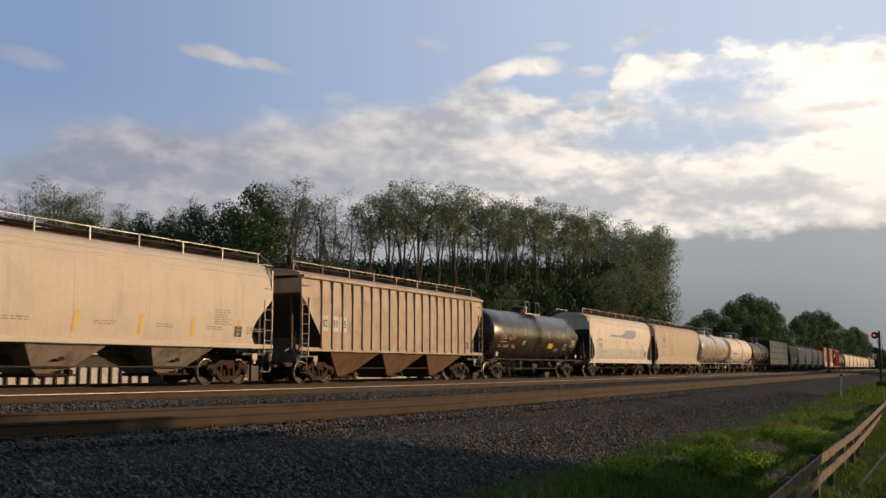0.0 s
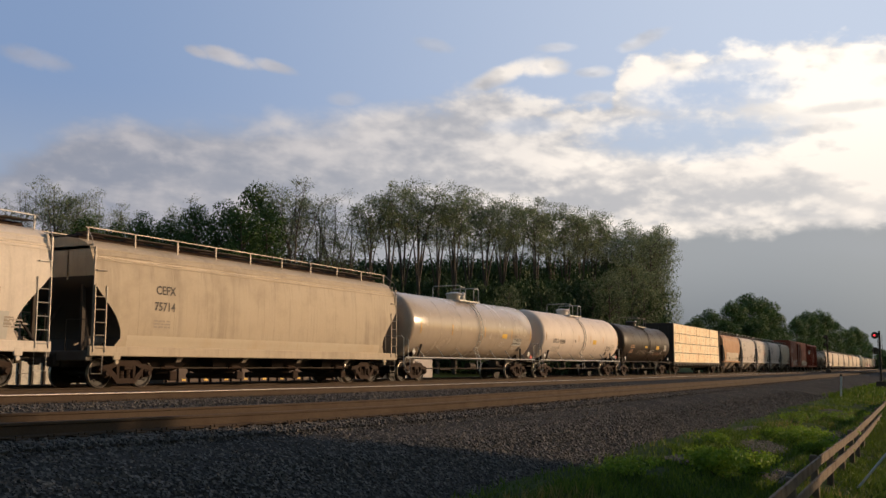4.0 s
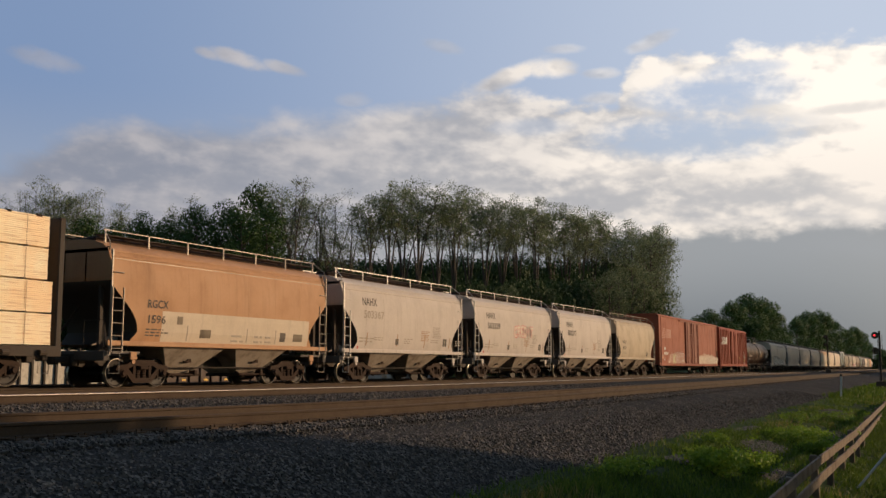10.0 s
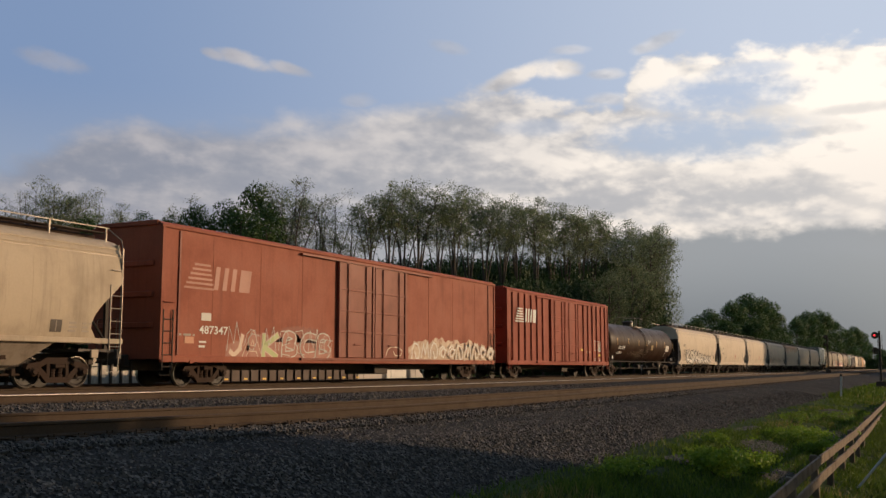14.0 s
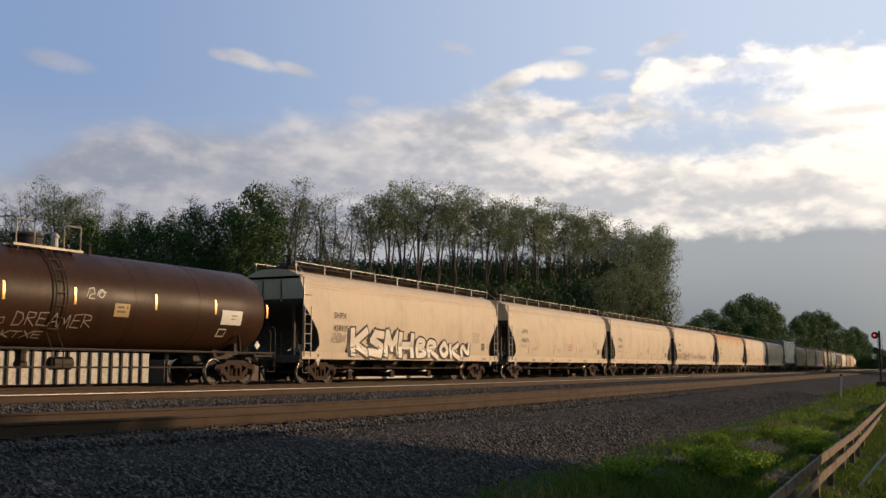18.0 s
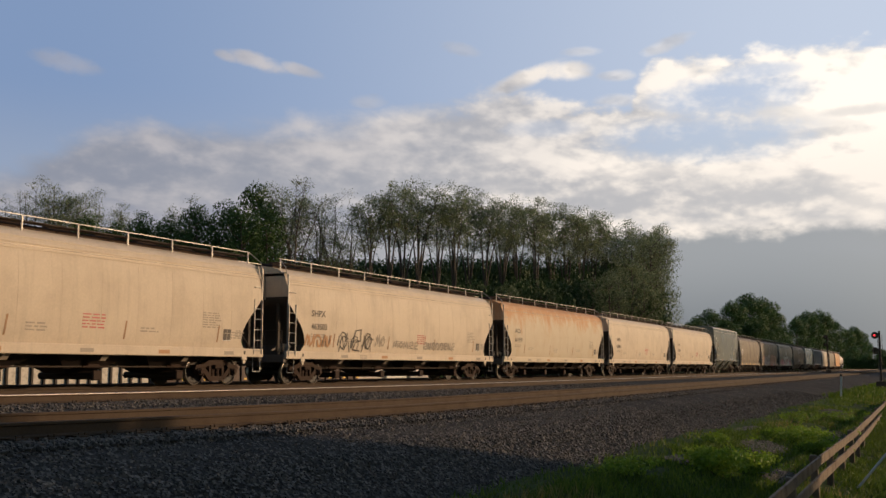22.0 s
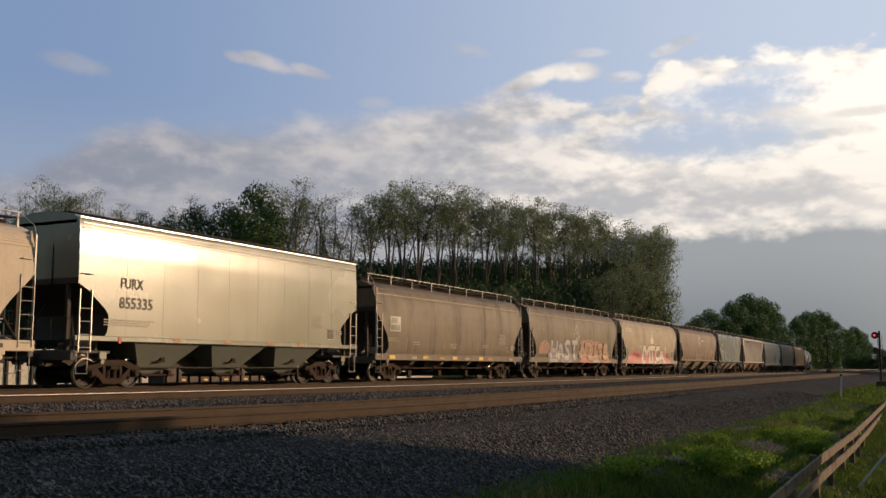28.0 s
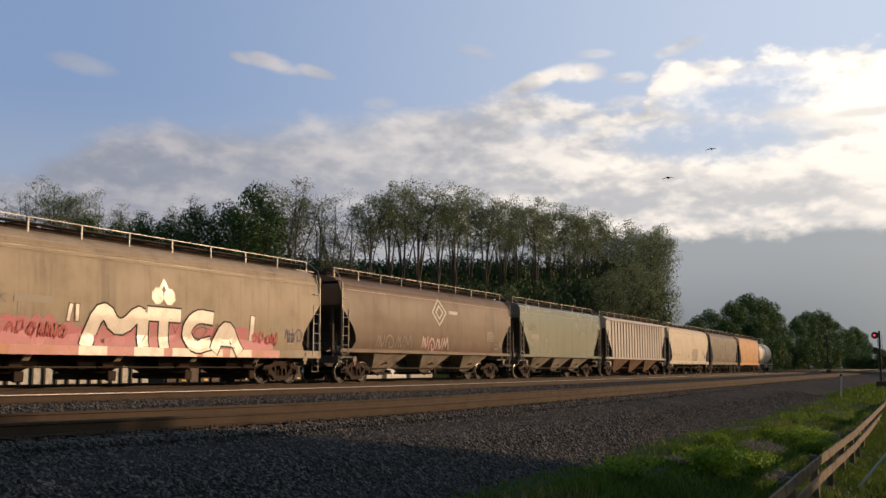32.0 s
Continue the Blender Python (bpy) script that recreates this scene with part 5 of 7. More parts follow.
def tank_car(half, mat, label, r=1.5, zc=2.68, rail=None, bands=True, platform=0.0):
    """A tank car: drum with dished ends, saddle, walkway, ladders, top platform."""
    car = tagged(new("tank_car"), label, "freight car", group="cars of the freight train")
    L = half - 0.08
    prof = [(-L, 0.05), (-L + 0.05, r * 0.45), (-L + 0.13, r * 0.70), (-L + 0.25, r * 0.88), (-L + 0.38, r * 0.97), (-L + 0.52, r)]
    body = prof + [(-L + 2.0, r)] + [(-L + 2.0 + (2 * L - 4.0) * i / 8, r) for i in range(1, 9)] + [(-a, q) for a, q in reversed(prof)]
    part("tank", Build().lathe(body, 40, 'Y', at=(0, 0, zc)), mat, car, smooth=40)
    for i in range(1, 6):
        y = -L + 1.0 + (2 * L - 2) * i / 6
        part("weld_band", Build().lathe([(y - 0.02, r - 0.01), (y - 0.015, r + 0.006), (y + 0.015, r + 0.006), (y + 0.02, r - 0.01)], 36, 'Y', at=(0, 0, zc)), mat, car, smooth=30)
    rm = rail or M["lightsteel"]
    for sx in (1, -1):
        part("side_rail", Build().tube([(sx * 1.5, -half - 0.1, 1.12), (sx * 1.5, half + 0.1, 1.12)], 0.035, 6), rm, car)
        for i in range(0 if rail else 7):
            y = -half + 1.6 + (2 * half - 3.2) * i / 6
            part("rail_bracket", Build().tube([(sx * 1.5, y + 0.15, 1.12), (sx * 1.18, y, 1.62)], 0.022, 5), rm, car)
    for e in (-1, 1):
        ye = e * (half + 0.22)
        part("end_deck", Build().box(0, ye - e * 0.62, 1.02, 2.8, 1.1, 0.08, 0.015).box(0, ye - e * 1.75, 1.05, 1.1, 1.5, 0.42, 0.05).box(0, ye - e * 1.75, 1.28, 2.0, 0.16, 0.34, 0.02), M["frame"], car)
        part("end_rail", Build().tube([(1.45, ye, 0.7), (1.45, ye, 2.0), (1.35, ye, 2.1), (-1.35, ye, 2.1), (-1.45, ye, 2.0), (-1.45, ye, 0.7)], 0.025, 6), rm, car)
        for sx in (1, -1):
            part("grab_iron", Build().tube([(sx * 1.5, ye - e * 0.35, 1.05), (sx * 1.5, ye - e * 0.35, 1.9), (sx * 1.42, ye - e * 0.35, 2.0)], 0.02, 5).tube([(sx * 1.5, ye - e * 0.1, 1.1), (sx * 1.5, ye - e * 0.1, 0.45), (sx * 1.5, ye - e * 0.5, 0.45), (sx * 1.5, ye - e * 0.5, 1.1)], 0.018, 5), rm, car)
            part("saddle_brace", Build().tube([(sx * 1.2, ye - e * 1.75, 1.1), (sx * 1.32, ye - e * 2.0, 1.75)], 0.05, 6), M["frame"], car)
        part("placard", Build().box(1.42, ye - e * 1.05, 1.40, 0.03, 0.22, 0.22, m=Euler((radians(45), 0, 0)).to_matrix().to_4x4()), M["chalk"], car, "white diamond placard")
    yc = platform
    top = zc + r
    part("dome", Build().lathe([(top - 0.1, 0.40), (top + 0.26, 0.40), (top + 0.28, 0.46), (top + 0.34, 0.46), (top + 0.40, 0.36), (top + 0.44, 0.1)], 16, 'Z', at=(0, yc, 0)), M["frame"] if rail else mat, car, smooth=40)
    part("valve", Build().lathe([(top - 0.05, 0.10), (top + 0.34, 0.10), (top + 0.36, 0.14), (top + 0.42, 0.12), (top + 0.50, 0.05)], 10, 'Z', at=(0.1, yc + 0.95, 0)), M["lightsteel"], car, "small relief valve")
    part("valve", Build().lathe([(top - 0.05, 0.06), (top + 0.20, 0.06), (top + 0.22, 0.10), (top + 0.26, 0.08)], 8, 'Z', at=(0.3, yc + 2.1, 0)), M["frame"], car)
    plat = Build()
    for q in range(9):
        plat.box(0.76, yc - 1.1 + 0.275 * q, top - 0.10, 0.42, 0.17, 0.03)
    plat.box(0.96, yc, top - 0.10, 0.04, 2.5, 0.07).box(0.56, yc, top - 0.10, 0.04, 2.5, 0.07).tube([(0.9, yc - 1.0, top - 0.1), (0.8, yc - 1.0, zc + r * 0.8)], 0.025, 5).tube([(0.9, yc + 1.0, top - 0.1), (0.8, yc + 1.0, zc + r * 0.8)], 0.025, 5)
    part("platform", plat, M["railworn"] if rail else rm, car)
    for a in (-1.15, 1.15):
        k = 1 if a > 0 else -1
        rails = Build().tube([(0.95, yc + a, top - 0.1), (0.95, yc + a, top + 0.62), (0.88, yc + a, top + 0.70), (-0.6, yc + a, top + 0.70), (-0.7, yc + a, top + 0.62), (-0.7, yc + a, top - 0.1)], 0.022, 6)
        rails.tube([(0.95, yc + a, top + 0.62), (0.95, yc + a - k * 0.55, top + 0.62), (0.95, yc + a - k * 0.62, top + 0.54), (0.95, yc + a - k * 0.62, top - 0.1)], 0.022, 6)
        part("platform_rail", rails, M["railworn"] if rail else M["lightsteel"], car)
    b = Build()
    for dy in (-0.2, 0.2):
        pts = [(math.cos(a) * (r + 0.07), yc + dy, zc + math.sin(a) * (r + 0.07)) for a in [1.3 - 0.2 * i for i in range(11)]]
        b.tube(pts + [(1.5, yc + dy, 1.1), (1.5, yc + dy, 0.55)], 0.02, 5)
    for i in range(9):
        a = 1.2 - 0.23 * i
        b.tube([(math.cos(a) * (r + 0.07), yc - 0.2, zc + math.sin(a) * (r + 0.07)), (math.cos(a) * (r + 0.07), yc + 0.2, zc + math.sin(a) * (r + 0.07))], 0.016, 5)
    part("side_ladder", b, rm if mat.name != "paint_black" else M["frame"], car)
    part("stub_sill", Build().box(0, half - 1.4, 0.86, 0.5, 3.0, 0.3), M["frame"], car)
    part("stub_sill", Build().box(0, -half + 1.4, 0.86, 0.5, 3.0, 0.3), M["frame"], car)
    part("outlet_valve", Build().lathe([(0.75, 0.16), (1.0, 0.16), (1.25, 0.28)], 10, 'Z', at=(0, platform, 0)).box(0, platform, 0.7, 0.3, 0.3, 0.16, 0.03), M["frame"], car)
    part("brake_gear", Build().lathe([(-0.35, 0.2), (0.35, 0.2)], 10, 'Y', at=(0.5, 1.0, 0.72)).tube([(0.8, -half + 2, 0.6), (0.8, half - 2, 0.6)], 0.03, 5)
         .tube([(1.3, -half + 3.4, 0.95), (1.0, -half + 4.4, 0.55), (1.0, -half + 5.5, 0.55)], 0.03, 5), M["frame"], car)
    running_gear(car, half + 0.25, 1.85)
    prof2 = [(math.sqrt(max(0.0, r * r - (z - zc) ** 2)), z) for z in [zc - r + 0.01 + (2 * r - 0.02) * i / 40 for i in range(41)]]
    return car, prof2


def boxcar(half, mat, label, hgt=5.15, ribs=0, door=3.0, leaf=None):
    car = tagged(new("boxcar"), label, "freight car", group="cars of the freight train")
    x = 1.5
    part("body", Build().prism([(-x, 0.92), (x, 0.92), (x, hgt - 0.18), (x - 0.12, hgt - 0.06), (0, hgt), (-x + 0.12, hgt - 0.06), (-x, hgt - 0.18)], -half + 0.1, half - 0.1), mat, car)
    part("roof_edge", Build().box(x + 0.02, 0, hgt - 0.2, 0.07, 2 * half - 0.1, 0.12, 0.02).box(-x - 0.02, 0, hgt - 0.2, 0.07, 2 * half - 0.1, 0.12, 0.02), mat, car)
    part("side_sill", Build().box(x + 0.015, 0, 0.92, 0.09, 2 * half - 0.3, 0.22, 0.02).box(-x - 0.015, 0, 0.92, 0.09, 2 * half - 0.3, 0.22, 0.02), mat, car)
    for e in (-1, 1):
        for sx in (1, -1):
            part("corner_post", Build().box(sx * (x + 0.01), e * (half - 0.16), (0.9 + hgt - 0.2) / 2, 0.08, 0.14, hgt - 1.1, 0.015), mat, car)
            ladder(car, sx * (x + 0.05), e * (half - 0.45), 0.55, 2.5 if ribs == 0 else 2.3, M["frame"] if ribs == 0 else mat)
        part("end_rib", Build().box(0, e * (half - 0.06), 2.0, 2.5, 0.08, 0.2, 0.03).box(0, e * (half - 0.06), 3.0, 2.5, 0.08, 0.2, 0.03).box(0, e * (half - 0.06), 4.0, 2.5, 0.08, 0.2, 0.03), mat, car)
    n = ribs or 0
    for i in range(n):
        y = -half + 0.9 + (2 * half - 1.8) * i / (n - 1)
        if abs(y) < door * 0.62:
            continue
        part("rib", Build().box(x + 0.045, y, (1.05 + hgt - 0.3) / 2, 0.09, 0.13, hgt - 1.4, 0.02), mat, car)
    if n == 0:
        for i in range(1, 10):
            y = -half + 2 * half * i / 10
            if abs(y) > door * 0.7:
                part("seam", Build().box(x + 0.002, y, (1.05 + hgt - 0.3) / 2, 0.012, 0.03, hgt - 1.4), mat, car)
    for e in (-1, 1):
        if n == 0:
            part("end_bracket", Build().box(x + 0.02, e * (half - 0.95), (1.05 + hgt - 0.3) / 2, 0.05, 0.09, hgt - 1.35, 0.01), leaf or mat, car)
        part("end_cap", Build().box(0, e * (half - 0.08), hgt - 0.10, 2.7, 0.12, 0.16, 0.02), mat, car)
        part("grab_iron", Build().tube([(x, e * (half - 0.2), 2.75), (x + 0.08, e * (half - 0.2), 2.75), (x + 0.08, e * (half - 0.7), 2.75), (x, e * (half - 0.7), 2.75)], 0.014, 5), mat, car)
        part("stirrup", Build().tube([(x, e * (half - 0.2), 0.9), (x, e * (half - 0.2), 0.4), (x, e * (half - 0.65), 0.4), (x, e * (half - 0.65), 0.9)], 0.018, 5), M["frame"], car)
        part("hook", Build().box(x + 0.05, e * (half - 1.6), 0.84, 0.06, 0.2, 0.14, 0.02), mat, car)
    for s in (-1, 1):
        d = part("door", Build().box(x + 0.05, s * door / 4, (1.0 + hgt - 0.35) / 2, 0.08, door / 2 - 0.06, hgt - 1.45, 0.015), leaf or mat, car, "sliding steel door")
        for q in (0.28, 0.5, 0.72):
            part("door_rib", Build().box(x + 0.1, s * door / 4, 1.0 + (hgt - 1.4) * q, 0.05, door / 2 - 0.2, 0.08, 0.01), leaf or mat, d)
        for q in (-0.25, 0.25):
            part("door_bar", Build().tube([(x + 0.13, s * door / 4 + q * door / 2, 1.05), (x + 0.13, s * door / 4 + q * door / 2, hgt - 0.45)], 0.03, 6), leaf or mat, d)
        for q in (-1, 1):
            part("door_frame", Build().box(x + 0.11, s * door / 4 + q * (door / 4 - 0.1), (1.0 + hgt - 0.35) / 2, 0.07, 0.14, hgt - 1.45, 0.01), leaf or mat, d)
        part("handle", Build().box(x + 0.15, s * door / 4, 1.6, 0.05, 0.5, 0.06, 0.01), leaf or mat, d)
    part("door_track", Build().box(x + 0.08, 0, hgt - 0.36, 0.12, door * 1.9, 0.08).box(x + 0.08, 0, 0.98, 0.12, door * 1.9, 0.08), leaf or mat, car)
    part("underframe", Build().box(0, 0, 0.72, 0.6, 2 * half - 0.4, 0.35).box(0, 2.0, 0.55, 1.6, 1.2, 0.4, 0.04), M["frame"], car)
    running_gear(car, half, 2.9 if half > 11 else 2.1)
    prof = [(x, 0.9), (x, hgt)]
    return car, prof


def lumber_car(half, label):
    car = tagged(new("lumber_car"), label, "freight car", group="cars of the freight train")
    part("deck", Build().box(0, 0, 1.0, 2.8, 2 * half, 0.22, 0.02), M["frame"], car)
    for sx in (1, -1):
        part("side_sill", Build().box(sx * 1.42, 0, 0.98, 0.06, 2 * half, 0.3, 0.01), M["frame"], car)
        for i in range(18):
            part("winch", Build().lathe([(-0.12, 0.09), (0.12, 0.09)], 8, 'Y', at=(sx * 1.5, -half + 0.7 + i * (2 * half - 1.4) / 17, 0.93)), M["frame"], car)
    for e in (-1, 1):
        bk = part("bulkhead", Build().box(0, e * (half - 0.12), 2.95, 2.9, 0.22, 3.7, 0.03), M["frame"], car, "dark steel end bulkhead")
        for q in (-0.9, 0, 0.9):
            part("stake", Build().box(q, e * (half - 0.0), 2.8, 0.12, 0.14, 3.4), M["frame"], bk)
    part("centre_beam", Build().box(0, 0, 4.5, 0.3, 2 * half - 0.4, 0.2).box(0, 0, 2.8, 0.08, 2 * half - 0.4, 3.3), M["frame"], car)
    rnd = random.Random(7)
    zb = 1.13
    strap = Build()
    dark = Build()
    for tier in range(4):
        hb = 0.895
        if tier % 2 == 0:
            cuts, y = [], -half + 0.35
            while y < half - 0.4:
                ln = rnd.choice((3.66, 4.27, 2.44, 4.88))
                if half - 0.3 - y - ln < 2.2:
                    ln = half - 0.3 - y
                cuts.append((y, ln, rnd.choice((0.05, 0.08, 0.05, 0.26, 0.12))))
                y += ln
        for sx in (1, -1):
            for y, ln, gap in cuts:
                x0, x1, rows = 0.27, 1.385 + rnd.uniform(-0.02, 0.02), 16
                zs = [zb + 0.02 + (hb - 0.025) * r / rows for r in range(rows + 1)]
                out = [(x0, zs[0])]
                for r in range(rows):
                    jut = rnd.uniform(-0.010, 0.010)
                    out += [(x1 - 0.016, zs[r] + 0.001), (x1 + jut, zs[r] + 0.005), (x1 + jut, zs[r + 1] - 0.005)]
                out += [(x1 - 0.016, zs[-1]), (x0, zs[-1])]
                b = Build().prism([(sx * q, z) for q, z in out], y + 0.004, y + ln - gap)
                part("lumber_pack", b, M["lumber"], car)
                n = max(2, int(ln / 1.6))
                for q in range(n):
                    yy = y + (ln - gap) * (q + 0.5) / n
                    strap.box(sx * 1.402, yy, zb + hb / 2, 0.008, 0.012, hb - 0.04)
                    dark.box(sx * 0.85, yy, zb + 0.005, 1.12, 0.09, 0.03)
        zb += hb + 0.02
    edge = Build()
    for q in range(22):
        edge.box(1.37, -half + 0.75 + q * (2 * half - 1.5) / 21 + rnd.uniform(-.2, .2), zb - 0.03, 0.10, rnd.uniform(0.10, 0.2), 0.06, 0.01)
    tagged(part("corner_guard", edge, M["truck"], car, "dark corner guards under the straps"), kind="stuff")
    stencil("6238", car, [(1.452, 0.5), (1.452, 2.0)], -4.4, 0.88, 0.2, 0.62, M["chalk"])
    plate(car, [(1.452, 0.5), (1.452, 2.0)], 4.6, 0.98, 0.28, 0.24, M["chalk"], "panel_mark")
    tagged(part("strap", strap, M["strap"], car, "steel banding straps"), kind="stuff")
    tagged(part("spacer", dark, M["tie"], car), kind="stuff")
    part("underframe", Build().box(0, 0, 0.78, 0.9, 2 * half - 1, 0.3), M["frame"], car)
    running_gear(car, half, 2.2)
    return car, [(1.4, 1.1), (1.4, 4.6)]


# the train, front to rear: near end and far end along the line as the clip starts
def put(made, a, b):
    cars.append((made[0], (a + b) / 2))
    return made


def span(a, b):
    return (b - a) / 2


# ---- painted pieces on the cars' sides, as strokes that follow the side's curve ----
GLYPH = {
    "M": [[(0, 0), (.14, 1), (.5, .3), (.86, 1), (1, 0)]], "T": [[(0, .95), (1, .95)], [(.5, .95), (.5, 0)]], "C": [[(1, .92), (.35, 1), (.02, .5), (.35, 0), (1, .12)]],
    "A": [[(0, 0), (.5, 1), (1, 0)], [(.22, .36), (.8, .36)]], "H": [[(0, 0), (.1, 1)], [(.9, 0), (1, 1)], [(.05, .5), (.95, .5)]], "S": [[(1, .9), (.3, 1), (.1, .68), (.85, .4), (.7, .02), (0, .1)]],
    "K": [[(.08, 0), (.08, 1)], [(.95, 1), (.1, .45), (1, 0)]], "R": [[(.08, 0), (.08, 1), (.8, .92), (.8, .6), (.1, .5), (1, 0)]], "B": [[(.08, 0), (.08, 1), (.8, .88), (.7, .58), (.15, .52), (.95, .38), (.8, .04), (.08, 0)]],
    "O": [[(.5, 1), (.05, .5), (.5, 0), (.95, .5), (.5, 1)]], "N": [[(.05, 0), (.1, 1), (.85, .05), (.95, 1)]], "W": [[(0, 1), (.25, 0), (.5, .75), (.75, 0), (1, 1)]], "Z": [[(0, 1), (1, .95), (.05, .05), (1, 0)]],
    "X": [[(0, 0), (1, 1)], [(0, 1), (1, 0)]], "1": [[(0, .1), (.2, .9), (.45, .3), (.7, 1), (1, .1)]], "2": [[(.1, .2), (.3, .9), (.8, .95), (.9, .5), (.4, .4), (.3, .1), (.9, .05)]],
    "3": [[(0, .3), (.15, .65), (.4, .85), (.7, .8), (.85, .45), (.6, .15), (.3, .2), (.25, .5), (.5, .7), (1, .6)]], "4": [[(.05, .15), (.25, .9), (.45, .55), (.4, .15)], [(.5, .85), (.7, .1), (.9, .35), (1, .95)]],
    "5": [[(.05, .05), (.1, .6), (.35, .95), (.7, .9), (.95, .55), (.9, .1), (.55, .05), (.45, .45)]], "I": [[(.5, 0), (.5, 1)]], "E": [[(1, 1), (.08, .96), (.08, .04), (1, 0)], [(.1, .5), (.8, .52)]], "D": [[(.08, 0), (.08, 1), (.7, .9), (.95, .5), (.7, .08), (.08, 0)]],
    "!": [[(.4, 1), (.55, .35)], [(.6, .1), (.65, .02)]], "J": [[(.2, .2), (.5, 0), (.8, .3), (.9, 1)]], "Y": [[(0, 1), (.5, .5), (1, 1)], [(.5, .5), (.4, 0)]],
}


def ribbon(b, pts, wide, prof, lift, ext=0.4):
    """A flat stroke through (y, z) points; each piece lies a hair above the last."""
    for (y0, z0), (y1, z1) in zip(pts, pts[1:]):
        lift += 0.00014
        ln = max(1e-4, math.hypot(y1 - y0, z1 - z0))
        ty, tz = (y1 - y0) / ln, (z1 - z0) / ln
        ny, nz = -tz * wide / 2, ty * wide / 2
        y0, z0, y1, z1 = y0 - ty * wide * ext, z0 - tz * wide * ext, y1 + ty * wide * ext, z1 + tz * wide * ext
        n = max(2, int(ln / 0.12))
        vs = []
        for i in range(n + 1):
            q = i / n
            y, z = y0 + (y1 - y0) * q, z0 + (z1 - z0) * q
            for s in (1, 0.5, 0, -0.5, -1):
                vs.append((lerp_profile(prof, z + s * nz) + lift, y + s * ny, z + s * nz))
        b.add(vs, [(5 * i + j, 5 * i + j + 1, 5 * i + j + 6, 5 * i + j + 5) for i in range(n) for j in range(4)])


def stroke_mesh(b, name):
    me = bpy.data.meshes.new(name)
    me.from_pydata(b.v, [], b.f)
    me.update()
    return me


def graffiti(car, prof, glyphs, y0, y1, z0, z1, wide, fill, edge, edge_w=0.1, seed=1, slope=0.0, name="graffiti", label="spray-painted graffiti letters", shade=None, taper=1.0, rounded=False):
    """Blocky spray-painted shapes: a broad outline under a narrower fill."""
    rnd = random.Random(seed)
    inner, outer, deep = Build(), Build(), Build()
    n = len(glyphs)
    for i, g in enumerate(glyphs):
        a = y0 + (y1 - y0) * (i + 0.06) / n
        w = (y1 - y0) / n * 0.88
        dz = rnd.uniform(-0.06, 0.06) * (z1 - z0)
        lean = rnd.uniform(-0.10, 0.16) * (z1 - z0)
        for line in GLYPH[g]:
            tall = (z1 - z0) * (1 + (taper - 1) * i / n)
            pts = [(a + w * (p + rnd.uniform(-.04, .04)) + lean * q, z0 + dz + slope * (a - y0) + tall * (q + rnd.uniform(-.03, .03))) for p, q in line]
            ext = 0.16 if rounded else 0.4
            if rounded:
                for _ in range(2):
                    cut = [pts[0]]
                    for (ya, za), (yb, zc) in zip(pts, pts[1:]):
                        cut += [(ya * 0.75 + yb * 0.25, za * 0.75 + zc * 0.25), (ya * 0.25 + yb * 0.75, za * 0.25 + zc * 0.75)]
                    pts = cut + [pts[-1]]
            if shade:
                ribbon(deep, [(p - 0.24, q - 0.04) for p, q in pts], wide * 1.15, prof, 0.0035, ext)
            ribbon(inner, pts, wide, prof, 0.0125 + 0.009 * i, ext)
            ribbon(outer, pts, wide + 2 * edge_w, prof, 0.0080 + 0.009 * i, ext)
    if shade:
        tagged(part(name, stroke_mesh(deep, name), shade, car, "dark sprayed block shading"), kind="stuff")
    if edge:
        tagged(part(name, stroke_mesh(outer, name), edge, car, "spray-painted graffiti outline"), kind="stuff")
    tagged(part(name, stroke_mesh(inner, name), fill, car, label), kind="stuff")


def whole_side(prof):
    """The side's outline with the sill below it."""
    return [(1.553, 0.90), (1.553, 1.27)] + [p for p in prof if p[1] > 1.34]


def blotch(car, prof, y0, y1, z0, z1, mat, seed, lift=0.005, name="graffiti", label="sprayed background colour"):
    """A ragged painted patch."""
    rnd = random.Random(seed)
    b = Build()
    n, m = 28, 5
    tops = [z0 + (z1 - z0) * min(1.0, (0.45 + 0.55 * abs(math.sin(3.14 * (i + .5) / n)) ** 0.6) * rnd.uniform(0.72, 1.0)) for i in range(n + 1)]
    vs = []
    for i in range(n + 1):
        for j in range(m + 1):
            z = z0 + (tops[i] - z0) * j / m
            vs.append((lerp_profile(prof, z) + lift, y0 + (y1 - y0) * i / n, z))
    b.add(vs, [(i * (m + 1) + j, i * (m + 1) + j + 1, (i + 1) * (m + 1) + j + 1, (i + 1) * (m + 1) + j) for i in range(n) for j in range(m)])
    part(name, stroke_mesh(b, name), mat, car, label)


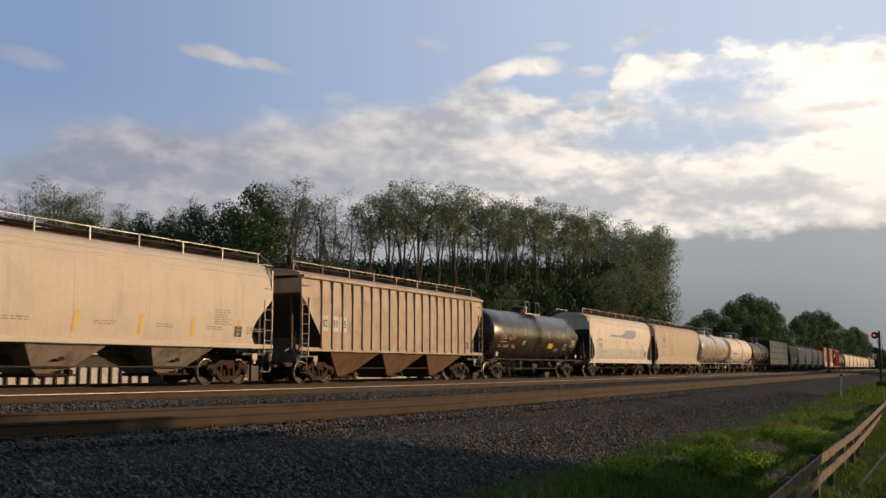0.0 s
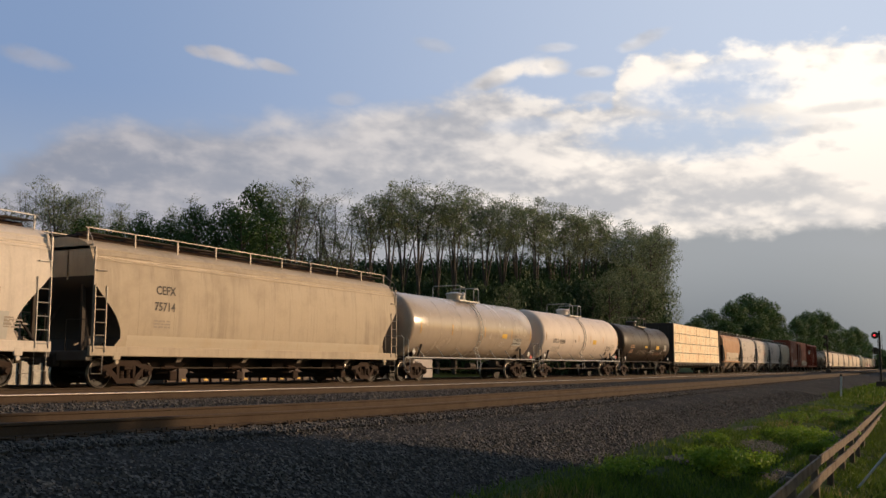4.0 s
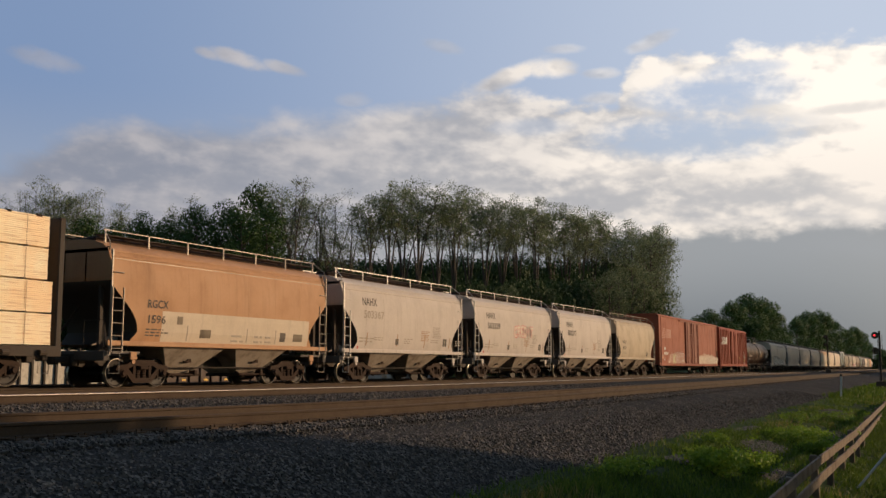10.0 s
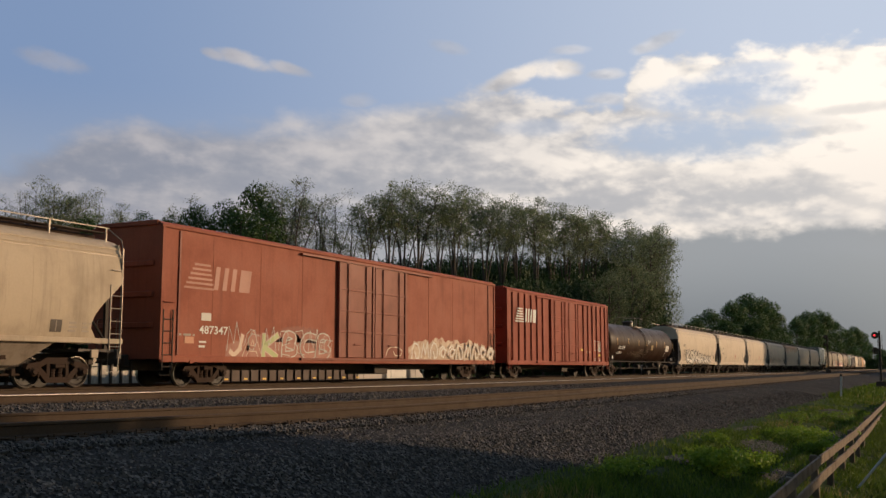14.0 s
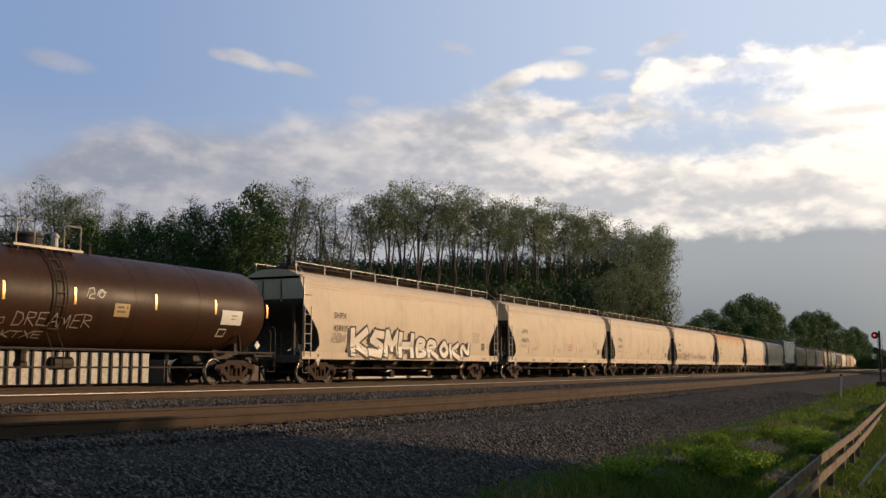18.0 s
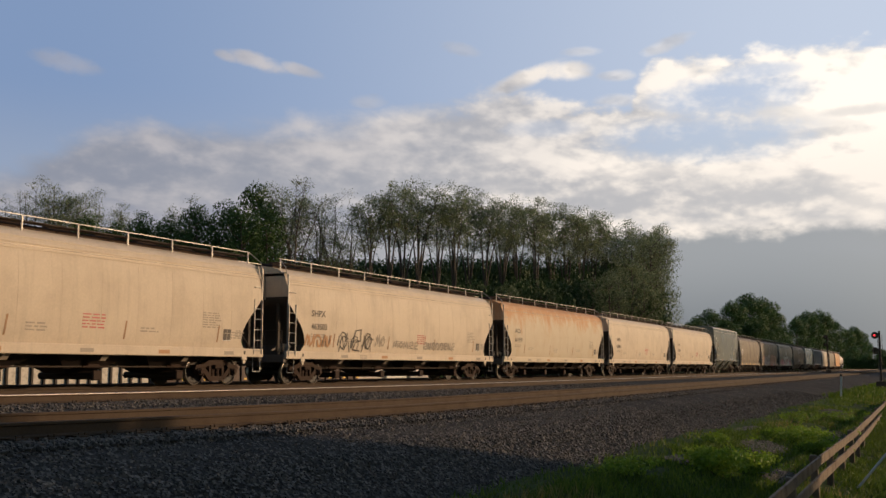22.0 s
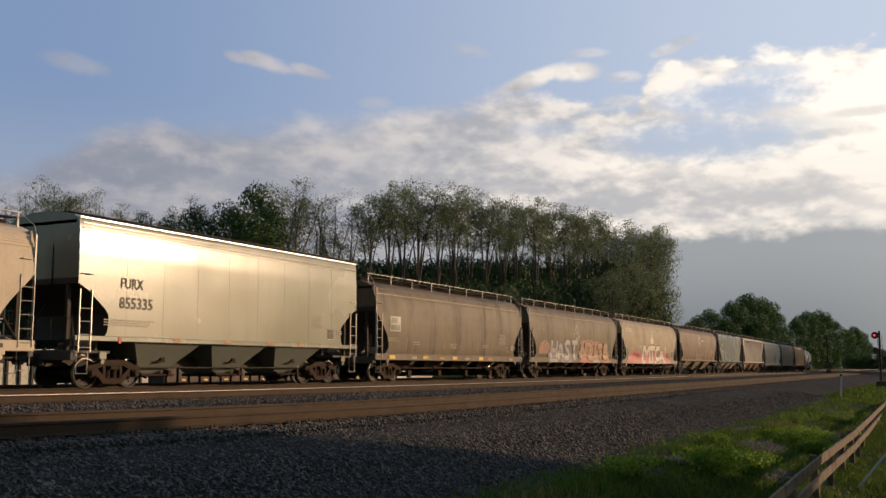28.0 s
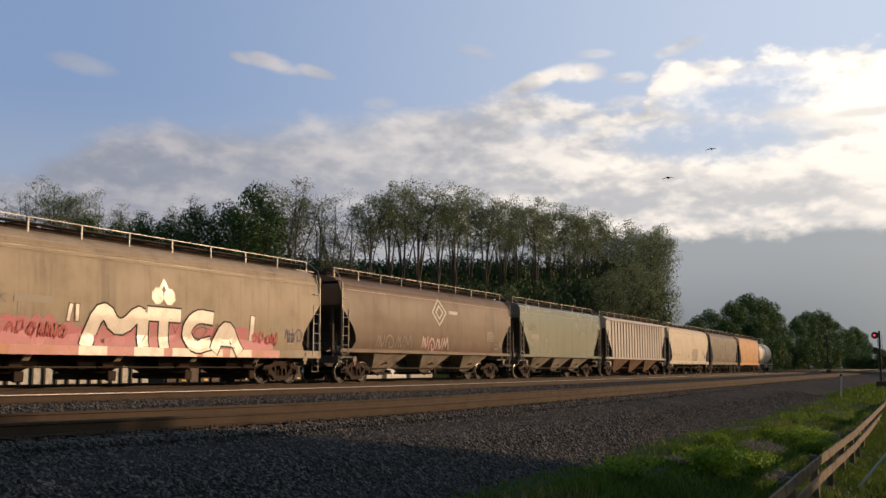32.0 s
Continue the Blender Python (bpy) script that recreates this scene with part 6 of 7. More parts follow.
def swoosh(car, prof, mat):
    """The broad stripe with a rounded lower end on the white hopper."""
    b = Build()
    up = [(-3.3, 3.10), (-1.2, 3.10), (-0.3, 3.14), (0.3, 3.28), (0.8, 3.52), (1.3, 3.58), (3.74, 3.58)]
    lo = [(-3.3, 2.96), (-1.2, 2.94), (-0.3, 2.92), (0.3, 2.90), (0.8, 2.88), (1.3, 2.88), (2.6, 2.90), (3.2, 3.02), (3.55, 3.22), (3.74, 3.5)]

    def at(line, y):
        for (a, p), (c, q) in zip(line, line[1:]):
            if a <= y <= c:
                return p + (q - p) * (y - a) / (c - a)
        return line[-1][1]

    ys = [-3.3 + 7.04 * i / 60 for i in range(61)]
    vs = []
    for y in ys:
        for j in range(7):
            z = at(lo, y) + (at(up, y) - at(lo, y)) * j / 6
            vs.append((lerp_profile(prof, z) + 0.009, y, z))
    b.add(vs, [(7 * i + j, 7 * i + j + 1, 7 * i + j + 8, 7 * i + j + 7) for i in range(60) for j in range(6)])
    part("stripe", stroke_mesh(b, "stripe"), mat, car, "blue-grey painted stripe")


def band(car, prof, y0, y1, z0, z1, mat, lift=0.004, name="painted_band", label=""):
    """A long painted field that follows the side."""
    n, m = 6, 6
    vs = [(lerp_profile(prof, z0 + (z1 - z0) * j / m) + lift, y0 + (y1 - y0) * i / n, z0 + (z1 - z0) * j / m) for i in range(n + 1) for j in range(m + 1)]
    b = Build().add(vs, [(i * (m + 1) + j, i * (m + 1) + j + 1, (i + 1) * (m + 1) + j + 1, (i + 1) * (m + 1) + j) for i in range(n) for j in range(m)])
    return part(name, stroke_mesh(b, name), mat, car, label)


def common_marks(car, prof, half, ticks=None, zt=1.75, code=True):
    """Inspection stripes, small print and the dark data panel that most cars carry."""
    if ticks:
        n = 4
        for i in range(n):
            y = -half * 0.66 + half * 1.38 * i / (n - 1)
            plate(car, prof, y, zt + 0.02, 0.065, 0.56, ticks, "stripe", slant=0.06)
            bars(car, prof, y + 0.7, zt + 0.1, 0.8, 0.05, 2 + i % 2, M["faint"])
    bars(car, prof, half - 3.4, zt + 0.72, 0.95, 0.042, 7, M["faint"])
    if code:
        plate(car, prof, half - 2.3, zt, 0.40, 0.40, M["ink"], "data_panel", "small black data panel with a pale rule")
        over = [(x + 0.004, zz) for x, zz in prof]
        plate(car, over, half - 2.12, zt, 0.025, 0.34, M["faint"], "data_rule")
        plate(car, over, half - 2.27, zt + 0.06, 0.34, 0.022, M["faint"], "data_rule")
        plate(car, over, half - 2.30, zt - 0.185, 0.40, 0.02, M["chalk"], "data_rule")
        bars(car, prof, half - 1.65, zt + 0.16, 0.4, 0.05, 3, M["faint"])


M["faint"] = surface("lettering_faded", (0.33, 0.28, 0.23), 0.6, dirty=0.2)
M["pink"] = surface("spray_pink", (0.62, 0.16, 0.16), 0.45, dirty=0.15)
M["pinkdark"] = surface("spray_red", (0.42, 0.07, 0.06), 0.45, dirty=0.2)
M["silver"] = surface("spray_silver", (0.60, 0.54, 0.49), 0.40, metal=0.1, spec=0.4, dirty=0.45, dirt=(0.42, 0.30, 0.24), size=0.4, vary=0.3)
M["purple"] = surface("spray_violet", (0.13, 0.11, 0.18), 0.5, dirty=0.2)
M["sprayorange"] = surface("spray_orange", (0.52, 0.22, 0.12), 0.5, dirty=0.3)
M["palegrey"] = surface("paint_pale_grey", (0.52, 0.50, 0.46), 0.5, dirty=0.2)
M["spraygreen"] = surface("spray_green", (0.16, 0.26, 0.15), 0.5, dirty=0.2)
M["gold"] = surface("reflective_gold", (0.58, 0.33, 0.085), 0.32, metal=0.35, spec=0.6, dirty=0.3)
M["fadeyellow"] = surface("notice_faded", (0.40, 0.29, 0.13), 0.55, dirty=0.5)
M["spraywhite"] = surface("spray_white", (0.68, 0.62, 0.55), 0.42, dirty=0.35, dirt=(0.46, 0.40, 0.34), size=0.5, vary=0.3)
M["sprayblack"] = surface("spray_black", (0.022, 0.018, 0.016), 0.5, spec=0.15, dirty=0.15, dirt=(0.06, 0.05, 0.04))
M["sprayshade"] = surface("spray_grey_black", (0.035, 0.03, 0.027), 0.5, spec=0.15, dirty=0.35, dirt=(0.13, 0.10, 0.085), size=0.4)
M["magenta"] = surface("spray_magenta", (0.50, 0.14, 0.17), 0.5, dirty=0.7, dirt=(0.42, 0.24, 0.20), size=0.5, vary=0.3)
M["pinkrose"] = surface("spray_rose", (0.60, 0.27, 0.25), 0.5, dirty=0.6, dirt=(0.52, 0.28, 0.14), size=0.7, vary=0.3)
M["worncoral"] = surface("spray_worn_coral", (0.40, 0.23, 0.15), 0.5, dirty=0.8, dirt=(0.28, 0.19, 0.13), size=0.5, vary=0.3)
M["rustline"] = surface("spray_rust_line", (0.17, 0.055, 0.04), 0.5, dirty=0.4)
M["tickbrown"] = surface("mark_brown", (0.33, 0.18, 0.09), 0.5, dirty=0.3)
M["hazard"] = surface("placard_red", (0.55, 0.07, 0.06), 0.4, dirty=0.1)


# ---- the train, front to rear: near end and far end along the line as the clip starts ----
SILL = [(1.552, 0.6), (1.552, 1.5)]


def the_train():
    ink, chalk, yellow = M["ink"], M["chalk"], M["yellow"]
    c, f = put(hopper(9.6, M["bone"], "cream covered hopper car with curved sides and yellow marks", bays=3, deep=True, walk_mat=M["railsteel"]), 10.9, 30.25)
    for y in (-6.6, -3.2, 0.0, 2.6, 5.0, 7.4):
        plate(c, f, y, 1.95, 0.15, 0.62, yellow, "stripe", slant=0.08)
        bars(c, f, y + 0.8, 1.98, 1.0, 0.04, 2, M["faint"])
    common_marks(c, f, 9.6, None, 1.85)
    bars(c, f, -1.2, 1.40, 3.2, 0.03, 2, M["redmark"])
    c, f = put(hopper(8.61, M["ribgrey"], "weathered grey covered hopper car with ribbed sides", "ribbed", 3), 31.82, 48.93)
    for y, w in (("82", -7.0), ("83", -6.25), ("15", -5.62)):
        plate(c, f, w - 0.08, 2.42, 0.52, 0.62, M["palegrey"], "number_panel")
        stencil(y, c, f, w, 2.28, 0.3, 0.38, ink)
    for y in (-7.0, -4.7, -1.2, 2.0, 5.6):
        plate(c, f, y, 1.95, 0.42, 0.22, M["sprayorange"], "patch", "faded orange patch")
    common_marks(c, f, 8.61, None, 1.75)
    c, f = put(tank_car(7.45, M["black"], "black tank car with an ochre mark", 1.45, 2.6, M["frame"]), 50.2, 65.1)
    stencil("UTLX", c, f, -6.05, 2.25, 0.28, 0.9, M["ochre"])
    stencil("665741", c, f, -4.95, 2.25, 0.26, 1.1, M["ochre"])
    bars(c, f, -6.0, 2.12, 1.0, 0.04, 1, M["ochre"])
    for y, w in ((-6.1, 0.4), (-5.4, 0.9), (-4.2, 0.7)):
        bars(c, f, y, 1.92, w, 0.05, 2, M["ochre"])
    for y in (-7.0, -2.4, 1.5, 4.2, 6.9):
        plate(c, f, y, 2.72, 0.075, 0.42, M["gold"], "stripe", "golden reflective stripe")
    plate(c, f, 1.62, 2.0, 0.85, 0.3, yellow, "panel_mark", "yellow panel")
    plate(c, f, 4.6, 1.98, 0.36, 0.36, M["palegrey"], "panel_mark")
    plate(c, [(x + 0.004, z) for x, z in f], 4.65, 1.98, 0.26, 0.26, ink, "panel_field")
    bars(c, f, 5.7, 2.45, 0.95, 0.07, 4, M["palegrey"])
    bars(c, f, -2.6, 2.2, 0.4, 0.04, 3, M["palegrey"])
    bars(c, f, 3.0, 1.82, 0.9, 0.05, 2, M["faint"])
    c, f = put(hopper(8.4, M["offwhite"], "white covered hopper car with a blue-grey stripe", "round", 4, False, walk_mat=M["railsteel"]), 66.94, 83.88)
    swoosh(c, f, M["bluegrey"])
    band(c, f, -6.9, 6.9, 1.30, 2.04, M["palegrey"], label="dull grey lower field")
    plate(c, f, -6.4, 2.33, 1.26, 0.95, M["palegrey"], "number_panel")
    stencil("51001", c, f, -6.3, 2.13, 0.27, 0.78, ink)
    bars(c, f, -6.3, 2.66, 0.8, 0.12, 1, M["faint"])
    for y in (-6.7, -4.7, -2.7, -1.0, 1.0, 2.7, 4.4, 6.4):
        plate(c, f, y, 2.58, 0.16, 0.2, M["ochre"], "vent_plate")
    common_marks(c, f, 8.4, M["brown"], 1.72)
    c, f = put(hopper(9.17, M["tan"], "tan covered hopper car with curved sides", bays=4, deep=False), 85.10, 103.43)
    stencil("CEFX", c, f, -6.46, 2.95, 0.28, 0.92, ink)
    stencil("75714", c, f, -6.52, 2.43, 0.28, 0.95, ink)
    bars(c, f, -6.5, 2.1, 0.9, 0.05, 3, M["faint"])
    band(c, f, -7.6, 7.6, 1.22, 1.62, M["rusty"], label="rust-stained lower edge")
    c, f = put(tank_car(8.0, M["tankcream"], "cream tank car with hazard placards", 1.6, 2.70), 104.4, 120.4)
    stencil("ETHYLENE OXIDE", c, f, 4.76, 2.15, 0.17, 1.15, ink)
    stencil("INHALATION HAZARD", c, f, 4.76, 1.98, 0.11, 1.05, ink)
    plate(c, f, 3.0, 2.4, 0.68, 0.24, yellow, "panel_mark", "yellow panel")
    bars(c, f, 2.9, 2.05, 0.7, 0.05, 3, M["faint"])
    for y in (-6.8, -3.4, 0.6, 4.3, 7.2):
        plate(c, f, y, 2.55, 0.09, 0.55, M["gold"], "stripe", "golden reflective stripe")
    plate(c, f, 4.72, 2.11, 1.2, 0.42, M["palegrey"], "panel_field")
    bars(c, f, 4.8, 2.45, 0.5, 0.05, 1, ink)
    bars(c, f, 4.8, 1.82, 0.9, 0.035, 3, M["faint"])
    plate(c, f, 5.75, 1.72, 0.42, 0.22, ink, "data_panel")
    for y in (6.6, 6.95):
        part("placard", Build().box(1.50, y + 0.5, 1.45 - 0.2 * (y > 6.7), 0.02, 0.24, 0.24, m=Euler((radians(45), 0, 0)).to_matrix().to_4x4()), M["hazard"] if y > 6.7 else chalk, c, "diamond hazard placard")
    c, f = put(tank_car(8.3, M["tankwhite"], "white tank car with dark lettering", 1.6, 2.70, platform=-0.2), 121.6, 138.2)
    stencil("UTLX", c, f, -6.29, 2.22, 0.28, 1.0, ink)
    stencil("930040", c, f, -5.1, 2.20, 0.28, 1.05, ink)
    bars(c, f, -6.2, 1.95, 1.5, 0.04, 4, M["faint"])
    plate(c, f, 1.73, 2.42, 0.74, 0.3, yellow, "panel_mark", "yellow panel")
    for y in (-7.6, -1.4, 1.15, 4.0, 7.55):
        plate(c, f, y, 2.6, 0.09, 0.45, M["gold"], "stripe", "golden reflective stripe")
    stencil("ETHYLENE OXIDE", c, f, 5.0, 2.02, 0.16, 1.0, ink)
    stencil("INHALATION HAZARD", c, f, 5.0, 1.86, 0.10, 0.95, ink)
    bars(c, f, 6.3, 2.45, 0.7, 0.05, 1, chalk)
    bars(c, f, 6.2, 2.3, 0.8, 0.03, 8, M["faint"])
    plate(c, f, 5.25, 1.66, 0.42, 0.24, ink, "data_panel")
    for y, m in ((6.7, chalk), (7.1, M["palegrey"]), (7.45, M["hazard"])):
        part("placard", Build().box(1.50, y, 1.45, 0.02, 0.22, 0.22, m=Euler((radians(45), 0, 0)).to_matrix().to_4x4()), m, c, "diamond hazard placard")
    plate(c, f, -2.1, 2.4, 0.16, 0.16, ink, "panel_mark")
    c, f = put(tank_car(7.7, M["tarblack"], "dull black tank car", 1.54, 2.63, M["frame"]), 139.4, 154.8)
    bars(c, f, -5.5, 2.42, 1.5, 0.08, 2, M["ochre"])
    bars(c, f, -5.5, 2.05, 1.1, 0.05, 3, M["ochre"])
    plate(c, f, -1.2, 2.35, 0.75, 0.12, M["yellow"], "panel_mark")
    plate(c, f, 2.5, 2.35, 0.9, 0.3, yellow, "panel_mark", "yellow panel")
    plate(c, f, 5.2, 2.35, 0.8, 0.5, M["palegrey"], "panel_mark")
    bars(c, [(x + 0.005, z) for x, z in f], 5.3, 2.48, 0.6, 0.06, 3, ink)
    plate(c, f, 4.35, 1.95, 0.3, 0.26, M["palegrey"], "panel_mark")
    plate(c, [(x + 0.004, z) for x, z in f], 4.39, 1.95, 0.22, 0.18, ink, "panel_field")
    graffiti(c, f, "3142", 0.2, 1.9, 1.78, 2.15, 0.035, M["palegrey"], None, 0, 81, label="pale graffiti scrawl")
    graffiti(c, f, "5134", 2.0, 4.2, 1.65, 1.95, 0.035, M["fadeorange"], None, 0, 82, label="faded orange graffiti scrawl")
    graffiti(c, f, "1313", -3.2, -0.5, 1.7, 2.1, 0.035, M["faint"], None, 0, 83, label="thin pale graffiti scrawl")
    put(lumber_car(11.3, "flat car stacked with banded bundles of yellow sawn lumber"), 156.38, 178.99)
    c, f = put(hopper(5.95, M["ochre"], "rust-brown covered hopper car with a pale lower band", "round", 2), 180.58, 192.47)
    band(c, f, -3.6, 4.6, 1.42, 2.42, M["cream"], label="pale cream lower band")
    stencil("RGCX", c, f, -4.3, 2.50, 0.26, 0.95, ink)
    stencil("1596", c, f, -4.3, 2.02, 0.26, 0.85, ink)
    bars(c, f, -4.3, 1.82, 1.0, 0.05, 3, ink)
    plate(c, f, -2.9, 2.15, 0.26, 0.26, M["dull"], "patch")
    for y, w in ((-1.75, 0.55), (3.6, 0.6)):
        plate(c, f, y, 1.75, w, 0.28, M["dull"], "patch", "grey painted-over patch")
    for y in (-2.4, 0.75, 2.45):
        plate(c, f, y, 1.75, 0.05, 0.5, M["faint"], "stripe")
    for y, w in ((-0.1, 0.7), (1.2, 0.5), (1.85, 0.4)):
        bars(c, f, y, 1.72, w, 0.09, 2, M["faint"])
    plate(c, f, 2.75, 1.75, 0.34, 0.34, ink, "data_panel")
    white = (("K", 193.52, 205.14, "503367"), ("L", 206.43, 218.16, "503329"), ("M", 219.53, 230.98, "503277"))
    for key, a, b, num in white:
        lab = "white two-bay covered hopper car with red graffiti" if key == "L" else "white two-bay covered hopper car with curved sides"
        c, f = put(hopper(span(a, b), M["white"], lab, "round", 2, walk_mat=M["railbright"]), a, b)
        stencil("NAHX", c, f, -4.2, 3.33, 0.34, 1.25, ink)
        stencil(num, c, f, -4.1, 2.78, 0.34, 1.75, M["faint"] if key == "K" else ink)
        bars(c, f, 1.2, 2.35, 0.85, 0.045, 6, M["tickbrown"])
        bars(c, f, -4.4, 1.9, 1.5, 0.07, 2, M["faint"])
        plate(c, f, -1.25, 1.8, 0.28, 0.26, ink, "panel_mark")
        bars(c, whole_side(f), 0.2, 1.25, 1.8, 0.03, 1, M["faint"])
        if key == "L":
            graffiti(c, f, "CREDIT", -0.35, 2.5, 2.45, 3.0, 0.13, M["offwhite"], M["pink"], 0.04, seed=3, label="pale graffiti letters outlined in red", rounded=True)
        common_marks(c, f, span(a, b), M["tickbrown"], 1.85)
        plate(c, f, -4.5, 1.5, 0.12, 0.12, M["redmark"], "mark")
    c, f = put(hopper(5.79, M["tan"], "tan two-bay covered hopper car with dark lettering", "round", 2), 232.2, 243.77)
    stencil("RGCX", c, f, -4.04, 2.52, 0.25, 1.0, ink)
    stencil("20230", c, f, -4.1, 2.06, 0.25, 1.0, ink)
    bars(c, f, -4.1, 1.85, 1.4, 0.05, 2, M["faint"])
    plate(c, f, 3.0, 1.75, 0.4, 0.35, ink, "data_panel")
    plate(c, [(x + 0.004, z) for x, z in f], 3.18, 1.75, 0.03, 0.3, M["faint"], "data_rule")
    for y in (3.65, 4.15):
        bars(c, f, y, 1.85, 0.35, 0.06, 3, M["faint"])
    c, f = put(boxcar(13.3, M["red"], "long faded red boxcar with graffiti along its foot", 5.42, 0, 5.8, M["reddark"]), 245.19, 271.81)
    for i in range(6):
        z = 3.3 + i * 0.16
        plate(c, f, -12.1 + 0.10 * i, z, 1.5 - 0.14 * i, 0.07, M["palered"], "logo_bar", "faded pale logo stripe")
    for y, w in ((-10.6, 0.22), (-10.15, 0.22), (-9.7, 0.22), (-9.25, 0.6)):
        plate(c, f, y, 3.7, w, 0.8, M["palered"], "logo_shape", "faded pale logo shape", 0.12)
    bars(c, f, -11.2, 2.35, 0.5, 0.26, 1, M["palegrey"], "number_bar")
    stencil("487347", c, f, -11.3, 1.78, 0.28, 1.5, chalk)
    blotch(c, f, -9.9, -3.2, 0.98, 2.0, M["fadered"], 4)
    blotch(c, f, -7.2, -3.4, 1.6, 2.3, M["reddark"], 6)
    graffiti(c, f, "J", -9.9, -8.9, 1.08, 1.75, 0.17, M["pinkpale"], M["fadered"], 0.05, 12)
    graffiti(c, f, "A", -8.9, -7.9, 1.08, 1.85, 0.18, M["fadered"], M["pinkpale"], 0.03, 16)
    graffiti(c, f, "K", -7.9, -6.9, 1.08, 1.85, 0.18, M["spraylime"], M["pinkpale"], 0.04, 14)
    graffiti(c, f, "BCB", -6.7, -3.3, 1.10, 1.95, 0.20, M["fadered"], M["palegrey"], 0.045, 17, rounded=True)
    graffiti(c, f, "1312213", -9.9, -3.1, 1.1, 2.15, 0.022, M["palegrey"], None, 0, 15, label="thin pale graffiti outlines")
    graffiti(c, [(q + 0.06, z) for q, z in f], "515", -2.7, 2.7, 1.15, 1.6, 0.05, M["pinkpale"], None, 0, 18, label="pale scrawl across the doors")
    plate(c, f, -12.0, 1.55, 0.45, 0.22, M["sprayorange"], "panel_mark", "orange stencil patch")
    bars(c, f, -12.4, 1.72, 1.2, 0.08, 1, M["faint"])
    bars(c, f, -11.3, 1.50, 0.5, 0.08, 2, chalk)
    blotch(c, f, 3.3, 13.0, 0.98, 2.2, M["fadecream"], 5)
    graffiti(c, f, "5153351533", 3.5, 12.9, 1.05, 1.85, 0.07, M["chalk"], M["fadecream"], 0.08, 13)
    c, f = put(boxcar(9.67, M["redlit"], "dark red boxcar with ribbed sides", 5.35, 19, 5.4), 273.34, 292.68)
    for i in range(6):
        plate(c, [(x + 0.09, z) for x, z in f], -8.5 + 0.08 * i, 3.35 + i * 0.15, 1.35 - 0.12 * i, 0.08, chalk, "logo_bar", "white logo stripe")
    for y, w in ((-6.95, 0.2), (-6.55, 0.2), (-6.15, 0.2), (-5.75, 0.5)):
        plate(c, [(x + 0.09, z) for x, z in f], y, 3.75, w, 0.8, chalk, "logo_shape", "white logo shape", 0.1)
    for y, w, z, n in ((6.35, 0.16, 2.55, 9), (6.75, 0.30, 2.55, 9), (7.15, 0.25, 2.5, 8), (7.5, 0.3, 2.5, 7)):
        bars(c, f, y, z, w, 0.045, n, chalk)
    plate(c, f, 7.25, 1.92, 0.5, 0.30, chalk, "panel_mark", "white and black emblem panel")
    for i in range(3):
        plate(c, [(x + 0.004, z) for x, z in f], 7.32 + 0.14 * i, 1.92, 0.07, 0.2, ink, "panel_field")
    plate(c, f, 7.25, 1.52, 0.5, 0.16, yellow, "panel_mark", "yellow panel")
    plate(c, f, 4.6, 1.72, 0.8, 0.14, M["sprayorange"], "panel_mark")
    plate(c, f, 1.8 + 1.6, 1.85, 0.5, 0.14, yellow, "panel_mark")
    for y in (6.2, 7.4):
        bars(c, f, y, 1.25, 0.3, 0.05, 2, chalk)
    c, f = put(tank_car(10.0, M["darkbrown"], "dark brown tank car with white lettering", 1.5, 2.62, M["frame"]), 293.2, 313.2)
    stencil("SRIX 30123", c, f, -7.54, 2.06, 0.27, 1.75, chalk)
    bars(c, f, -7.5, 1.85, 1.6, 0.05, 2, chalk)
    plate(c, f, 7.1, 2.33, 1.1, 0.5, chalk, "panel_mark", "white paper panel")
    graffiti(c, f, "DREAMER", -1.45, 1.3, 1.75, 2.12, 0.028, M["faint"], None, 0, 73, label="thin chalk-white graffiti scrawl")
    graffiti(c, f, "KTXE", -1.6, -0.2, 1.42, 1.60, 0.03, M["faint"], None, 0, 75, label="thin pale graffiti scrawl")
    graffiti(c, f, "1532452", -4.6, -1.7, 1.62, 1.95, 0.02, M["dulltan"], None, 0, 74, label="thin pale graffiti scrawl")
    graffiti(c, f, "23", 0.9, 1.7, 2.6, 2.95, 0.03, M["palegrey"], None, 0, 76, label="thin pale graffiti scrawl")
    for y in (-8.0, -4.95, -1.95, 0.5, 3.8, 6.7, 9.6):
        plate(c, f, y, 2.66, 0.085, 0.5, M["gold"], "stripe", "golden reflective stripe")
    plate(c, f, 2.1, 2.33, 0.62, 0.40, M["fadeyellow"], "panel_mark", "faded yellow notice panel")
    bars(c, [(x + 0.005, z) for x, z in f], 2.2, 2.42, 0.42, 0.07, 2, ink)
    bars(c, [(x + 0.005, z) for x, z in f], 7.6, 2.4, 0.4, 0.06, 2, M["faint"])
    plate(c, f, 7.1, 1.80, 0.42, 0.28, M["palegrey"], "panel_mark")
    plate(c, [(x + 0.004, z) for x, z in f], 7.15, 1.80, 0.34, 0.20, M["darkbrown"], "panel_field")

    def pellet(a, b, m, lab, mark=None, num=None, y=-7.3, marks=True):
        c, f = put(hopper(span(a, b), M[m], lab, bays=4, deep=False, walk_mat=M["railsteel"]), a, b)
        if mark:
            stencil(mark, c, f, y, 2.66, 0.25, 1.0, ink)
        if num:
            stencil(num, c, f, y, 2.14, 0.25, 1.12, ink)
        common_marks(c, f, span(a, b), M["tickbrown"] if marks else None, 1.72)
        if marks:
            bars(c, f, y, 1.95, 1.0, 0.05, 2, M["faint"])
        if m == "cream" and marks:
            bars(c, f, 0.8, 2.15, 1.15, 0.05, 5, M["pinkdark"])
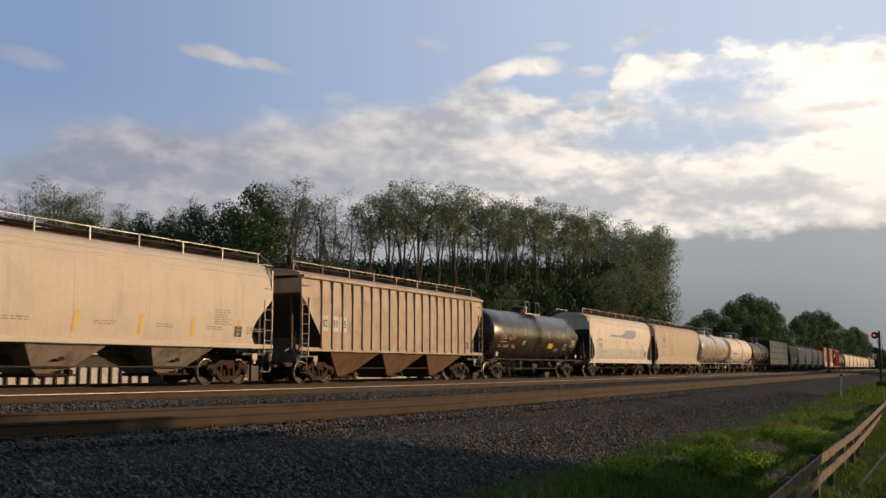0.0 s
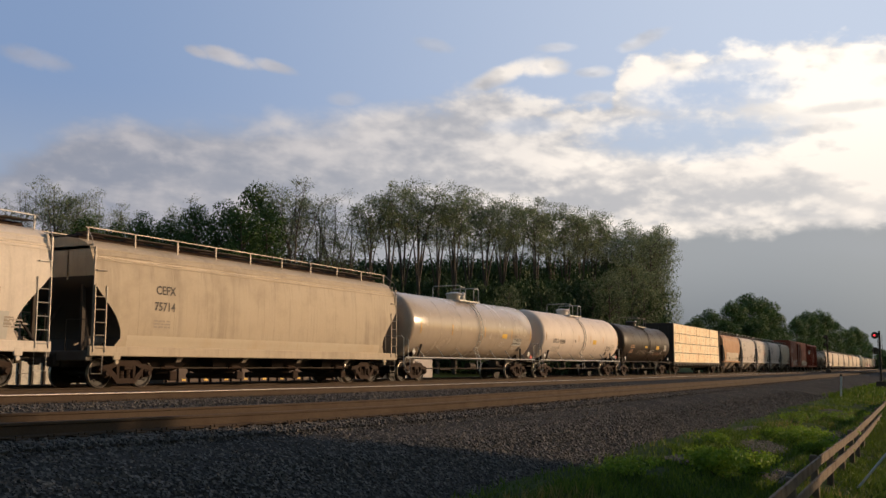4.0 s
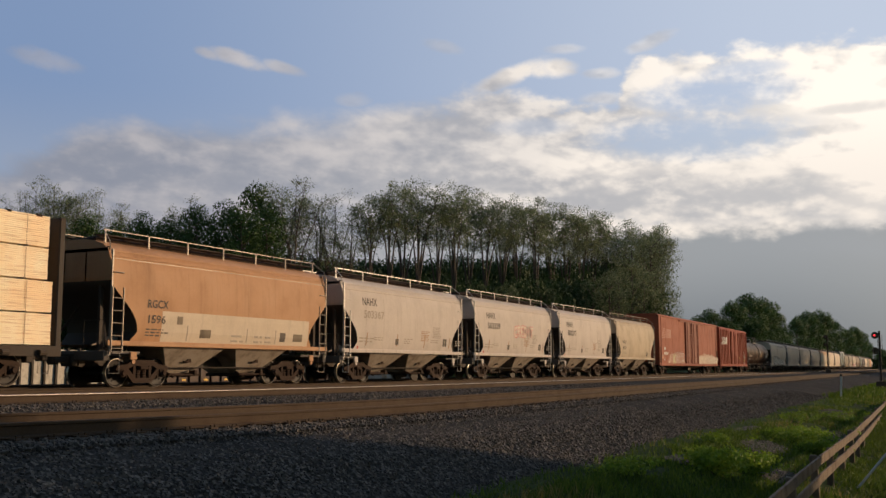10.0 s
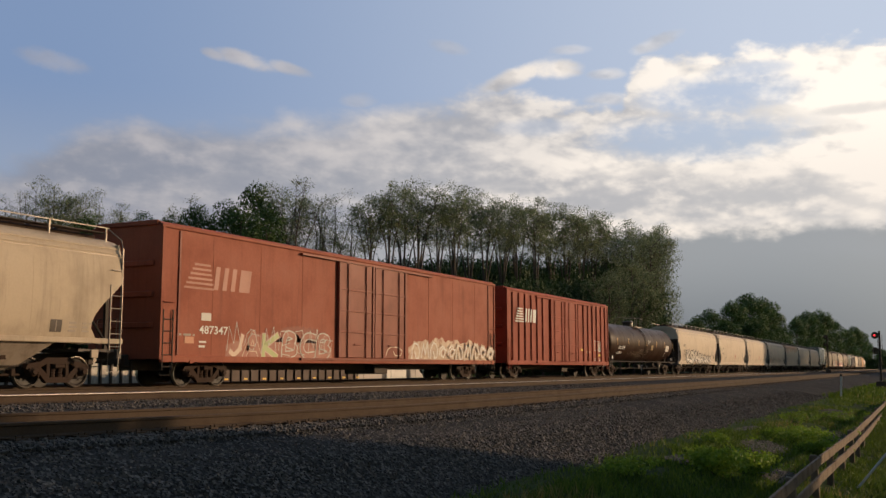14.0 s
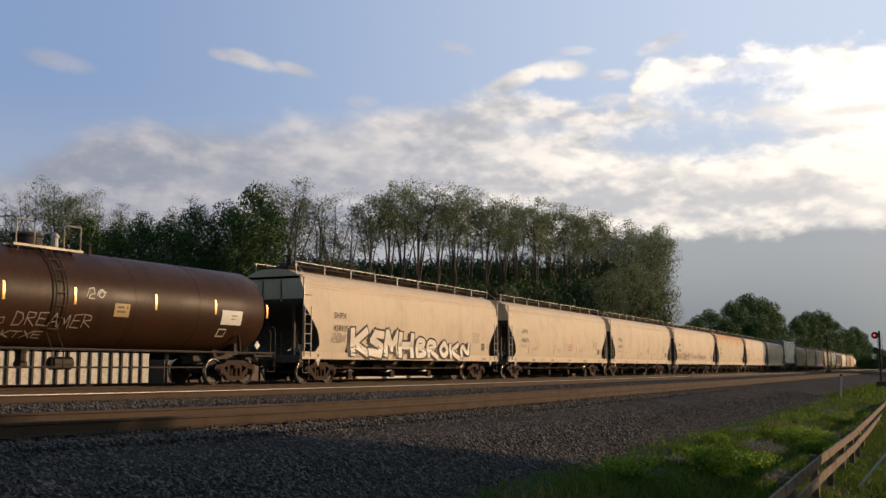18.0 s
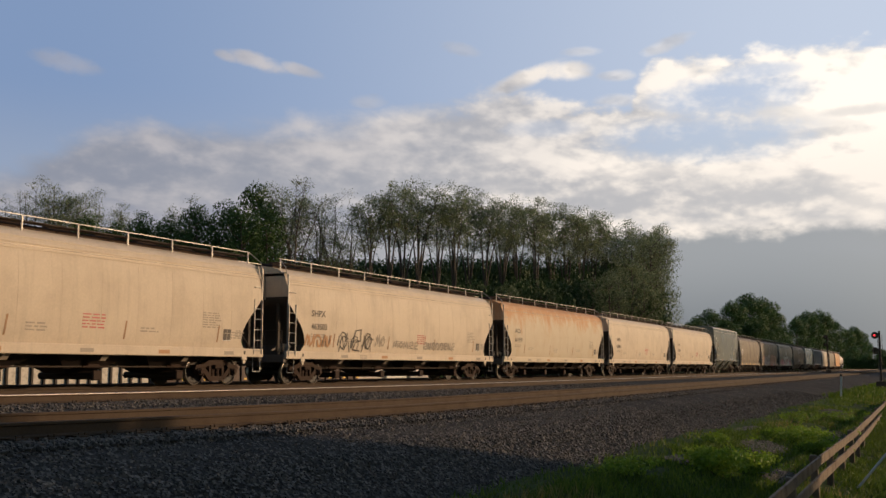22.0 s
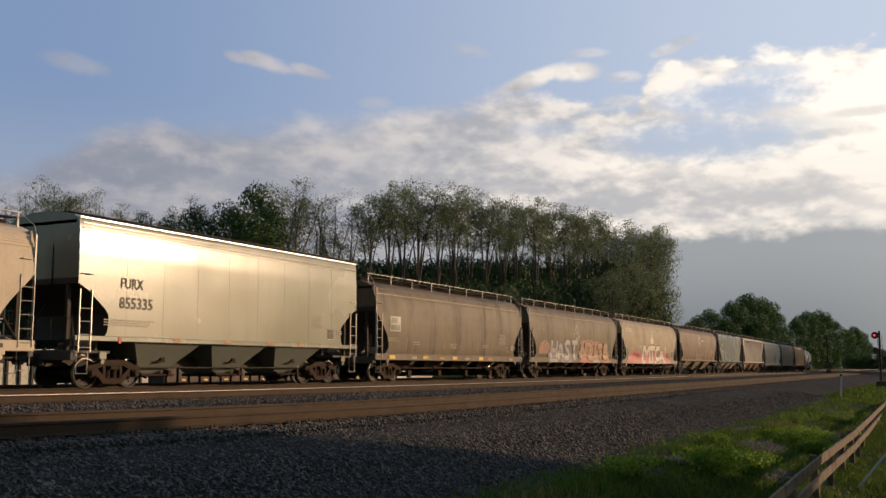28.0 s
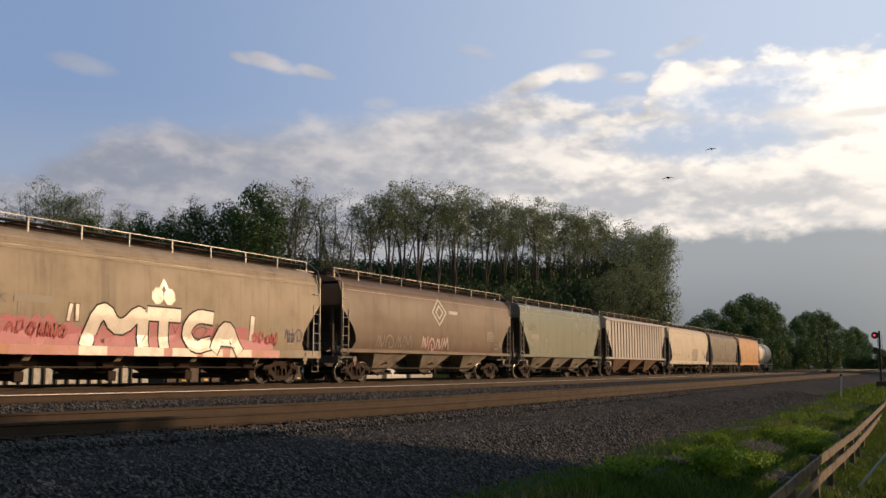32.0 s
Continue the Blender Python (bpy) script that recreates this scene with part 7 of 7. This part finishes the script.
        bars(c, SILL, -span(a, b) * 0.45, 1.14, 0.8, 0.05, 2, M["faint"])
        plate(c, SILL, -span(a, b) + 1.1, 1.12, 0.10, 0.12, ink, "sill_hole")
        plate(c, SILL, span(a, b) - 1.2, 1.12, 0.10, 0.12, ink, "sill_hole")
        for i in range(5):
            plate(c, SILL, -span(a, b) * 0.6 + i * span(a, b) * 0.34, 1.10, 0.5, 0.12, M["ochre"] if i % 2 else M["faint"], "reflector")
        return c, f

    c, f = pellet(315.0, 334.1, "cream", "cream covered hopper car with a large black and white graffiti piece", "SHPX", "458335", -7.3, False)
    s = whole_side(f)
    graffiti(c, s, "KSMH", -5.9, -0.45, 1.20, 2.15, 0.34, M["spraywhite"], M["sprayblack"], 0.09, 22, shade=M["sprayshade"], taper=0.9)
    graffiti(c, s, "BROKN", -0.3, 5.7, 1.16, 1.95, 0.25, M["spraywhite"], M["sprayblack"], 0.08, 23, shade=M["sprayshade"], taper=0.8, rounded=True)
    graffiti(c, s, "1312", -6.0, 5.5, 1.2, 1.6, 0.03, M["ink"], None, 0, 24, label="thin dark line work")
    graffiti(c, f, "25", -7.5, -6.7, 1.65, 2.05, 0.05, M["faint"], None, 0.0, 25)
    graffiti(c, f, "W", -6.75, -6.35, 1.75, 1.95, 0.16, M["faint"], None, 0.0, 26)
    pellet(335.38, 354.16, "cream", "cream covered hopper car with curved sides", "SHPX", "458374")
    pellet(355.09, 373.96, "cream", "cream covered hopper car with dark lettering", "BNGX", "60012", -7.4)
    c, f = pellet(375.28, 394.74, "cream", "cream covered hopper car with black scrawled graffiti", "SHPX", "463503", -8.05)
    graffiti(c, f, "323", -6.1, -3.3, 1.30, 2.3, 0.05, ink, None, 0, 31, label="thin black graffiti outlines")
    graffiti(c, f, "131", -5.95, -3.4, 1.25, 2.1, 0.04, ink, None, 0, 32, label="thin black graffiti outlines")
    graffiti(c, f, "13122", -1.5, 0.9, 1.5, 1.85, 0.05, M["faint"], None, 0, 33)
    graffiti(c, f, "24255242", 1.4, 4.7, 1.5, 1.85, 0.07, M["faint"], None, 0, 34)
    graffiti(c, f, "454", -8.5, -6.6, 1.45, 1.95, 0.09, M["ochre"], None, 0, 35)
    graffiti(c, f, "13", -3.1, -2.2, 1.5, 2.1, 0.05, M["faint"], None, 0, 36)
    pellet(396.06, 414.67, "rusty", "cream covered hopper car badly streaked with rust", "AEX", "6199", -7.6)
    pellet(415.95, 434.9, "cream", "cream covered hopper car with curved sides", "SHPX", "458406", -7.4)
    pellet(436.06, 454.62, "cream", "cream covered hopper car with dark lettering", "SHPX", "458803")
    c, f = put(hopper(7.73, M["pale"], "glossy pale green-white covered hopper car with three bays", "flat", 3, walk_mat=M["railbright"]), 455.82, 471.45)
    stencil("FURX", c, f, -5.98, 3.03, 0.33, 0.98, ink)
    stencil("855335", c, f, -6.0, 2.42, 0.35, 1.42, ink)
    bars(c, f, -6.6, 2.05, 2.4, 0.04, 3, M["faint"])
    common_marks(c, f, 7.73, None, 1.95)
    for y in (-3.6, -1.0, 1.4, 3.4):
        plate(c, [(x + 0.03, z) for x, z in f], y, 1.5, 0.35, 0.1, M["ochre"], "reflector")
    plate(c, [(x + 0.03, z) for x, z in f], -6.0, 1.45, 0.12, 0.2, M["redmark"], "mark")
    c, f = pellet(472.76, 489.8, "dull", "dirty grey covered hopper car with a white number panel")
    plate(c, f, -7.15, 2.62, 0.95, 0.68, M["palegrey"], "number_panel", "white number panel")
    stencil("AEX", c, f, -7.1, 2.66, 0.24, 0.62, ink)
    stencil("8065", c, f, -7.1, 2.33, 0.25, 0.82, ink)
    for i in range(4):
        plate(c, SILL, -7.2 + i * 3.2, 1.12, 0.5, 0.16, yellow, "reflector")
    c, f = pellet(490.85, 509.0, "dull", "dirty grey covered hopper car with faded blue and red graffiti", marks=False)
    s = whole_side(f)
    blotch(c, f, -7.3, -5.2, 1.5, 2.45, M["fadeorange"], 41)
    blotch(c, s, -5.8, -0.3, 1.0, 2.5, M["fadeviolet"], 42)
    graffiti(c, s, "HAST", -5.4, -0.4, 1.20, 2.35, 0.32, M["fadewhite"], M["purple"], 0.07, 43, rounded=True)
    blotch(c, s, 0.2, 6.8, 1.0, 2.6, M["fadeorange"], 44)
    graffiti(c, s, "NZITB", 0.5, 6.5, 1.34, 2.35, 0.36, M["worncoral"], M["rustline"], 0.055, 45, shade=M["sprayshade"], taper=0.85, rounded=True)
    for y, w, m in ((-5.6, 1.5, "fadewhite"), (-3.4, 1.9, "fadewhite"), (0.6, 2.2, "fadepink"), (3.1, 1.4, "fadewhite"), (5.1, 1.7, "worncoral")):
        band(c, [(1.560, 0.8), (1.560, 1.4)], y, y + w, 0.98, 1.2, M[m], label="sprayed strip on the sill")
    blotch(c, f, 0.4, 5.2, 2.2, 2.62, M["fadeorange"], 48)
    graffiti(c, f, "242552", -6.9, -0.5, 1.35, 2.3, 0.03, M["purple"], None, 0, 47, label="dark violet line work")
    graffiti(c, f, "25", -7.6, -6.4, 3.0, 3.35, 0.03, M["faint"], None, 0, 49, label="thin pale scrawl")
    b = Build()
    ribbon(b, [(-0.3, 3.5), (-0.95, 2.78), (-0.42, 2.25), (0.2, 2.78), (-0.3, 3.5)], 0.05, f, 0.012)
    ribbon(b, [(-0.3, 3.1), (-0.6, 2.78), (-0.38, 2.5), (-0.1, 2.78), (-0.3, 3.1)], 0.05, f, 0.012)
    tagged(part("graffiti", stroke_mesh(b, "graffiti"), M["palegrey"], c, "pale sprayed kite outline"), kind="stuff")
    c, f = pellet(510.25, 528.51, "dulltan", "grey covered hopper car with white and pink graffiti", marks=False)
    stencil("ADMX", c, f, -7.0, 2.36, 0.27, 1.1, M["faint"])
    bars(c, f, -5.7, 2.5, 1.3, 0.2, 1, M["faint"], "number_bar")
    s = whole_side(f)
    blotch(c, s, -7.4, -2.4, 0.98, 2.15, M["magenta"], 51)
    blotch(c, s, -3.2, 5.9, 0.98, 2.3, M["magenta"], 52)
    graffiti(c, s, "M", -3.3, -0.6, 1.22, 2.5, 0.46, M["silver"], M["sprayblack"], 0.055, 53, rounded=True)
    graffiti(c, s, "TCA", -0.65, 4.0, 1.22, 2.3, 0.42, M["silver"], M["sprayblack"], 0.055, 54, taper=0.95, rounded=True)
    graffiti(c, f, "II", -3.95, -3.35, 2.0, 2.4, 0.12, M["silver"], M["brown"], 0.035, 55)
    graffiti(c, f, "I", 4.4, 4.8, 1.6, 2.3, 0.22, M["silver"], M["brown"], 0.04, 56)
    b = Build()
    for dy in (-0.25, 0.29):
        for i in range(4):
            a = 0.785 * i
            ribbon(b, [(dy - 0.17 * math.cos(a), 2.88 - 0.17 * math.sin(a)), (dy + 0.17 * math.cos(a), 2.88 + 0.17 * math.sin(a))], 0.22, f, 0.010 + 0.001 * i)
    ribbon(b, [(-0.2, 3.02), (0.02, 3.36), (0.24, 3.02)], 0.13, f, 0.016)
    tagged(part("graffiti", stroke_mesh(b, "graffiti"), M["silver"], c, "pale sprayed crown shape"), kind="stuff")
    graffiti(c, f, "323443", -6.0, -3.8, 1.4, 1.9, 0.05, M["pinkdark"], None, 0, 76, label="dark red sprayed curls")
    graffiti(c, f, "3234", 4.6, 6.2, 1.4, 1.9, 0.06, M["pinkdark"], None, 0, 77, label="dark red sprayed curls")
    graffiti(c, f, "131", 0.2, 3.4, 1.5, 2.2, 0.025, M["brown"], None, 0, 78, label="brown sprayed line work over the letters")
    band(c, [(1.557, 0.8), (1.557, 1.4)], -7.3, -5.4, 0.97, 1.24, M["sprayorange"], label="orange sprayed strip along the sill")
    band(c, [(1.560, 0.8), (1.560, 1.4)], -5.8, 6.3, 0.97, 1.24, M["pinkrose"], label="pink sprayed strip along the sill")
    for y, w in ((-3.4, 1.1), (-1.2, 1.3), (0.5, 1.2), (2.0, 1.0), (3.4, 1.2)):
        band(c, [(1.566, 0.8), (1.566, 1.4)], y, y + w, 0.97, 1.24, M["silver"])
    graffiti(c, f, "45", -7.9, -7.1, 1.5, 2.3, 0.06, M["spraygreen"], None, 0, 57)
    graffiti(c, f, "45", 6.6, 7.8, 1.6, 2.1, 0.05, M["purple"], None, 0, 58)
    graffiti(c, f, "515", -7.9, -6.2, 3.5, 3.8, 0.05, M["silver"], None, 0, 59)
    c, f = put(hopper(9.08, M["brown"], "brown covered hopper car with a diamond mark", bays=3, deep=True), 529.86, 548.02)
    dia = [(-0.07, 4.0), (-0.8, 3.35), (-0.07, 2.72), (0.68, 3.35), (-0.07, 4.0)]
    b = Build()
    ribbon(b, dia, 0.09, f, 0.012)
    ribbon(b, [(p * 0.5 - 0.03, 3.36 + (q - 3.36) * 0.5) for p, q in dia], 0.09, f, 0.012)
    part("logo_shape", stroke_mesh(b, "logo_shape"), M["palegrey"], c, "pale diamond outlines")
    bars(c, f, 1.0, 3.4, 1.0, 0.16, 1, M["palegrey"], "number_bar")
    graffiti(c, f, "4541", -6.2, -2.8, 1.5, 2.1, 0.05, M["faint"], None, 0, 61)
    graffiti(c, f, "4541", -1.9, 1.0, 1.5, 2.1, 0.08, M["palegrey"], M["pinkdark"], 0.03, 62)
    common_marks(c, f, 9.08, None, 1.85)
    c, f = put(hopper(7.78, M["pale"], "pale green-white covered hopper car with three bays", "plain", 3), 549.26, 564.81)
    stencil("FURX", c, f, -6.0, 2.97, 0.33, 0.98, M["faint"])
    bars(c, f, -6.0, 2.5, 1.4, 0.3, 1, M["faint"], "number_bar")
    c, f = put(hopper(8.98, M["white"], "white covered hopper car with ribbed sides", "ribbed", 3), 566.03, 584.0)
    c, f = pellet(585.37, 603.19, "cream", "cream covered hopper car with a pasted grey patch")
    plate(c, f, 1.0, 1.9, 2.4, 1.2, M["faint"], "patch", "grey-brown sprayed patch")
    pellet(604.58, 621.55, "dull", "grey covered hopper car with curved sides")
    put(hopper(8.35, M["orange"], "orange-brown covered hopper car", bays=4, deep=False), 623.12, 639.82)
    put(tank_car(6.4, M["tankwhite"], "white tank car at the tail of the train", 1.5, 2.65), 640.3, 653.1)


M["bluegrey"] = surface("stripe_blue", (0.20, 0.28, 0.385), 0.45, dirty=0.15)
M["redlit"] = surface("paint_red_oxide", (0.285, 0.050, 0.026), 0.58, spec=0.18, dirty=0.55, streak=0.55, runs=0.3, vary=0.4, dirt=(0.16, 0.035, 0.02), bump=0.08)
M["palered"] = surface("logo_faded", (0.42, 0.19, 0.14), 0.55, dirty=0.25)
M["pinkpale"] = surface("spray_pale_pink", (0.58, 0.42, 0.32), 0.5, dirty=0.3)
M["reddark"] = surface("paint_dark_red", (0.24, 0.062, 0.038), 0.5, spec=0.2, dirty=0.3, dirt=(0.08, 0.03, 0.025), streak=0.3, bump=0.05)
M["fadewhite"] = surface("spray_worn_white", (0.390, 0.367, 0.335), 0.5, dirty=0.8, dirt=(0.22, 0.17, 0.13), size=0.45, vary=0.3)
M["spraylime"] = surface("spray_lime", (0.40, 0.44, 0.20), 0.5, dirty=0.3)
M["fadered"] = surface("spray_worn_red", (0.36, 0.15, 0.11), 0.55, dirty=0.8, dirt=(0.29, 0.09, 0.055), size=0.4)
M["fadecream"] = surface("spray_worn_cream", (0.56, 0.44, 0.33), 0.55, dirty=0.9, dirt=(0.30, 0.10, 0.06), size=0.35, vary=0.3)
M["fadeviolet"] = surface("spray_worn_violet", (0.15, 0.13, 0.17), 0.5, dirty=0.9, dirt=(0.23, 0.18, 0.14), size=0.4, vary=0.3)
M["fadeorange"] = surface("spray_worn_orange", (0.36, 0.19, 0.12), 0.5, dirty=0.9, dirt=(0.23, 0.17, 0.12), size=0.4, vary=0.3)
M["fadepink"] = surface("spray_worn_pink", (0.50, 0.15, 0.14), 0.5, dirty=0.8, dirt=(0.24, 0.17, 0.13), size=0.4, vary=0.3)
the_train()


# ---- two birds that cross the sky near the end ----
def bird(label):
    root = tagged(new("bird"), label, "bird", group="birds in flight")
    part("body", Build().lathe([(-0.30, 0.01), (-0.24, 0.03), (-0.1, 0.075), (0.08, 0.07), (0.18, 0.04), (0.25, 0.035), (0.31, 0.005)], 10), M["feather"], root, smooth=60)
    tips = []
    for s in (-1, 1):
        b = Build().add([(0, 0.12, 0.0), (0, -0.08, 0.0), (s * 0.25, 0.14, 0.05), (s * 0.25, -0.06, 0.05), (s * 0.5, 0.0, 0.02), (s * 0.48, -0.1, 0.02),
                         (0, 0.12, 0.02), (0, -0.08, 0.02), (s * 0.25, 0.14, 0.065), (s * 0.25, -0.06, 0.06)],
                        [(0, 1, 3, 2), (2, 3, 5, 4), (6, 8, 9, 7), (8, 4, 5, 9), (0, 2, 8, 6), (1, 7, 9, 3), (2, 4, 8), (3, 9, 5), (0, 6, 7, 1)])
        tips.append((part("wing", b, M["feather"], root, m=pose(s * 0.05, 0.03, 0.03)), s))
    part("tail", Build().add([(-0.03, -0.26, 0.0), (0.03, -0.26, 0.0), (0.07, -0.42, 0.0), (-0.07, -0.42, 0.0), (-0.03, -0.26, 0.012), (0.03, -0.26, 0.012), (0.07, -0.42, 0.006), (-0.07, -0.42, 0.006)],
                             [(0, 1, 2, 3), (7, 6, 5, 4), (0, 4, 5, 1), (2, 6, 7, 3), (1, 5, 6, 2), (3, 7, 4, 0)]), M["feather"], root)
    return root, tips


M["feather"] = surface("feathers_dark", (0.05, 0.045, 0.045), 0.7, dirty=0.3)


def in_view(px, py, depth):
    """A point depth metres ahead of the camera at a place in its picture."""
    return STAND @ Vector(((px - 784.0) / 1750.0 * depth, (441.0 - py) / 1750.0 * depth, -depth))


flock = [(bird("dark bird flying over the line"), in_view(973, 91, 60), in_view(1183, 315, 77)), (bird("dark bird flying behind another"), in_view(1079, 27, 66), in_view(1259, 264, 84))]


def motions():
    """The train rolls by, its wheels turn, the clouds drift."""
    times = [0.5 * i for i in range(65)]
    for car, s in cars:
        rows = []
        for t in times:
            x, y, a = line_at(s - run(t))
            rows.append((t, pose(x, y, grade(s - run(t)), 0, 0, a)))
        walk(car, rows)
    for (ob, wings), p31, p32 in flock:
        v = p32 - p31
        turn = math.degrees(math.atan2(-v.x, v.y))
        walk(ob, [(t, pose(*(p31 + v * (t - 31.0)), 0, 0, turn)) for t in (0.0, 16.0, 30.0, 31.0, 32.0)])
        for w, s in wings:
            walk(w, [(i / 10, pose(s * 0.05, 0.03, 0.03, 0, s * -(12 + 28 * math.sin(i * 1.35)), 0)) for i in range(321)])
    # wheels: one turn for every 2.87 m; all wheelsets at one end of a truck turn as one
    first = {}
    for w, wy in rolling:
        if wy not in first:
            rows = [(i / FPS, pose(0, wy, 0.457, math.degrees(run(i / FPS) / 0.457) % 360.0)) for i in range(32 * FPS + 1)]
            walk(w, rows)
            first[wy] = w
        else:
            w.rotation_mode = "QUATERNION"
            w.animation_data_create()
            w.animation_data.action = first[wy].animation_data.action
            w.animation_data.action_slot = first[wy].animation_data.action_slot
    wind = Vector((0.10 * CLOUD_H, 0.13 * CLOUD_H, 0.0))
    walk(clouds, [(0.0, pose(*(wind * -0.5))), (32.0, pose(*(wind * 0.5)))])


motions()
